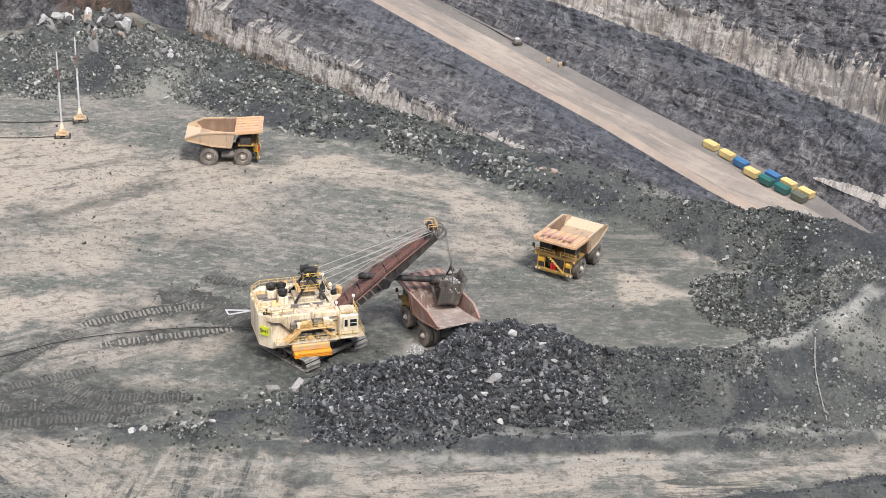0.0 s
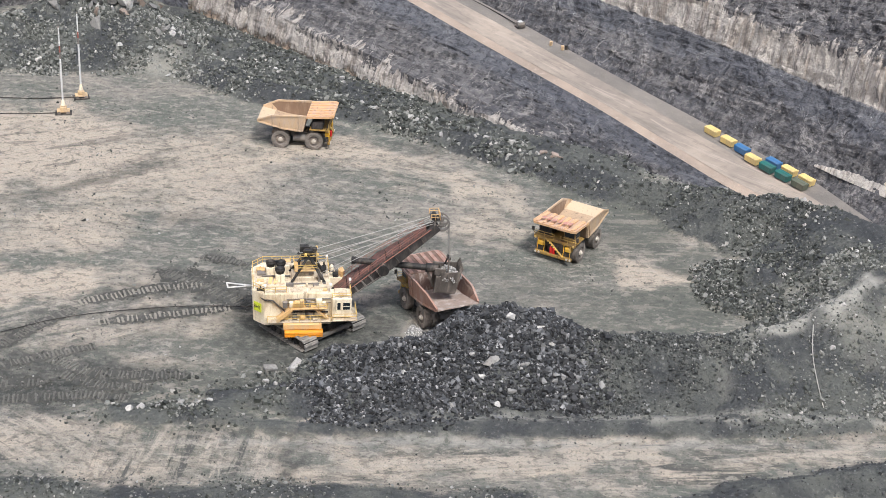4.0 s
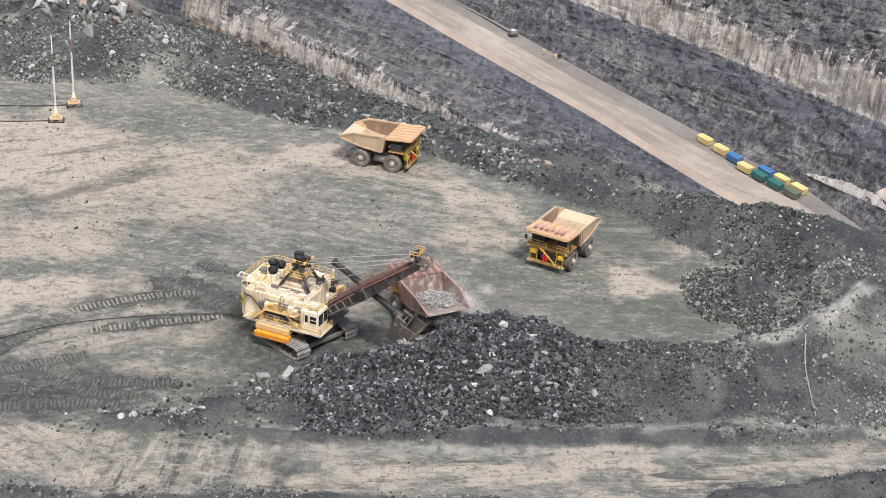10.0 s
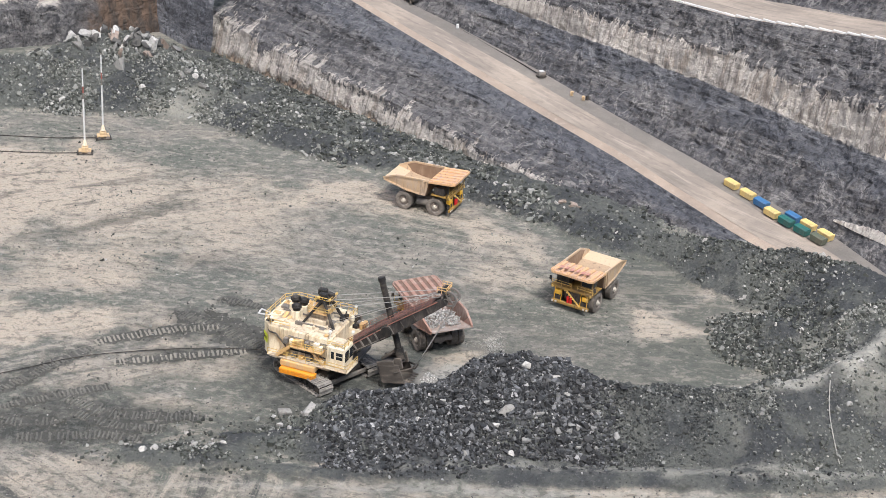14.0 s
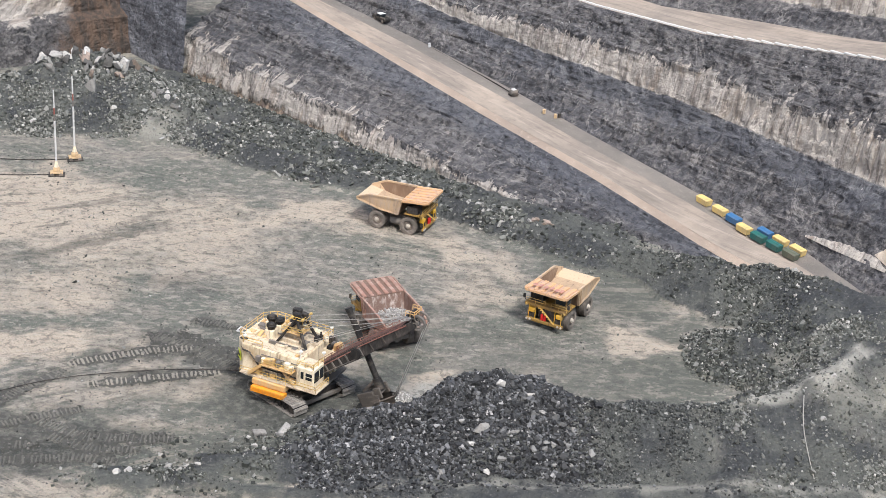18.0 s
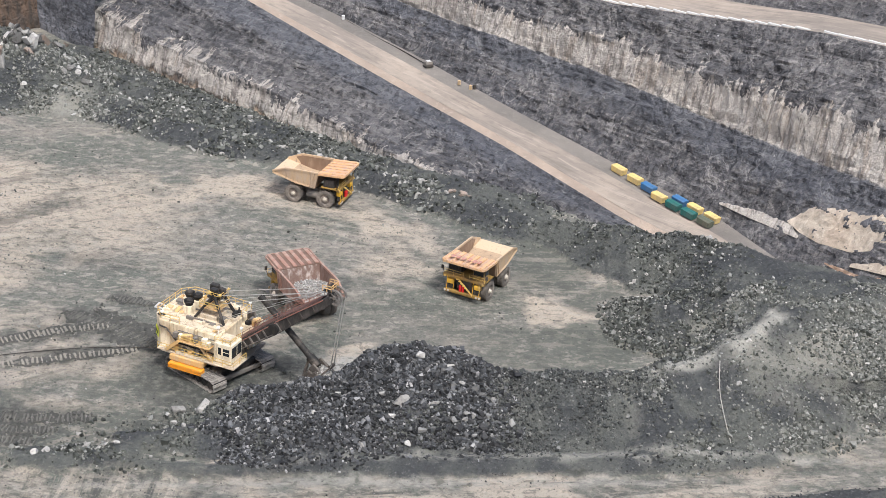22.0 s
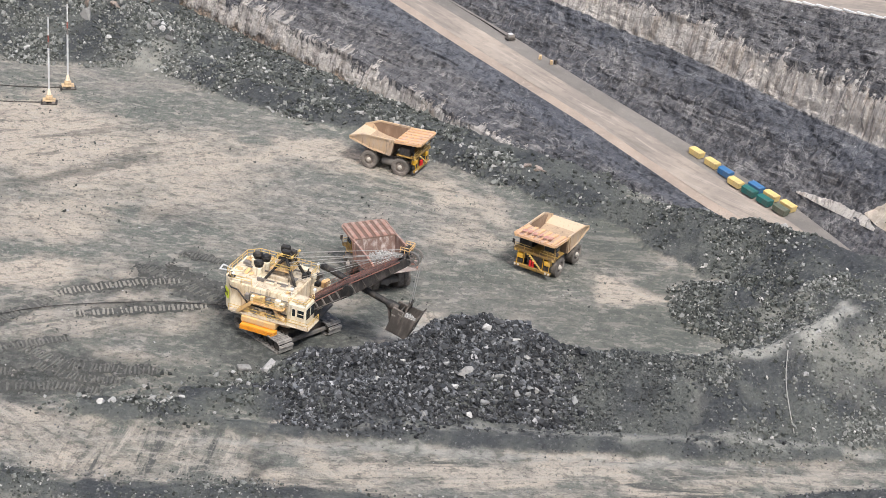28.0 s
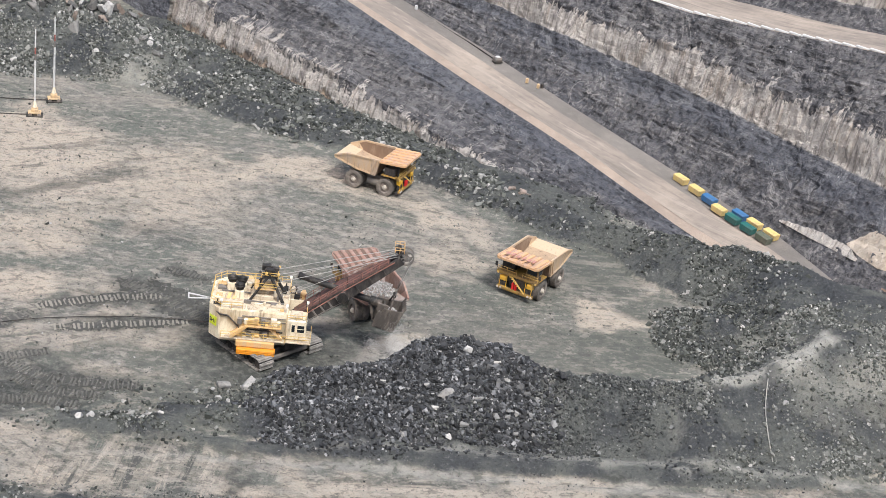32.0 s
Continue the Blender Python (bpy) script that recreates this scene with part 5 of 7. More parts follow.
railing(bm, [(-7.5, -5.2, 8.55), (-4.0, -5.2, 8.55)], 1.1, 0.08)
part("roof_rail", bm, M_RAIL, house, "yellow tubular roof handrail")
# side galleries, stairs and the orange landing
for s in (-1, 1):
    bm = B()
    box(bm, -7.2, 3.2, min(s * 5.42, s * 6.9), max(s * 5.42, s * 6.9), 4.0, 4.15, 0.02)
    for x in (-6.8, -4.4, -2.0, 0.4, 2.8):
        beam(bm, (x, s * 5.4, 3.6), (x, s * 6.8, 4.0), 0.12, 0.2)
    gal = part("gallery", bm, M_ROOF, house)
    bm = B()
    railing(bm, [(-7.1, s * 6.85, 4.15), (3.1, s * 6.85, 4.15)], 1.1, 0.07)
    part("gallery_rail", bm, M_RAIL, gal)
bm = B()
box(bm, -4.4, 1.7, -8.0, -6.8, 1.95, 2.85, 0.06)
for q in range(3):
    box(bm, -4.4, 1.7, -8.06, -8.0, 2.02 + q * 0.27, 2.12 + q * 0.27)
part("landing", bm, M_ORANGE, house, "bright orange access landing")
bm = B()
box(bm, -4.6, 1.5, -7.3, -5.5, 2.95, 3.9, 0.08)
part("gallery_box", bm, M_FADED, house)
for x in (-4.0, 1.2):
    bm = B()
    beam(bm, (x, -7.2, 2.7), (x, -7.2, 4.1), 0.12, 0.12, (1, 0, 0))
    part("landing_hanger", bm, M_FADED, house)
bm = B()
for y in (-6.9, -5.6):
    beam(bm, (-5.6, y, 4.2), (-3.2, y, 6.4), 0.1, 0.5)
for q in range(9):
    f = (q + 0.5) / 9
    box(bm, -5.6 + 2.4 * f - 0.15, -5.6 + 2.4 * f + 0.15, -6.9, -5.6, 4.2 + 2.2 * f, 4.26 + 2.2 * f)
part("side_stair", bm, M_FADED, house, "faded orange side stair")
bm = B()
box(bm, -3.2, 2.4, -6.8, -5.4, 6.3, 6.42, 0.02)
part("upper_gallery", bm, M_FADED, house)
bm = B()
railing(bm, [(-3.2, -6.75, 6.42), (2.4, -6.75, 6.42)], 1.0, 0.07)
part("gallery_rail", bm, M_RAIL, house)
bm = B()
tube(bm, (-9.3, -3.0, 7.6), (-7.5, -5.55, 7.5), 0.13, 8)
tube(bm, (-7.5, -5.55, 7.5), (-6.2, -5.6, 7.4), 0.13, 8)
tube(bm, (-6.2, -5.6, 7.4), (-4.2, -5.6, 5.3), 0.13, 8)
tube(bm, (-4.2, -5.6, 5.3), (2.6, -5.7, 5.2), 0.13, 8)
part("black_pipe", bm, M_BLACK, house)
for x in (-2.3, -0.3):
    bm = B()
    box(bm, x - 0.75, x + 0.75, -5.5, -5.41, 4.4, 6.2, 0.02)
    part("louvre_door", bm, M_GREY if x > -1 else M_CREAM, house)
bm = B()
slab(bm, [(-9.15, -4.05, 5.0), (-8.0, -5.2, 5.0), (-8.0, -5.2, 6.6), (-9.15, -4.05, 6.6)], 0.06)
sign = part("number_sign", bm, M_LIME, house, "yellow-green sign plate")
txt = bpy.data.curves.new("sign_text", "FONT")
txt.body = "SH1"
txt.size = 0.95
txt.extrude = 0.02
txt.align_x, txt.align_y = "CENTER", "CENTER"
txt.materials.append(M_BLACK)
letters = new("sign_text", txt)
letters.parent = house
c = 0.7071
letters.matrix_basis = Matrix(((c, 0, -c, -8.63), (-c, 0, -c, -4.68), (0, 1, 0, 5.8), (0, 0, 0, 1)))
tagged(letters, "dark lettering on the sign")
# small plant on the roof, the galleries and the front
clutter = random.Random(12)
for q in range(34):
    x, y = clutter.uniform(-8.3, 2.8), clutter.uniform(-4.7, 4.7)
    if abs(y) < 2.2 and -6 < x < 1:
        y = math.copysign(clutter.uniform(2.3, 4.7), y)
    sx, sy, sz = clutter.uniform(0.3, 1.3), clutter.uniform(0.3, 1.0), clutter.uniform(0.15, 0.75)
    bm = B()
    box(bm, x - sx / 2, x + sx / 2, y - sy / 2, y + sy / 2, 8.57, 8.57 + sz, 0.05)
    if q % 4 == 0:
        tube(bm, (x, y, 8.57 + sz), (x, y, 8.57 + sz + clutter.uniform(0.2, 0.7)), 0.14, 10)
    part("roof_box", bm, (M_ROOF, M_CREAM, M_GREY, M_FADED, M_BLACK)[q % 5], house)
for q in range(14):
    x = clutter.uniform(-4.5, 2.6)
    up = clutter.choice((4.15, 6.42))
    sx, sz = clutter.uniform(0.4, 1.2), clutter.uniform(0.4, 1.3)
    bm = B()
    box(bm, x - sx / 2, x + sx / 2, -6.3, -5.6, up, up + sz, 0.05)
    part("gallery_locker", bm, (M_FADED, M_CREAM, M_GREY)[q % 3], house)
for q in range(12):
    x, y = clutter.uniform(3.3, 5.6), clutter.uniform(-1.7, 4.8)
    up = 7.4 if y > 1.8 else 3.5
    sx, sy, sz = clutter.uniform(0.4, 1.0), clutter.uniform(0.4, 1.0), clutter.uniform(0.5, 1.4)
    bm = B()
    box(bm, x - sx / 2, x + sx / 2, y - sy / 2, y + sy / 2, up, up + sz, 0.06)
    part("front_box", bm, (M_GREY, M_FADED, M_BLACK, M_CREAM)[q % 4], house)
for y0, z0, y1, z1 in ((-5.5, 7.6, -5.5, 7.6), (-5.5, 6.9, -5.5, 6.9)):
    bm = B()
    tube(bm, (-4.0, y0 - 0.1, z0), (3.0, y1 - 0.1, z1), 0.09, 8)
    part("conduit", bm, M_GREY, house)
bm = B()
for y in (-5.55, -6.35):
    beam(bm, (2.6, y, 4.2), (0.2, y, 6.4), 0.1, 0.35)
for q in range(9):
    f = (q + 0.5) / 9
    box(bm, 2.6 - 2.4 * f - 0.14, 2.6 - 2.4 * f + 0.14, -6.35, -5.55, 4.2 + 2.2 * f, 4.26 + 2.2 * f)
part("side_stair", bm, M_FADED, house, "faded orange side stair")
# operator cab, front right
bm = B()
box(bm, 3.15, 6.3, -6.6, -3.2, 4.6, 8.1, 0.15)
cab = part("operator_cab", bm, M_CREAM, house, "cream operator cab with dark windows")
for x0, x1 in ((4.9, 6.0), (4.0, 4.5)):
    bm = B()
    box(bm, x0, x1, -6.66, -6.58, 6.1, 7.3)
    part("window", bm, M_GLASS, house)
bm = B()
box(bm, 6.28, 6.36, -6.3, -3.5, 5.7, 7.5)
part("windscreen", bm, M_GLASS, house)
bm = B()
box(bm, 6.32, 6.4, -4.95, -4.85, 5.7, 7.5)
box(bm, 4.9, 6.0, -6.7, -6.64, 6.66, 6.74)
part("window_bar", bm, M_CREAM, house)
bm = B()
box(bm, 3.2, 7.2, -7.3, -3.0, 4.3, 4.5, 0.03)
part("cab_deck", bm, M_ROOF, house)
bm = B()
railing(bm, [(3.3, -7.2, 4.5), (7.1, -7.2, 4.5), (7.1, -3.2, 4.5)], 1.1, 0.07)
part("cab_rail", bm, M_RAIL, house)
bm = B()
railing(bm, [(3.2, -6.5, 8.1), (6.2, -6.5, 8.1), (6.2, -3.3, 8.1)], 0.9, 0.07)
part("cab_rail", bm, M_RAIL, house)
bm = B()
box(bm, 3.6, 5.6, -6.0, -3.8, 8.1, 8.5, 0.08)
part("cooling_unit", bm, M_ROOF, house)
bm = B()
box(bm, 3.2, 5.4, -3.0, -1.8, 3.5, 6.6, 0.1)
part("front_housing", bm, M_CREAM, house)
bm = B()
box(bm, 3.2, 5.4, 1.8, 5.0, 3.5, 7.4, 0.1)
part("front_housing", bm, M_CREAM, house)
# boom: twin girder with a red deck
foot, tip = Vector((3.6, 0, 4.6)), Vector((TIP[0] - 0.6, 0, TIP[1] - 0.5))
dv = (tip - foot).normalized()
nv = Vector((-dv.z, 0, dv.x))
bm = B()
for s in (-1, 1):
    for (f0, w0, h0), (f1, w1, h1) in (((0, 1.9, 1.3), (0.45, 1.7, 2.1)), ((0.45, 1.7, 2.1), (1.0, 0.8, 1.2))):
        a, b = foot.lerp(tip, f0), foot.lerp(tip, f1)
        vs = []
        for c, w, h in ((a, w0, h0), (b, w1, h1)):
            for dy, dn in ((-0.3, -0.5), (0.3, -0.5), (0.3, 0.5), (-0.3, 0.5)):
                vs.append(bm.verts.new(c + Vector((0, s * w + dy, 0)) + nv * dn * h))
        bm.faces.new(vs[0:4][::-1])
        bm.faces.new(vs[4:8])
        for i in range(4):
            j = (i + 1) % 4
            bm.faces.new((vs[i], vs[j], vs[4 + j], vs[4 + i]))
bmesh.ops.recalc_face_normals(bm, faces=bm.faces)
for f in (0.12, 0.3, 0.62, 0.8, 0.95):
    c = foot.lerp(tip, f)
    w = 1.7 - max(0, f - 0.45) * 1.6
    tube(bm, c + Vector((0, -w, 0)), c + Vector((0, w, 0)), 0.3, 10)
part("boom", bm, M_BOOMSIDE, house, "dark steel twin-girder boom")
for f in (0.08, 0.15, 0.22, 0.29, 0.36, 0.43, 0.5, 0.6, 0.72, 0.84):
    c = foot.lerp(tip, f)
    w = 1.9 - max(0, f - 0.45) * 1.64 + 0.34 - 0.4 * min(f, 0.45)
    hh = 0.45 * (1.3 + 1.78 * f if f < 0.45 else 2.1 - 1.64 * (f - 0.45))
    for s in (-1, 1):
        bm = B()
        beam(bm, c + Vector((0, s * w, 0)) - nv * hh, c + Vector((0, s * w, 0)) + nv * hh * 0.7, 0.26, 0.2, (0, 1, 0))
        part("boom_stiffener", bm, M_GREY if f < 0.55 else M_BLACK, house)
for s in (-1, 1):
    for k0, k1, dn in ((0.03, 0.5, -0.42), (0.05, 0.5, 0.34), (0.5, 0.95, 0.4)):
        bm = B()
        pp = []
        for f in (k0, k1):
            w = 1.9 - max(0, f - 0.45) * 1.64 + 0.36 - 0.4 * min(f, 0.45)
            pp.append(foot.lerp(tip, f) + Vector((0, s * w, 0)) + nv * dn * (1.3 + 1.78 * f if f < 0.45 else 2.1 - 1.64 * (f - 0.45)))
        tube(bm, pp[0], pp[1], 0.09, 6)
        part("boom_pipe", bm, M_BOOMRED if dn > 0 else M_GREY, house)
for q in range(7):
    f0, f1 = 0.05 + q * 0.125, 0.05 + (q + 1) * 0.125 - 0.008
    bm = B()
    ring = []
    for f, s in ((f0, -1), (f1, -1), (f1, 1), (f0, 1)):
        hh = 0.5 * (1.3 + 1.78 * f if f < 0.45 else 2.1 - 1.64 * (f - 0.45)) + 0.08
        ww = 2.1 - 0.44 * f if f < 0.45 else 1.9 - 1.6 * (f - 0.45)
        ring.append(foot.lerp(tip, f) + nv * hh + Vector((0, s * ww, 0)))
    slab(bm, ring, 0.1)
    part("boom_deck", bm, M_BOOMDECK, house, "faded red boom deck plate")
bm = B()
for s in (-1, 1):
    pts = []
    for f in (0.08, 0.45, 0.9):
        hh = 0.5 * (1.3 + 1.78 * f if f < 0.45 else 2.1 - 1.64 * (f - 0.45)) + 0.1
        ww = 2.1 - 0.44 * f if f < 0.45 else 1.9 - 1.6 * (f - 0.45)
        pts.append(foot.lerp(tip, f) + nv * hh + Vector((0, s * ww, 0)))
    railing(bm, pts, 1.0, 0.07, 1.5)
part("boom_rail", bm, M_BOOMRED, house, "rusty red boom handrail")
for s in (-1, 1):
    bm = B()
    for q in range(24):
        a0, a1 = 2 * math.pi * q / 24, 2 * math.pi * (q + 1) / 24
        ring = [(r * math.cos(a), z, r * math.sin(a)) for a in (a0, a1) for r, z in ((1.3, -0.18), (1.3, 0.18), (1.05, 0.18), (1.05, -0.18))]
        vs = [bm.verts.new((TIP[0] + x, s * 0.75 + y, TIP[1] + z)) for x, y, z in ring]
        for i in range(4):
            j = (i + 1) % 4
            bm.faces.new((vs[i], vs[j], vs[4 + j], vs[4 + i]))
    for q in range(6):
        a = math.pi * q / 3 + 0.3
        beam(bm, (TIP[0], s * 0.75, TIP[1]), (TIP[0] + 1.15 * math.cos(a), s * 0.75, TIP[1] + 1.15 * math.sin(a)), 0.14, 0.16, (0, 1, 0))
    tube(bm, (TIP[0], s * 0.75 - 0.25, TIP[1]), (TIP[0], s * 0.75 + 0.25, TIP[1]), 0.3, 14)
    bmesh.ops.recalc_face_normals(bm, faces=bm.faces)
    part("point_sheave", bm, M_GREY, house, "spoked boom point sheave")
bm = B()
box(bm, TIP[0] - 1.9, TIP[0] - 0.4, -1.2, 1.2, TIP[1] + 0.9, TIP[1] + 0.96)
tube(bm, (TIP[0] - 1.2, -1.0, TIP[1] + 1.1), (TIP[0] - 1.2, 1.0, TIP[1] + 1.1), 0.35, 14)
part("point_platform", bm, M_BLACK, house, "dark platform at the boom point")
bm = B()
railing(bm, [(TIP[0] - 1.9, -1.2, TIP[1] + 0.9), (TIP[0] - 0.4, -1.2, TIP[1] + 0.9), (TIP[0] - 0.4, 1.2, TIP[1] + 0.9), (TIP[0] - 1.9, 1.2, TIP[1] + 0.9)], 1.0, 0.09, 0.8)
part("point_rail", bm, M_FADED, house)
bm = B()
for s in (-1, 1):
    tube(bm, (SHAFT[0], s * 2.6 - 0.3, SHAFT[1]), (SHAFT[0], s * 2.6 + 0.1, SHAFT[1]), 0.9, 20)
tube(bm, (SHAFT[0], -2.6, SHAFT[1]), (SHAFT[0], 2.6, SHAFT[1]), 0.35, 12)
part("shipper_shaft", bm, M_BLACK, house)
for y, z in ((-1.0, 12.9), (1.0, 12.9), (-0.8, 11.3), (0.8, 11.3)):
    bm = B()
    tube(bm, (0.3, y, z), (TIP[0] - 1.4, y * 1.05, TIP[1] + (0.6 if z > 12 else 0.1)), 0.06, 6)
    part("suspension_rope", bm, M_ROPE, house)
for y in (-0.55, 0.55):
    bm = B()
    tube(bm, (1.2, y, 8.6), (TIP[0] - 0.4, y * 1.2, TIP[1] + 1.25), 0.05, 6)
    part("hoist_line", bm, M_ROPE, house)

# dipper stick: origin at its outer end, the stick runs back along -x
STICK = 13.4
bm = B()
tube(bm, (-STICK, 0, 0), (0.6, 0, 0), 0.52, 16)
tube(bm, (-STICK - 0.1, 0, 0), (-STICK + 0.5, 0, 0), 0.62, 16)
tube(bm, (-1.2, 0, 0), (0.7, 0, 0), 0.75, 16)
stick = part("dipper_stick", bm, M_BLACK, house, "long black tubular dipper stick")
# dipper: mouth up (+z), teeth on the far rim, door below
bm = B()
W2, x0, x1, z0, z1 = 1.85, 1.0, 4.3, -3.2, 0.2
slab(bm, [(x0, -W2, z0), (x0, W2, z0), (x0 + 0.3, W2, z1), (x0 + 0.3, -W2, z1)], 0.22)
slab(bm, [(x1 - 0.35, -W2, z0), (x1 - 0.35, W2, z0), (x1, W2, z1 + 0.4), (x1, -W2, z1 + 0.4)], 0.24)
for s in (-1, 1):
    slab(bm, [(x0, s * W2, z0), (x1 - 0.35, s * W2, z0), (x1, s * W2, z1 + 0.4), (x0 + 0.3, s * W2, z1)], 0.22)
    box(bm, x0 - 0.9, x0 + 0.9, s * 1.2 - 0.2, s * 1.2 + 0.2, -0.6, 0.6, 0.05)
    box(bm, x0 - 0.6, x0 + 0.2, s * 1.6 - 0.2, s * 1.6 + 0.2, -3.6, -0.6, 0.05)
beam(bm, (x0 - 0.4, 0, -3.4), (-0.9, 0, -0.5), 0.4, 0.4)
dipper = part("dipper", bm, M_DIPPER, house, "worn grey steel digging bucket")
bm = B()
for q in range(6):
    y = -1.8 + 0.72 * q
    slab(bm, [(x1 - 0.05, y - 0.2, z1 + 0.3), (x1 - 0.05, y + 0.2, z1 + 0.3), (x1 + 0.25, y + 0.1, z1 + 1.2), (x1 + 0.25, y - 0.1, z1 + 1.2)], 0.22)
teeth = part("bucket_teeth", bm, M_DIPPER, house)
bm = B()
slab(bm, [(x0 - 0.1, -W2, z0 - 0.15), (x0 - 0.1, W2, z0 - 0.15), (x1 - 0.3, W2, z0 - 0.15), (x1 - 0.3, -W2, z0 - 0.15)], 0.2)
for y in (-1.4, 0, 1.4):
    beam(bm, (x0, y, z0 - 0.35), (x1 - 0.4, y, z0 - 0.35), 0.3, 0.25)
door = part("bucket_door", bm, M_DIPPER, house)
bm = B()
for s in (-1, 1):
    tube(bm, (x0 + 1.2, s * 2.3, -0.6), (x0 + 1.2, s * 0.5, 2.2), 0.14, 8)
tube(bm, (x0 + 1.2, -0.6, 2.2), (x0 + 1.2, 0.6, 2.2), 0.3, 12)
bail = part("bail", bm, M_BLACK, house)
BAIL = (x0 + 1.2, 2.3)
SEG = 2.4
ropes = []
for k in range(8):
    bm = B()
    for y in (-0.6, -0.45, 0.45, 0.6):
        tube(bm, (0, y, 0), (0, y, -SEG), 0.05, 6)
    ropes.append(part("hoist_rope", bm, M_ROPE, house))

# ---------------------------------------------------------------- the recess at the far left
def straight_face(name, p0, p1, profile, step, mat, label, rough=0.6, grooves=0.0):
    """A face above the line p0-p1; profile: (distance back, z) from its foot up."""
    p0, p1 = np.array(p0, float), np.array(p1, float)
    length = np.hypot(*(p1 - p0))
    u = (p1 - p0) / length
    n = np.array((-u[1], u[0]))
    s = np.arange(0, length + step, step)
    rows = []
    for (d0, z0), (d1, z1) in zip(profile, profile[1:]):
        k = max(2, int(math.hypot(d1 - d0, z1 - z0) / step))
        rows += [(d0 + (d1 - d0) * i / k, z0 + (z1 - z0) * i / k) for i in range(k)]
    rows.append(profile[-1])
    R = np.array(rows)
    S, D = np.meshgrid(s, R[:, 0])
    Z = np.broadcast_to(R[:, 1][:, None], D.shape)
    push = fractal(S * 0.16 + p0[0], (Z + D) * 0.16, 61, 5) * rough + np.abs(vnoise(S * 1.3 + p0[0], Z * 0.1, 78)) * grooves
    P = p0 + S[..., None] * u + (D - push)[..., None] * n
    co = np.concatenate([P, (Z + push * 0.3)[..., None]], -1).reshape(-1, 3)
    m = len(s)
    i = (np.arange(len(rows) - 1)[:, None] * m + np.arange(m - 1)[None]).reshape(-1)
    return tagged(mesh_object(name, co, np.stack([i, i + 1, i + m + 1, i + m], -1), mat), label, "rock face", kind="structure")


straight_face("wall_return", (-86, 396), (-65.5, 372.2), ((0, -1), (0.4, 14), (0.8, 16), (2, 34), (30, 60)), 0.7, M_SKYLITROCK, "smooth rock face at the end of the cut, skylight put into its blue-grey", 0.35)
straight_face("wall_recess", (-112, 371), (-82, 391), ((0, -1), (2.5, 9), (6, 10.5), (14, 34), (40, 60)), 0.7, M_RECESS, "brown stained rock face behind the rubble", 0.6, 0.4)
straight_face("wall_recess_side", (-170, 342), (-111.6, 371.3), ((0, -1), (2.5, 9), (6, 10.5), (14, 34), (40, 60)), 0.7, M_RECESS, "dark rock face with a pale weathered patch behind the rubble", 0.6, 0.4)

# ---------------------------------------------------------------- marker masts


def marker_mast(at):
    t = tagged(empty("light_mast", at), "tall white mast on a small tan trailer", "mast", "marker masts")
    bm = B()
    box(bm, -1.3, 1.3, -0.8, 0.8, 0.55, 0.95, 0.05)
    box(bm, -0.7, 0.7, -0.6, 0.6, 0.95, 1.7, 0.12)
    part("trailer", bm, M_MASTTAN, t, "dusty tan trailer body")
    bm = B()
    tube(bm, (0, 0, 1.9), (0, 0, 3.2), 0.5, 12, 0.22)
    part("mast_foot", bm, M_CREAM, t)
    for x in (-0.9, 0.9):
        for y in (-0.95, 0.95):
            bm = B()
            tube(bm, (x, y - 0.14, 0.38), (x, y + 0.14, 0.38), 0.38, 14)
            part("wheel", bm, M_TYRE, t)
    bm = B()
    box(bm, -1.7, 1.7, -1.2, 1.2, 0.05, 0.3, 0.04)
    part("skid", bm, M_BLACK, t)
    for z0, z1, r, m, lab in ((3.0, 12.2, 0.2, M_WHITE, "white painted pole"), (12.2, 13.6, 0.17, M_GREY, "grey sleeve"), (13.6, 15.0, 0.16, M_FADEDRED, "faded red band"), (15.0, 19.0, 0.15, M_WHITE, "white painted pole")):
        bm = B()
        tube(bm, (0, 0, z0), (0, 0, z1), r, 10)
        part("pole", bm, m, t, lab)
    bm = B()
    tube(bm, (0, 0, 19.0), (0, 0, 19.3), 0.2, 10, 0.1)
    part("cap", bm, M_GREY, t)
    return t


mast = marker_mast(pose(-80.9, 308.4, 0, 0, 0, 12))
copy_thing(mast, pose(-79.2, 317.4, 0, 0, 0, 20))

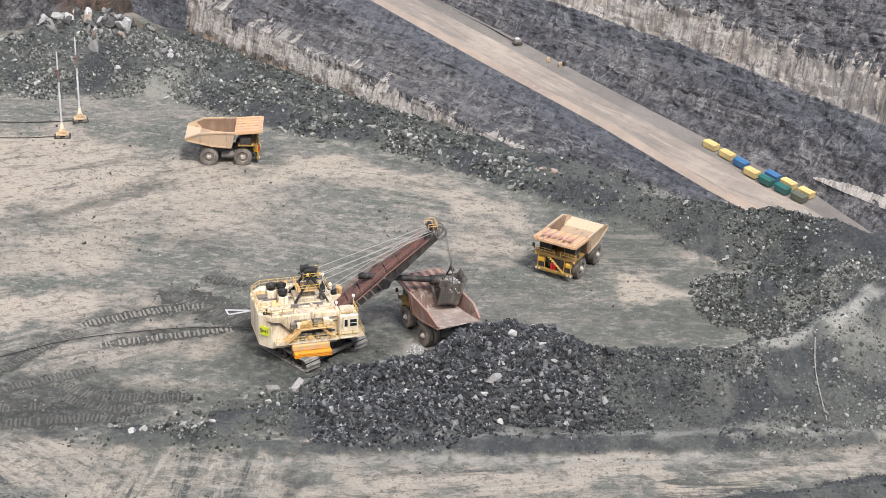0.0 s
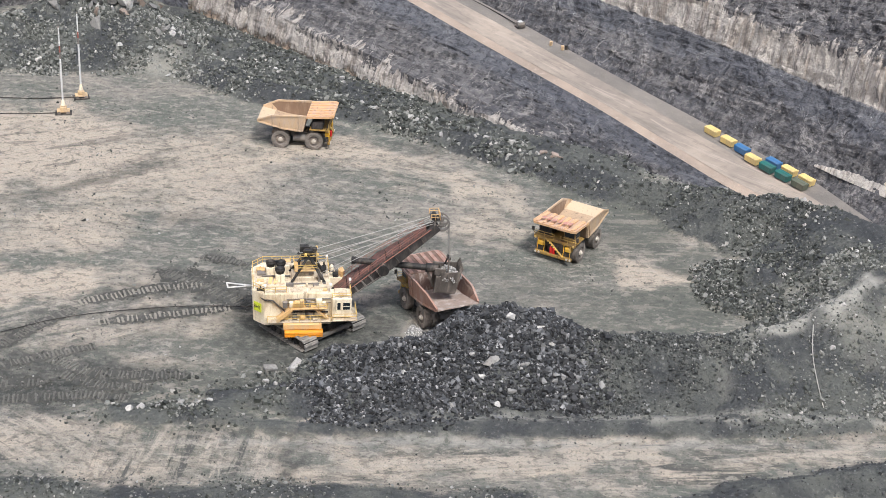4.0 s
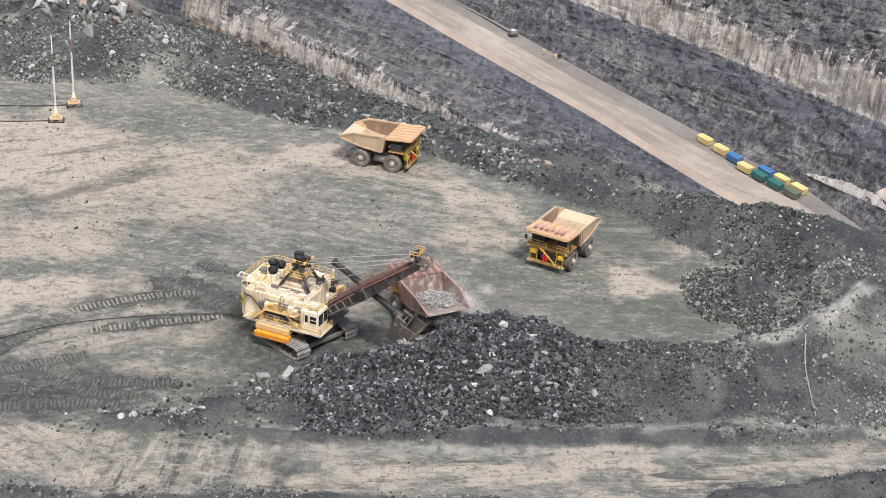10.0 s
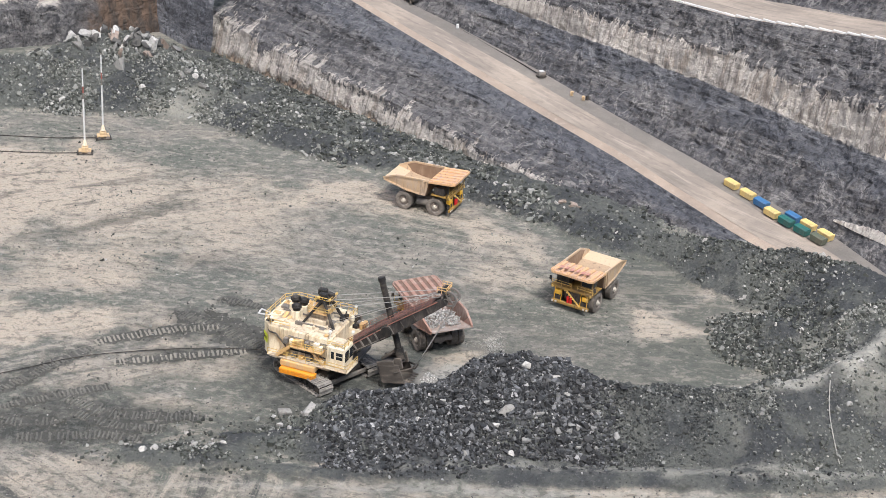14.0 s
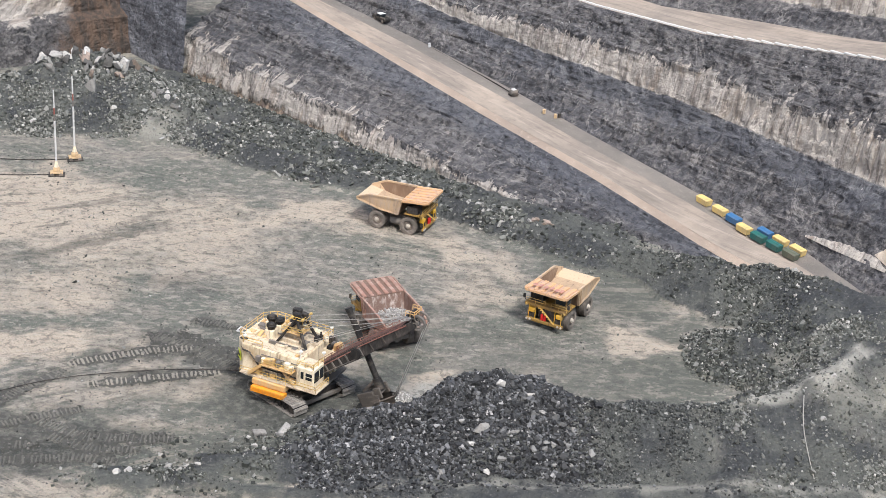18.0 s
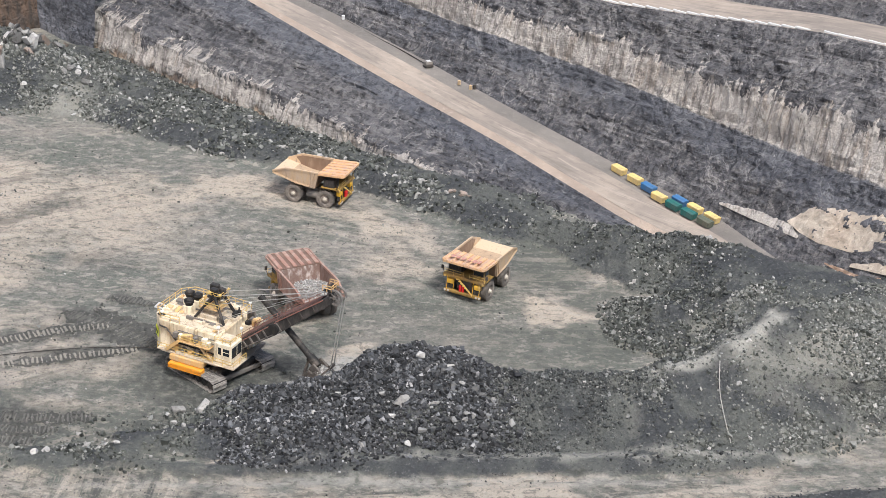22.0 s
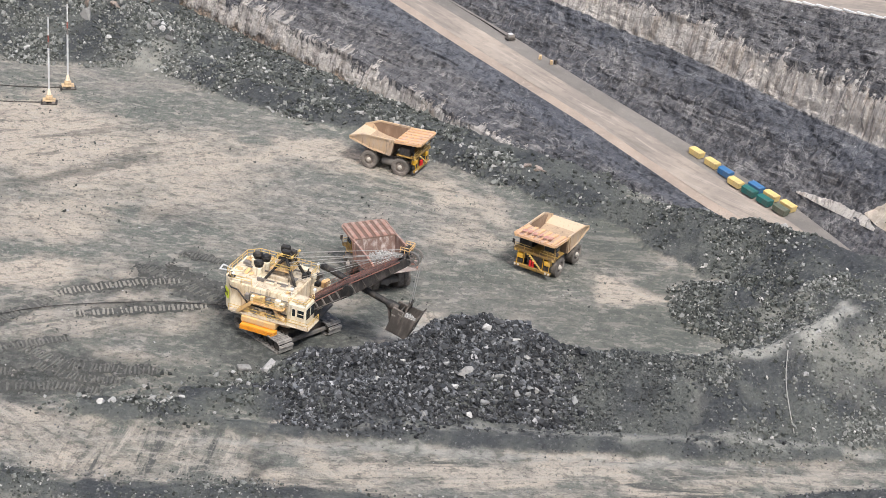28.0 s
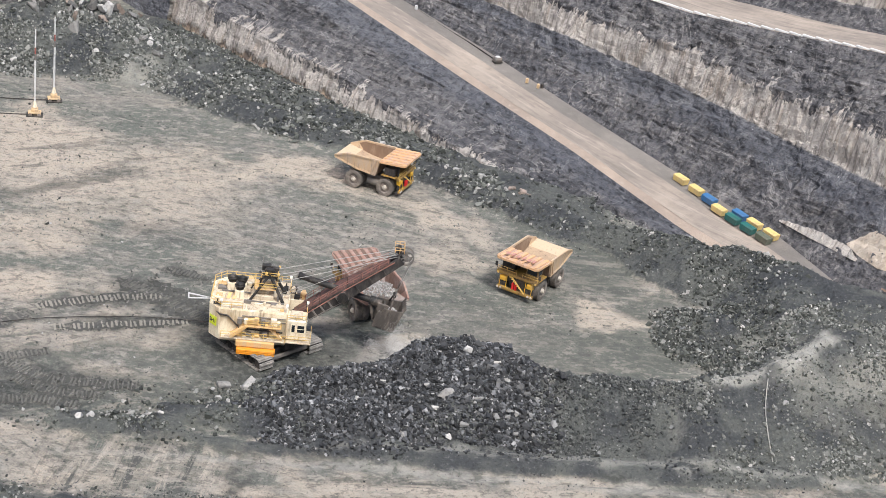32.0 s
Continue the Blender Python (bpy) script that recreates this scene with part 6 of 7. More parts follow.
# ---------------------------------------------------------------- skip bins beside the haul road


def skip_bin(mat, label, at):
    t = tagged(empty("skip_bin", at), label, "bin", "skip bins by the road")
    bm = B()
    slab(bm, [(-2.0, -1.05, 0.25), (2.0, -1.05, 0.25), (2.0, 1.05, 0.25), (-2.0, 1.05, 0.25)], 0.12)
    for s in (-1, 1):
        slab(bm, [(-2.0, s * 1.05, 0.2), (2.0, s * 1.05, 0.2), (2.2, s * 1.15, 1.8), (-2.2, s * 1.15, 1.8)], 0.1)
        slab(bm, [(s * 2.0, -1.05, 0.2), (s * 2.0, 1.05, 0.2), (s * 2.2, 1.15, 1.8), (s * 2.2, -1.15, 1.8)], 0.1)
    part("body", bm, mat, t)
    for s in (-1, 1):
        for x in (-1.5, -0.5, 0.5, 1.5):
            bm = B()
            beam(bm, (x, s * 1.1, 0.25), (x * 1.06, s * 1.2, 1.75), 0.12, 0.12, (1, 0, 0))
            part("rib", bm, mat, t)
    for s in (-1, 1):
        bm = B()
        slab(bm, [(-2.2, 0.02 * s, 2.0), (2.2, 0.02 * s, 2.0), (2.2, s * 1.2, 1.86), (-2.2, s * 1.2, 1.86)], 0.07)
        part("lid", bm, mat, t)
    for x in (-1.6, 1.6):
        bm = B()
        box(bm, x - 0.1, x + 0.1, -1.0, 1.0, 0.0, 0.22)
        part("skid", bm, M_BLACK, t)
    for o in t.children:
        o.data.transform(Matrix.Scale(0.74, 4))
    return t


BINS = (
    (55.3, 311.9, 2.03, M_BINY, "yellow"), (58.2, 307.8, 1.72, M_BINY, "yellow"), (60.6, 304.3, 1.47, M_BINB, "blue"), (62.2, 300.2, 1.22, M_BINY, "yellow"), (64.7, 297.0, 0.99, M_BING, "dark green"),
    (67.4, 293.8, 0.75, M_BING, "dark green"), (70.2, 290.6, 0.5, M_BIND, "dark grey"), (66.4, 299.3, 1.0, M_BINB, "blue"), (69.1, 296.3, 0.78, M_BINY, "yellow"), (72.0, 292.7, 0.55, M_BINY, "yellow"),
)
made_bins = {}
for x, y, z, m, word in BINS:
    at = pose(x, y, z + 0.02, 0, 3.5, -52)
    if word in made_bins:
        copy_thing(made_bins[word], at)
    else:
        made_bins[word] = skip_bin(m, word + " steel skip bin in a row beside the dirt road", at)

# ---------------------------------------------------------------- on the haul road
ute = tagged(empty("pickup_truck", pose(-17.9, 381.6, 15.95, 0, 0, 130)), "dark pickup truck with a white roof on the haul road", "car")
bm = B()
box(bm, -2.6, 2.6, -0.95, 0.95, 0.55, 1.15, 0.12)
box(bm, 1.2, 2.5, -0.9, 0.9, 1.1, 1.3, 0.08)
part("body", bm, M_BLACK, ute)
bm = B()
box(bm, -0.7, 1.1, -0.85, 0.85, 1.15, 1.85, 0.15)
part("cabin", bm, M_GLASS, ute)
bm = B()
box(bm, -0.6, 0.95, -0.8, 0.8, 1.86, 1.95, 0.03)
part("roof", bm, M_WHITE, ute, "white roof")
bm = B()
for s in (-1, 1):
    box(bm, -2.55, -0.8, s * 0.9 - 0.05, s * 0.9 + 0.05, 1.15, 1.45)
part("tray_side", bm, M_GREY, ute)
for x in (-1.6, 1.6):
    for s in (-1, 1):
        bm = B()
        tube(bm, (x, s * 0.7, 0.4), (x, s * 0.95, 0.4), 0.4, 14)
        part("wheel", bm, M_TYRE, ute)

pump = tagged(empty("water_pump", pose(14.9, 351.2, 9.62, 0, 0, 30)), "dark skid-mounted pump with a pale cover", "pump")
bm = B()
box(bm, -1.1, 1.1, -0.7, 0.7, 0.0, 0.35, 0.05)
part("skid", bm, M_BLACK, pump)
bm = B()
tube(bm, (-0.9, 0, 0.75), (0.9, 0, 0.75), 0.6, 16)
part("housing", bm, M_GREY, pump)
bm = B()
box(bm, -0.5, 0.5, -0.45, 0.45, 1.25, 1.5, 0.06)
part("cover", bm, M_WHITE, pump)


def hose(name, pts, r, mat, label, category="hose"):
    cu = bpy.data.curves.new(name, "CURVE")
    cu.dimensions = "3D"
    cu.bevel_depth, cu.bevel_resolution = r, 2
    sp = cu.splines.new("NURBS")
    sp.points.add(len(pts) - 1)
    for p, c in zip(sp.points, pts):
        p.co = (*c, 1)
    sp.use_endpoint_u = True
    sp.order_u = 3
    cu.materials.append(mat)
    return tagged(new(name, cu), label, category)


hose("pump_hose", [(14.2, 352, 10.0), (9, 358, 10.9), (2, 364, 12.0), (-6, 372, 13.6), (-14, 380, 15.4), (-22, 388, 17.1), (-32, 398, 19.2)], 0.14, M_BLACK, "black rubber hose lying along the haul road")
for x, y, z, m, word in ((21.9, 343.9, 8.28, M_MASTTAN, "dusty tan"), (24.5, 342.5, 7.85, M_MASTTAN, "dusty tan"), (25.4, 343.0, 7.8, M_BLACK, "black"), (-18.9, 383.6, 16.1, M_WHITE, "white"), (-12.5, 379.5, 15.2, M_WHITE, "white"), (-5.5, 370.6, 13.6, M_WHITE, "white")):
    d = tagged(empty("drum", pose(x, y, z)), word + " steel drum standing beside the haul road", "drum", "drums by the road")
    bm = B()
    tube(bm, (0, 0, 0.02), (0, 0, 0.95), 0.34, 16)
    part("shell", bm, m, d)
    for q in (0.05, 0.33, 0.64, 0.93):
        bm = B()
        tube(bm, (0, 0, q - 0.03), (0, 0, q + 0.03), 0.37, 16)
        part("hoop", bm, m, d)

hose("power_cable", [(-86, 208, 0.35), (-69.5, 218.3, 0.25), (-61.3, 224.4, 0.25), (-49.2, 228.4, 0.25), (-40, 230.4, 0.3), (-31, 230.6, 0.5), (-25.5, 229.5, 1.4)], 0.08, M_BLACK, "black trailing power cable on the pit floor", "cable")
hose("mast_cable", [(-125, 304, 0.2), (-94.1, 306.1, 0.2), (-87.1, 306.8, 0.2), (-82, 308, 0.3)], 0.12, M_BLACK, "black cable running to the mast trailer", "cable")
hose("mast_cable", [(-125, 313, 0.2), (-96.4, 314.6, 0.2), (-87.0, 315.4, 0.2), (-80.4, 317, 0.3)], 0.12, M_BLACK, "black cable running to the mast trailer", "cable")

# white stone kerb along the upper road
s0 = np.arange(20, 200, 3.3)
d0, z0 = along(s0, UP_OUT)
for s, d, z in zip(s0, d0, z0):
    if vnoise(np.array([s * 0.4]), np.array([3.0]), 5)[0] < -0.8:
        continue
    x, y = FACE_O + s * FACE_U + (d + 0.6) * FACE_N
    bm = B()
    box(bm, -1.64, 1.64, -0.24, 0.24, -0.2, 0.26, 0.08)
    k = tagged(link_mesh("kerb_block", bm, M_WHITE), "white painted kerb block on the road edge", "kerb block", "kerb blocks")
    k.matrix_world = pose(x, y, z + 0.1, 0, 0, -39.4 + vnoise(np.array([s * 3.1]), np.array([7.0]), 2)[0] * 4)

# rear cable arm of the shovel turns with the house
bm = B()
for p, q in (((-9.2, 2.2, 5.9), (-13.4, 3.3, 5.9)), ((-13.4, 3.3, 5.9), (-13.2, 1.7, 5.9)), ((-13.2, 1.7, 5.9), (-9.2, 2.2, 5.9)), ((-9.2, 2.2, 5.9), (-9.3, 2.2, 4.2))):
    tube(bm, p, q, 0.13, 8)
part("cable_arm", bm, M_WHITE, house, "white triangular cable arm")

# ---------------------------------------------------------------- loose rock
CUBE_V = np.array([(x, y, z) for x in (-1, 1) for y in (-1, 1) for z in (-1, 1)]) * 0.62
CUBE_F = np.array([(0, 1, 3), (0, 3, 2), (4, 6, 7), (4, 7, 5), (0, 4, 5), (0, 5, 1), (2, 3, 7), (2, 7, 6), (0, 2, 6), (0, 6, 4), (1, 5, 7), (1, 7, 3)])


def rock_field(name, x, y, size, mat, label, base=None, lift=0.12):
    """Many angular rocks in one mesh, half sunk in the ground."""
    n = len(x)
    z = height(x, y) if base is None else base
    v = CUBE_V[None] * rng.uniform(0.45, 1.25, (n, 8, 3))
    v = v * (size[:, None] * rng.uniform(0.5, 1.15, (n, 3)) * 0.5)[:, None, :]
    a = rng.uniform(0, 6.283, (n, 3))
    for i, j, k in ((0, 1, 2), (1, 2, 0), (2, 0, 1)):
        c, s = np.cos(a[:, k])[:, None], np.sin(a[:, k])[:, None]
        p, q = v[..., i].copy(), v[..., j].copy()
        v[..., i], v[..., j] = c * p - s * q, s * p + c * q
    v = v + np.stack([x, y, z + size * lift], -1)[:, None, :]
    f = (CUBE_F[None] + (np.arange(n) * 8)[:, None, None]).reshape(-1, 3)
    ob = mesh_object(name, v.reshape(-1, 3), f, mat)
    return tagged(ob, label, "rocks", kind="stuff")


def scatter(n, x0, x1, y0, y1, keep):
    x, y = rng.uniform(x0, x1, n), rng.uniform(y0, y1, n)
    m = rng.uniform(0, 1, n) < keep(x, y)
    return x[m], y[m]


def on(*names):
    def keep(x, y):
        h = np.full(x.shape, -9.0)
        for k in names:
            h = np.maximum(h, ridge_height(x, y, *RIDGES[k]))
        return np.clip((h + 0.5) / 0.9, 0, 1) * np.clip(0.8 + 0.9 * fractal(x * 0.09, y * 0.09, 91, 4), 0.12, 1)

    return keep


def off_berm(x, y):
    """1 behind the berm of the near road and off the dusty spur, else little."""
    spur = np.interp(x, [p[0] for p in SPUR], [p[1] for p in SPUR])
    clear = 1 - 0.85 * np.exp(-(((y - spur) / 2.2) ** 2)) * (x > 47)
    return clear * np.where(y > 200.6 + 0.0886 * x + 0.5 * fractal(x * 0.3, y * 0.3, 99, 3), 1.0, np.where(x > -12, 0.10, 0.7))


def sizes(n, mid, spread, top):
    return np.minimum(mid * np.exp(rng.normal(0, spread, n)), top)


x, y = scatter(125000, -29, 44, 196, 232, lambda a, b: np.clip(on("muck_pile", "pile_apron", "muck_slope")(a, b) + 0.5, 0, 1) * (on("muck_pile", "pile_apron", "muck_slope")(a, b) > 0.02) * np.clip((27 + 5 * fractal(a * 0.1, b * 0.1, 97, 3) - a) / 8, 0, 1) * np.clip((a + 21.5 + 3 * fractal(a * 0.2, b * 0.2, 96, 3)) / 9, 0, 1) * np.where((a > 4) & (b < 208), 0.45, 1.0) * off_berm(a, b))
pile_rocks = rock_field("muck_pile_rocks", x, y, sizes(len(x), 0.50, 0.42, 1.5), M_STONE, "dark freshly blasted rock heaped on the muck pile")
x, y = scatter(170000, 22, 120, 200, 250, lambda a, b: np.clip(on("muck_slope", "spur_slope")(a, b) + 0.2, 0, 1) * np.clip(0.42 + 1.1 * fractal(a * 0.13, b * 0.13, 98, 3), 0.10, 1) * np.where(a < 48, 0.6, 1.0) * (on("muck_slope", "spur_slope")(a, b) > 0.02) * off_berm(a, b))
m = x + rng.normal(0, 4, len(x)) < 49
rock_field("muck_slope_rocks", x[m], y[m], sizes(int(m.sum()), 0.38, 0.42, 1.2), M_SLOPESTONE, "dark grey broken rock on the long muck slope")
rock_field("muck_slope_rocks", x[~m], y[~m], sizes(int((~m).sum()), 0.42, 0.45, 1.4), M_DUSTSTONE, "grey-green broken rock on the long muck slope")
x, y = scatter(130000, -72, 46, 272, 372, lambda a, b: on("windrow", "toe_talus")(a, b) * np.clip(0.55 + 1.2 * fractal(a * 0.11, b * 0.11, 94, 4), 0.2, 1) * np.clip((17 - a) / 6, 0.16, 1.0))
windrow_rocks = rock_field("windrow_rocks", x, y, sizes(len(x), 0.55, 0.48, 1.8), M_GREENSTONE, "grey-green broken rock in the windrow under the face")
x, y = scatter(70000, 30, 118, 222, 296, lambda a, b: np.clip((height(a, b) - 0.4) / 0.8, 0, 1) * np.clip(0.45 + 1.1 * fractal(a * 0.09, b * 0.09, 91, 4), 0.05, 1) * (ridge_height(a, b, *RIDGES["spur_slope"]) < height(a, b) - 0.5) * np.clip(1 - (a - 62) / 5 * (b < 262), 0.12, 1) * np.clip((a - 42 + 4 * fractal(a * 0.2, b * 0.2, 95, 3)) / 6, 0.15, 1) * (1 - 0.85 * np.exp(-(((a - 60) / 7) ** 2) - ((b - 257) / 6) ** 2)) * off_berm(a, b))
x2, y2 = scatter(14000, 44, 66, 234, 258, lambda a, b: on("crater_heap")(a, b) * np.clip(0.6 + fractal(a * 0.2, b * 0.2, 90, 3), 0.2, 1))
x, y = np.concatenate([x, x2]), np.concatenate([y, y2])
rock_field("heap_rocks", x, y, sizes(len(x), 0.50, 0.42, 1.5), M_GREENSTONE, "grey-green broken rock on the heaps beside the road")
x, y = scatter(110000, -130, -40, 312, 372, lambda a, b: on("left_heap")(a, b) * np.clip(0.5 + 1.2 * fractal(a * 0.1, b * 0.1, 93, 4), 0.15, 1))
rock_field("left_heap_rocks", x, y, sizes(len(x), 0.52, 0.5, 2.0), M_DUSTSTONE, "grey-green broken rock heaped at the end of the cut")
x, y = scatter(34000, -56, -12, 192, 222, lambda a, b: np.clip(0.9 * np.exp(-((a + 41) / 8) ** 2 - ((b - 197.8) / 2.4) ** 2) + 1.0 * np.exp(-((a + 26.5) / 8) ** 2 - ((b - 206.5) / 5) ** 2), 0, 1) * np.clip(0.4 + 1.3 * fractal(a * 0.25, b * 0.25, 92, 3), 0.05, 1))
rock_field("spill_rocks", x, y, sizes(len(x), 0.42, 0.5, 1.4), M_GREENSTONE, "dark rock spilled beside the shovel")
x, y = scatter(5000, 18, 118, 168, 206, on("near_windrow", "kerb_of_road"))
rock_field("near_rocks", x, y, sizes(len(x), 0.3, 0.4, 0.9), M_STONE, "small dark rock in the near windrow")
x, y = scatter(11000, -90, 20, 166, 184, on("front_spill"))
rock_field("front_spill_rocks", x, y, sizes(len(x), 0.32, 0.45, 0.9), M_GREENSTONE, "small grey rubble along the near side of the road")
x, y = scatter(11000, -110, 60, 200, 325, lambda a, b: np.clip(0.2 + 1.0 * fractal(a * 0.06, b * 0.16, 95, 4), 0.02, 0.9) * (height(a, b) < 0.5))
rock_field("floor_stones", x, y, sizes(len(x), 0.26, 0.45, 0.9), M_GREENSTONE, "small stones scattered on the pit floor")
x, y = scatter(1500, -70, 70, 176, 206, lambda a, b: np.full(a.shape, 0.7))
rock_field("near_floor_stones", x, y, sizes(len(x), 0.2, 0.35, 0.5), M_STONE, "small stones scattered on the near road")
# talus on the faces
s_ = rng.uniform(-40, 130, 5200)
for nm, lo, hi, cnt, k0, k1, big in (("lower_face_rocks", back(TOE, PALE_TOP, 0.9, 0.0), ROAD_OUT, 1300, 0.02, 0.6, 0.38), ("middle_face_rocks", ROAD_IN, MID_BASE, 700, 0.02, 0.95, 0.3), ("upper_face_rocks", MID_TOP, UP_OUT, 900, 0.05, 0.9, 0.4)):
    s_ = rng.uniform(-38, 165, cnt)
    v_ = rng.uniform(k0, k1, cnt)
    da, za = along(s_, lo)
    db, zb = along(s_, hi)
    D_, Z_ = da + (db - da) * v_, za + (zb - za) * v_
    P_ = FACE_O + s_[:, None] * FACE_U + D_[:, None] * FACE_N
    rock_field(nm, P_[:, 0], P_[:, 1], sizes(cnt, big, 0.5, 1.8), M_STONE, "dark loose rock lying on the pit face", Z_, 0.05)


def shard_bm(r, size, flat=0.7, n=13):
    """An angular broken block: the hull of a few scattered points."""
    bm = B()
    g = (r.uniform(0.85, 1.3), r.uniform(0.7, 1.0), r.uniform(0.8, 1.1) * flat)
    for _ in range(n):
        v = Vector((r.gauss(0, 1), r.gauss(0, 1), r.gauss(0, 1))).normalized() * r.uniform(0.5, 0.62)
        bm.verts.new((v.x * size * g[0], v.y * size * g[1], v.z * size * g[2]))
    h = bmesh.ops.convex_hull(bm, input=bm.verts)
    bmesh.ops.delete(bm, geom=[v for v in h["geom_interior"] if isinstance(v, bmesh.types.BMVert)], context="VERTS")
    return bm


def boulder(x, y, size, mat, label, seed, z=None, flat=0.75, tilt=30):
    """One angular boulder."""
    r = random.Random(seed)
    ob = tagged(link_mesh("boulder", shard_bm(r, size, flat), mat), label, "boulder", "boulders")
    h = float(height(np.array([x]), np.array([y]))[0]) if z is None else z
    ob.matrix_world = pose(x, y, h + size * 0.14, r.uniform(-tilt, tilt), r.uniform(-tilt, tilt), r.uniform(0, 360))
    return ob


def loose_pieces(parent, n, x0, x1, y0, y1, keep, lo, hi, mat, seed):
    """Single rocks that lie on a heap, on shared meshes."""
    r = random.Random(seed)
    shapes = []
    for _ in range(10):
        me = bpy.data.meshes.new("rock")
        bm = shard_bm(r, 1.0, 0.75, 11)
        bm.to_mesh(me)
        bm.free()
        me.materials.append(mat)
        shapes.append(me)
    px = np.array([r.uniform(x0, x1) for _ in range(n * 14)])
    py = np.array([r.uniform(y0, y1) for _ in range(n * 14)])
    take = np.flatnonzero(np.array([r.random() for _ in range(n * 14)]) < keep(px, py))[:n]
    for i, (x, y, z) in enumerate(zip(px[take], py[take], height(px[take], py[take]))):
        k = new("rock", shapes[i % 10])
        k.parent = parent
        s = lo + (hi - lo) * r.random() ** 2
        k.matrix_basis = pose(x, y, z + s * 0.2, r.uniform(-40, 40), r.uniform(-40, 40), r.uniform(0, 360)) @ Matrix.Scale(s, 4)


def piece_mat(name, colours):
    """Single rocks, each object its own grey."""
    k = Mat(name, 0.9)
    g = k.node("ShaderNodeObjectInfo").outputs["Random"]
    r = k.node("ShaderNodeValToRGB")
    k.put(r, 0, g)
    e = r.color_ramp.elements
    while len(e) < len(colours):
        e.new(0.5)
    for el, (p, c) in zip(e, colours):
        el.position, el.color = p, (*c, 1.0)
    n = k.noise(2.0, 4, 0.7)
    k.bump(n, 0.6, 0.12)
    return k.done(k.mix(k.math("MULTIPLY", k.ramp(n, 0.42, 0.75), 0.5), r.outputs[0], (0.05, 0.05, 0.05)))


M_PIECE = piece_mat("single_dark_rock", ((0.0, (0.025, 0.026, 0.029)), (0.5, (0.06, 0.062, 0.065)), (0.85, (0.13, 0.132, 0.132)), (1.0, (0.30, 0.30, 0.29))))
M_GPIECE = piece_mat("single_greenish_rock", ((0.0, (0.05, 0.055, 0.05)), (0.5, (0.11, 0.118, 0.105)), (0.85, (0.22, 0.225, 0.21)), (1.0, (0.40, 0.39, 0.37))))
M_PALEBLOCK = piece_mat("pale_grey_boulder", ((0.0, (0.24, 0.235, 0.225)), (0.5, (0.36, 0.355, 0.34)), (1.0, (0.50, 0.49, 0.47))))
M_BLOCK = piece_mat("pale_broken_block", ((0.0, (0.045, 0.045, 0.044)), (0.4, (0.12, 0.118, 0.113)), (0.7, (0.33, 0.325, 0.31)), (1.0, (0.56, 0.55, 0.53))))
loose_pieces(pile_rocks, 290, -16, 27, 203, 226, on("muck_pile"), 0.6, 1.5, M_PIECE, 71)
loose_pieces(windrow_rocks, 290, -50, 18, 272, 332, on("windrow"), 0.6, 1.6, M_GPIECE, 72)

PALE_B = "pale grey angular boulder lying on the dark rock"
for k, (x, y, size) in enumerate(((-21.9, 212.3, 3.1), (-25.8, 212.0, 2.0), (-27.3, 210.6, 1.0), (-44.6, 197.2, 1.6), (-43.2, 197.9, 1.2), (-37.6, 199.0, 1.3), (-40.8, 198.4, 0.9), (-33.4, 200.6, 1.1), (-26.0, 208.2, 1.2), (-24.2, 205.6, 0.9), (-28.6, 206.8, 0.8), (66.0, 266.5, 1.4), (9.5, 202.3, 1.2), (19.2, 208.2, 1.4), (-5.0, 206.5, 1.2), (8.5, 208.1, 2.6), (15.6, 214.6, 1.5), (17.6, 212.8, 1.2), (2.6, 202.1, 1.2), (13.6, 208.0, 1.3), (11.0, 214.8, 1.6), (-63.0, 331.0, 1.3), (62.0, 217.5, 1.1), (6.9, 206.0, 1.4), (5.4, 209.2, 1.1), (-8.8, 204.3, 1.0), (-1.3, 210.4, 1.0))):
    boulder(x, y, size, M_PALEBLOCK, PALE_B, 100 + k)
for k, (x, y, size) in enumerate(((19.5, 296, 1.5), (20.8, 295, 1.3), (21.6, 296.6, 1.7), (18.7, 294.5, 1.2), (22.4, 294.2, 1.3))):
    boulder(x, y, size, M_TANSTONE, "pinkish brown boulder in the windrow", 200 + k)
for k in range(85):
    a = random.Random(300 + k)
    boulder(-84 + a.gauss(0, 7.0), 349.5 + a.gauss(0, 2.4), a.uniform(0.9, 3.6), M_BLOCK if k % 9 else M_TANSTONE, "large pale broken block on the rubble heap", 300 + k, None, 0.45, 75)
for k in range(16):
    a = random.Random(400 + k)
    boulder(-63 + a.gauss(0, 3.5), 343.5 + a.gauss(0, 2.0), a.uniform(0.9, 2.2), M_BLOCK, "pale broken block on the rubble heap", 400 + k)
for k in range(18):
    a = random.Random(450 + k)
    f = a.uniform(0, 1)
    boulder(-14 + 30 * f, 314.5 - 17 * f + a.gauss(0, 1.0), a.uniform(0.8, 1.6), M_PALESTONE, "pale grey boulder in the windrow", 450 + k)

# ---------------------------------------------------------------- crawler prints and scrape marks on the floor


def smooth_line(pts, step):
    p = np.array(pts, float)
    d = np.concatenate([[0], np.cumsum(np.hypot(*np.diff(p, axis=0).T))])
    t = np.arange(0, d[-1], step)
    q = np.stack([np.interp(t, d, p[:, 0]), np.interp(t, d, p[:, 1])], -1)
    for _ in range(4):
        q[1:-1] = (q[:-2] + q[2:] + 2 * q[1:-1]) / 4
    g = np.gradient(q, axis=0)
    return q, g / np.hypot(*g.T)[:, None]


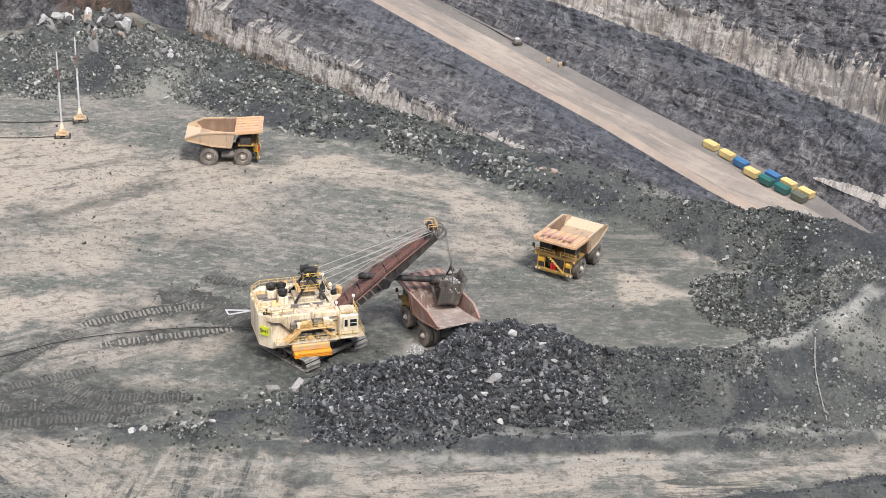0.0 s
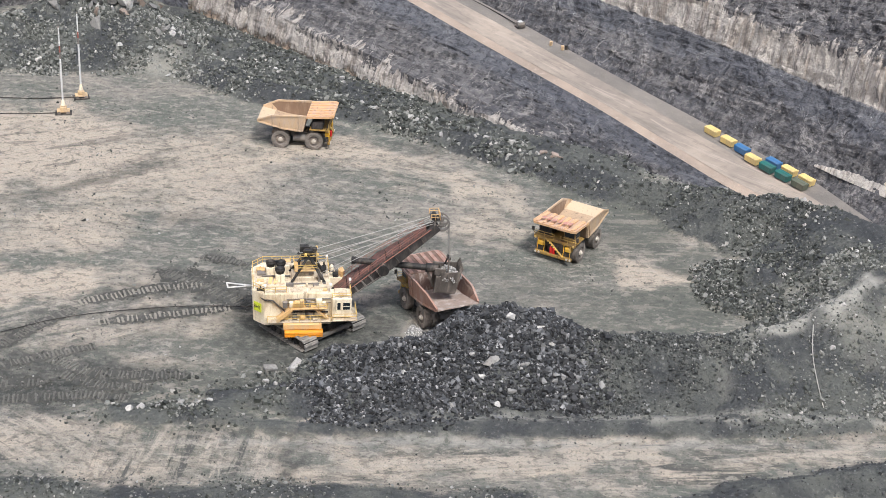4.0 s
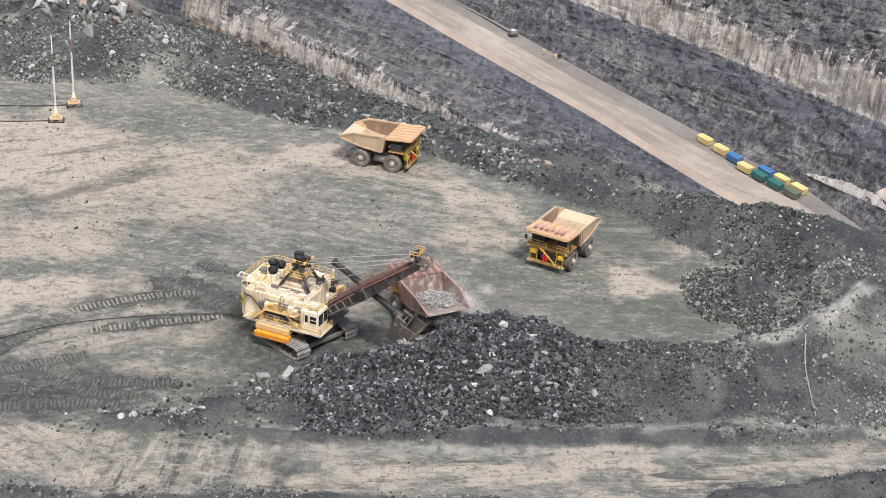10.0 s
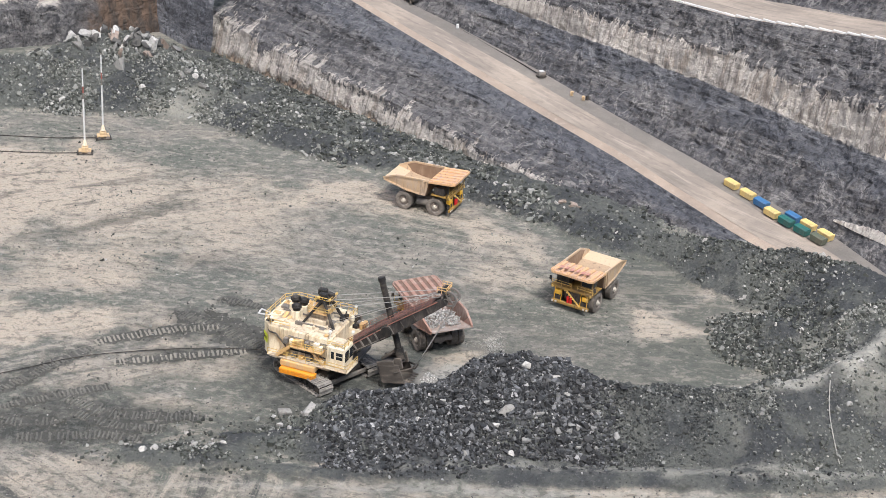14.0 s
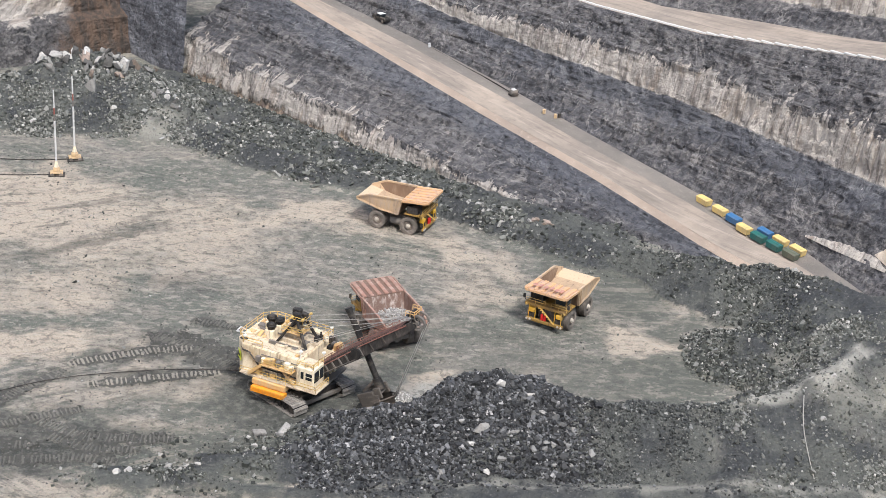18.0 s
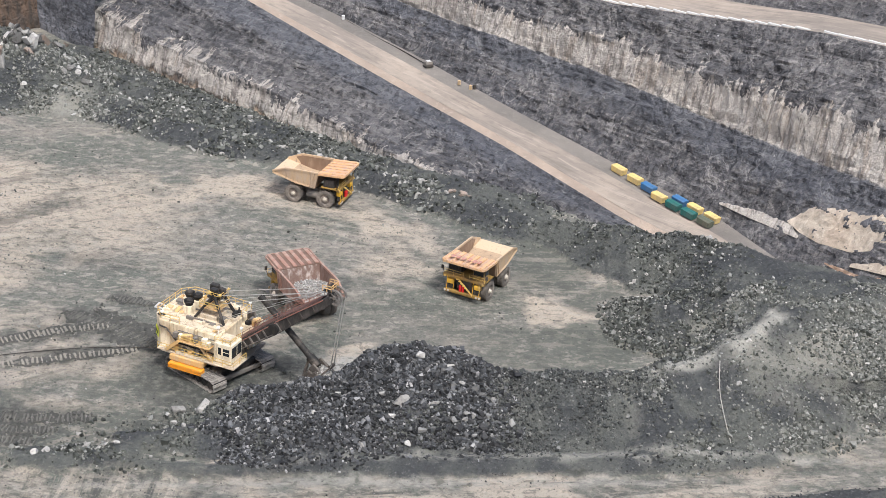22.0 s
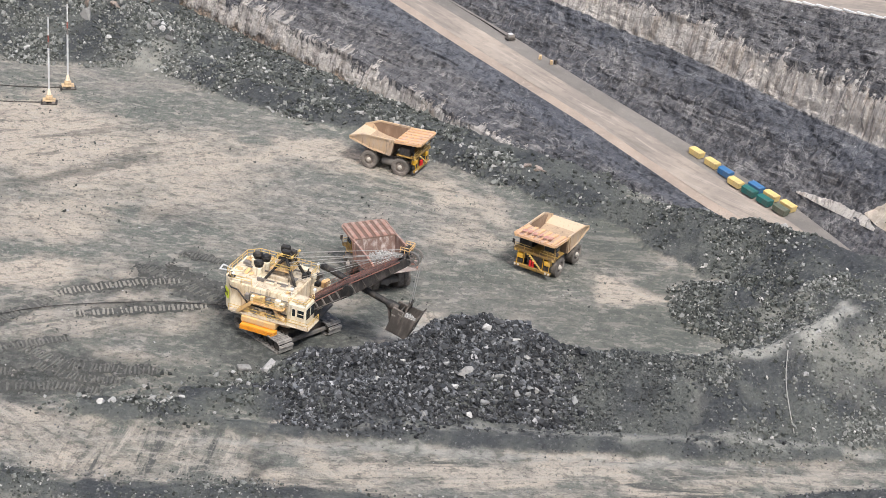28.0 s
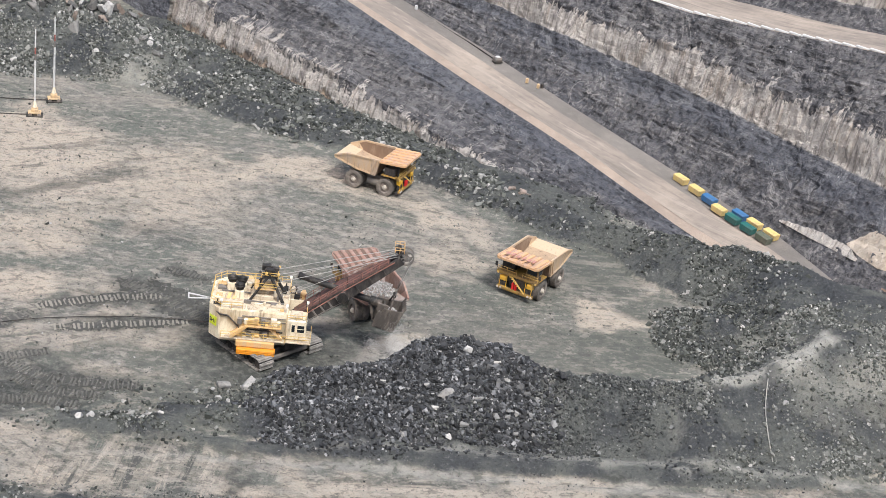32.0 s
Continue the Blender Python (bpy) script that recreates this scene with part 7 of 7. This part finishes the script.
def crawler_trail(pts, width):
    """A strip of churned soil, lumpy, with torn shoulders along a crawler's way."""
    q, g = smooth_line(pts, 0.4)
    f = np.linspace(-1, 1, 13)[None]
    up = 0.05 + 0.16 * np.exp(-((np.abs(f) - 0.82) / 0.12) ** 2) - 0.22 * (np.abs(f) > 0.97)
    x, y, gx, gy = (a[:, None] for a in (q[:, 0], q[:, 1], g[:, 0], g[:, 1]))
    i = np.arange(len(q))[:, None]
    taper = np.clip(np.minimum(i, len(q) - 1 - i) / 8.0, 0.1, 1) ** 0.6
    edge = fractal(x * 1.1 + np.sign(f) * 9, y * 1.1 + f * 0, 8, 4)
    w = width / 2 * taper * (1 + 0.5 * edge)
    px, py = x - gy * f * w, y + gx * f * w
    lump = 0.07 * fractal(px * 1.6, py * 1.6, 31, 3)
    co = np.stack([px, py, height(px, py) + up * rng.uniform(0.5, 1.3, px.shape) + lump * (np.abs(f) < 0.97)], -1).reshape(-1, 3)
    n = f.shape[1]
    i = (np.arange(len(q) - 1)[:, None] * n + np.arange(n - 1)[None]).reshape(-1)
    ob = mesh_object("crawler_trail", co, np.stack([i, i + 1, i + n + 1, i + n], -1), M_DARKSOIL)
    tagged(ob, "strip of dark churned soil under the crawler prints", "track print", "crawler trails", "stuff")
    # clods thrown up along it
    k = rng.integers(0, len(q), int(len(q) * width * 1.1))
    off = rng.normal(0, 0.34, len(k)) * width
    cx, cy = q[k, 0] - g[k, 1] * off, q[k, 1] + g[k, 0] * off
    rock_field("soil_clods", cx, cy, sizes(len(k), 0.34, 0.45, 0.8), M_CLOD, "dark clods of soil thrown up by the crawlers")
    return ob


def crawler_print(pts, width=2.2, pitch=0.78, mat=None, missing=0.08):
    """Pressed bars of soil between the cleats of a crawler, torn and uneven."""
    q, g = smooth_line(pts, pitch)
    q = q + rng.normal(0, 0.05, q.shape)
    bm = B()
    worn = fractal(q[:, 0] * 0.35, q[:, 1] * 0.35, 57, 3)
    for (x, y), (gx, gy), ground_z, rub in zip(q, g, height(q[:, 0], q[:, 1]), worn):
        if rng.uniform() < missing + max(0.0, rub) * 0.25:
            continue
        m = pose(x, y, float(ground_z) + rng.uniform(0.0, 0.08)) @ Matrix.Rotation(math.atan2(gy, gx) + rng.normal(0, 0.07), 4, "Z")
        w = width / 2 * rng.uniform(0.75, 1.0)
        d = pitch * rng.uniform(0.18, 0.33)
        s = rng.normal(0, 0.05) * width
        n = 5
        low, top = [], []
        for side in (-1, 1):
            for k in range(n):
                v = (-1 + 2 * k / (n - 1)) * w * side + s
                low.append(bm.verts.new(m @ Vector((side * d * rng.uniform(0.8, 1.5), v, -0.1))))
                top.append(bm.verts.new(m @ Vector((side * d * rng.uniform(0.3, 1.0), v * 0.93, 0.17 + rng.uniform(-0.05, 0.06)))))
        for k in range(2 * n):
            e = (k + 1) % (2 * n)
            bm.faces.new((low[k], top[k], top[e], low[e]))
        for k in range(n - 1):
            bm.faces.new((top[k], top[2 * n - 1 - k], top[2 * n - 2 - k], top[k + 1]))
    bmesh.ops.recalc_face_normals(bm, faces=bm.faces)
    return tagged(link_mesh("crawler_print", bm, mat or M_PRINT), "row of crawler cleat prints pressed into the floor", "track print", "crawler prints", "stuff")


for pts, w, m in (
    (((-59.5, 229.8), (-53.3, 233.2), (-46, 236.6), (-40.5, 238)), 2.2, None), (((-55, 223.6), (-46.8, 226.5), (-40, 228.9), (-34.5, 230.4)), 2.0, None),
    (((-74, 209), (-68.6, 215.0), (-65.2, 220.4), (-59.6, 227.9)), 2.2, M_DARKPRINT), (((-69, 207.5), (-60, 212.8), (-54, 216)), 2.0, M_DARKPRINT),
    (((-59.5, 211.5), (-52.5, 207.7), (-45, 208.0), (-37.5, 209.0)), 2.6, M_DARKPRINT), (((-64, 199.6), (-52.2, 202.0), (-45.5, 201.5)), 2.4, M_DARKPRINT),
    (((-42, 248.2), (-37.8, 247.2), (-33.6, 245.8)), 2.0, M_DARKPRINT), (((-57, 207), (-50, 204.6), (-43, 205)), 2.2, M_DARKPRINT),
    (((-72, 204), (-66, 203.6), (-58, 205)), 2.4, M_DARKPRINT),
):
    crawler_trail(pts, w * 1.3)
    crawler_print(pts, w, 0.66 if m else 0.76, m, 0.12 if m else 0.04)
crawler_trail(((-49, 242), (-46.8, 241), (-39.6, 237), (-31, 230.6)), 5.2)
crawler_trail(((-44, 243.5), (-36, 238.5), (-30.5, 235)), 3.0)
crawler_print(((-47.5, 241.6), (-39.6, 237.4), (-31.0, 231.2)), 2.8, 0.6, M_DARKPRINT, 0.1)
hose("slope_hose", [(px, py, float(height(np.array([px]), np.array([py]))[0]) + 0.25) for px, py in ((59.2, 220.6), (58.8, 218), (58.6, 215), (58.8, 212.5), (59.1, 210), (59.5, 207.5))], 0.09, M_PALEDUST, "thin pale hose hanging down the rock slope")

# what the bucket carries
def rubble(name, label, seed, wide, tall):
    """A load of broken rock in clusters that can spread."""
    r = np.random.default_rng(seed)
    t = tagged(empty(name), label, "rock load")
    for k in range(36):
        a, d = k * 2.4, wide * math.sqrt((k + 0.5) / 36)
        rise = tall * (1 - (d / (wide * 1.15)) ** 2)
        bm = B()
        for _ in range(26):
            q = bmesh.ops.create_icosphere(bm, subdivisions=1, radius=float(r.uniform(0.08, 0.19)))["verts"]
            o = Vector((*r.uniform(-0.5, 0.5, 2), r.uniform(-0.35, 0.2)))
            g = r.uniform(0.6, 1.2, 3)
            for v in q:
                v.co = Vector((v.co.x * g[0], v.co.y * g[1], v.co.z * g[2])) * float(r.uniform(0.82, 1.15)) + o
        p = tagged(part("rubble", bm, M_LOAD, t), kind="stuff")
        p.matrix_basis = pose(d * math.cos(a), d * math.sin(a), rise)
    return t


load_a = rubble("rock_load", "pale broken rock dropped into the red truck tray", 5, 1.9, 1.9)
load_b = rubble("rock_load", "pale broken rock scooped from the pile", 6, 1.25, 1.1)


# ---------------------------------------------------------------- dust
M_DUST = stone_mat("airborne_rock_dust", ((0.0, (0.62, 0.60, 0.575)), (0.5, (0.74, 0.72, 0.69))))


def dust_cloud(label, count, grains, seed):
    """A cloud in puffs of fine grains, thickest at each puff's middle."""
    t = tagged(empty("dust_cloud"), label, "dust")
    r = np.random.default_rng(seed)
    for _ in range(count):
        mid_point = r.normal(0, 1, (grains, 3)) * r.uniform(0.5, 1.1) * (1, 1, 0.7)
        corner = r.normal(0, 1, (grains, 4, 3)) * r.uniform(0.008, 0.024, (grains, 1, 1))
        f = np.array(((0, 1, 2), (0, 2, 3), (0, 3, 1), (1, 3, 2)))[None] + (np.arange(grains) * 4)[:, None, None]
        tagged(mesh_object("puff", (mid_point[:, None] + corner).reshape(-1, 3), f.reshape(-1, 3), M_DUST, parent=t), kind="stuff")
    return t


dust_a = dust_cloud("pale dust blown from the rock falling into the tray", 26, 3200, 81)
dust_b = dust_cloud("pale dust over the ground under the bucket", 20, 3200, 82)

# ---------------------------------------------------------------- what moves
# where each cloud drifts: seconds, x, y, z, spread
DRIFT_A = tuple((t, x - 1.3, y - 0.8, z, w) for t, x, y, z, w in ((0, 2, 231, -4, 0.5), (4.6, 2, 231, -4, 0.5), (5.8, 3.6, 230.5, 4.6, 1.0), (7, 4.6, 232, 4.6, 1.5), (8.5, 4.9, 234, 4.4, 2.0), (10, 5.6, 233.5, 3.4, 2.6), (12, 6.5, 234.5, 2.0, 3.6), (15, 8, 236, -4, 3.6), (32, 8, 236, -4, 3.6)))
DRIFT_B = ((0, -3, 222, -4, 1.5), (28, -3, 222, -4, 1.5), (29.5, -2.8, 222.5, 1.2, 1.6), (30.5, -1.0, 224.5, 1.8, 2.0), (32, 1.4, 226.5, 2.0, 2.4))
# the swing of the upper works: seconds, degrees
SWING = ((0, 17.6), (1, 17.6), (2, 16.7), (2.5, 15.7), (3, 14.4), (3.5, 12.7), (4.5, 3.2), (5.5, -7.1), (6, -10.2), (6.5, -13.3), (7, -16.3), (7.5, -18.9), (8, -20.8), (8.5, -21.9), (9, -22.7), (10, -22.8), (11, -21.6), (12, -20.6), (13, -19.7), (14, -19.1), (14.5, -19.1), (16.5, -21.2), (17, -22.4), (18, -24.5), (19, -26.1), (20, -26.7), (21, -26.3), (22, -25.8), (23, -25.9), (24, -26.4), (25, -26.3), (26, -25.1), (26.5, -24.2), (27.5, -20.8), (28.5, -16.6), (29, -13.8), (30, -8.1), (31, -2.5), (31.5, 0.4), (32, 3.3))
# the stick: seconds, slope in degrees, reach past the shaft
REACH = ((0, -10, 9.7), (2, -9, 9.3), (3.5, -8, 8.8), (5.5, -5, 7.4), (7, -9, 7.5), (8, -19, 7.2), (9, -21, 6.9), (10, -29, 6.4), (11, -41, 6.1), (12, -53, 5.9), (13, -64, 5.5), (14, -73, 5.2), (15.5, -76, 5.2), (17, -73, 5.4), (18, -63, 6.6), (19, -53, 7.8), (20, -49, 8.0), (22, -42, 8.1), (24, -34, 8.1), (26, -24, 7.9), (27.5, -18, 7.5), (29, -13, 7.1), (30, -12, 6.6), (31, -14, 6.2), (32, -15, 5.8))
# the truck with its loaded tray: seconds, metres gone forward
FORWARD = ((0, 0), (6, 0), (8.5, 0), (9, 0.05), (9.5, 0.4), (10, 0.9), (10.5, 1.8), (11, 3.0), (12, 5.0), (13, 6.7), (14, 8.6), (14.5, 9.6), (15.5, 12.0), (16.5, 14.0), (17, 15.0), (17.5, 15.6), (18, 16.1), (19, 16.8), (22, 17.0), (24, 16.7), (26.5, 15.9), (28.5, 14.9), (29, 14.6), (30, 13.5), (31, 12.3), (32, 11.7))
# the arriving truck: seconds, x, y, heading
ARRIVE = ((0, -45.1, 301.3, 4.5), (1, -41.2, 301.6, 2.5), (2, -37.58, 301.65, -0.9), (3, -33.88, 301.35, -1.3), (3.5, -32.08, 301.25, -1.7), (4.5, -28.58, 300.75, -3.0), (5.5, -25.08, 300.15, -4.3), (6, -23.28, 300.25, -5.2), (6.5, -21.38, 300.05, -7.0), (7, -19.68, 299.65, -9.1), (7.5, -18.08, 299.15, -11.3), (8, -16.58, 298.55, -13.5), (8.5, -15.18, 298.25, -15.2), (9, -13.88, 297.55, -17.0), (9.5, -12.68, 297.35, -17.8), (10, -11.48, 297.05, -18.7), (10.5, -10.48, 296.55, -19.6), (11, -9.58, 296.05, -20.4), (11.5, -8.78, 295.65, -20.9), (12, -8.28, 295.45, -20.9), (12.5, -7.93, 295.30, -20.9), (13, -7.88, 295.25, -20.9), (32, -7.88, 295.25, -20.9))


def between(t, rows):
    a = np.array(rows, float)
    return [float(np.interp(t, a[:, 0], a[:, k])) for k in range(1, a.shape[1])]


def wheels_of(truck):
    return [o for o in truck.children if o.name.startswith("wheel")]


def forward_pose(t):
    d = between(t, FORWARD)[0]
    return pose(-1.0 - 0.448 * d, 233.0 + 0.894 * d, 0, 0, 0, 118)


def stick_end(t):
    a, r = between(t, REACH)
    a = radians(a)
    return SHAFT[0] + r * math.cos(a), SHAFT[1] + r * math.sin(a), a


def bucket_pose(t):
    x, z, a = stick_end(t)
    return pose(x, 0, z) @ Matrix.Rotation(-a, 4, "Y")


def house_pose(t):
    return pose(0, 0, 0, 0, 0, between(t, SWING)[0])


def load_in_bucket(t):
    return pose(*SHOVEL, 0) @ house_pose(t) @ bucket_pose(t) @ pose(2.6, 0, -1.6)


def first_load(t):
    if t <= 4.5:
        return load_in_bucket(t)
    in_tray = forward_pose(t) @ pose(-2.4, 0, 4.55)
    if t >= 7.5:
        return in_tray
    a, b, k = load_in_bucket(min(t, 5.5)), in_tray, (t - 4.5) / 3.0
    return Matrix.LocRotScale(a.translation.lerp(b.translation, k), a.to_quaternion().slerp(b.to_quaternion(), k), None)


def second_load(t):
    return load_in_bucket(max(t, 24.0))


def drift(cloud, rows, seed):
    r = random.Random(seed)
    for puff in cloud.children:
        o = Vector((r.gauss(0, 0.8), r.gauss(0, 0.8), r.gauss(0, 0.55)))
        lag = r.uniform(0, 0.5)
        walk(puff, [(t if t in (0, 32) else t + lag, pose(x + o.x * w, y + o.y * w, z + (o.z * w if z > 0 else 0), 0, 0, 25 * o.x * w)) for t, x, y, z, w in rows])


def motions():
    drift(dust_a, DRIFT_A, 5)
    drift(dust_b, DRIFT_B, 6)
    walk(load_a, [(t, first_load(t)) for t in (0, 1, 2, 3, 3.5, 4.5, 5.5, 6.5, 7.5) + tuple(r[0] for r in FORWARD if r[0] > 8)])
    for c in load_a.children:
        p = c.matrix_basis.translation.copy()
        wide = pose(p.x * 1.9 - 1.1, p.y * 1.85, p.z * 0.75 + 0.10 * max(0.0, 1.5 - p.x))
        walk(c, [(t, m) for t, m in ((0, pose(*p)), (5, pose(*p)), (8, wide), (32, wide))])
    walk(load_b, [(t, second_load(t)) for t in (0, 24, 25, 26, 26.5, 27.5, 28.5, 29, 30, 31, 31.5, 32)])
    walk(house, [(t, house_pose(t)) for t, a in SWING])
    times = sorted({r[0] for r in REACH} | {4.5, 6, 6.5, 7.5, 14.5, 16.5, 21, 23, 25, 28.5, 31.5})
    for ob in (stick, dipper, teeth, door, bail):
        walk(ob, [(t, bucket_pose(t)) for t in times])
    rows = [[] for _ in ropes]
    for t in times:
        b = bucket_pose(t) @ Vector((BAIL[0], 0, BAIL[1]))
        top = Vector((TIP[0] + 1.25, 0, TIP[1]))
        d = b - top
        turn_y = math.atan2(-d.x, -d.z)
        for k, r in enumerate(rows):
            s = max(0.0, min(k * SEG, d.length - SEG))
            c = top + d.normalized() * s
            r.append((t, pose(c.x, 0, c.z) @ Matrix.Rotation(turn_y, 4, "Y")))
    for ob, r in zip(ropes, rows):
        walk(ob, r)
    walk(truck_c, [(t, forward_pose(t)) for t, d in FORWARD])
    for w in wheels_of(truck_c):
        rest = w.matrix_basis.copy()
        walk(w, [(t, rest @ Matrix.Rotation(between(t, FORWARD)[0] / 1.85, 4, "Y")) for t in np.arange(0, 32.01, 0.5)])
    walk(truck_a, [(t, pose(x, y, 0, 0, 0, a)) for t, x, y, a in ARRIVE])
    gone = [0.0]
    for r0, r1 in zip(ARRIVE, ARRIVE[1:]):
        gone.append(gone[-1] + math.hypot(r1[1] - r0[1], r1[2] - r0[2]))
    roll = [(r[0], g) for r, g in zip(ARRIVE, gone)]
    for w in wheels_of(truck_a):
        rest = w.matrix_basis.copy()
        walk(w, [(t, rest @ Matrix.Rotation(between(t, roll)[0] / 1.85, 4, "Y")) for t in np.arange(0, 32.01, 0.25)])


motions()
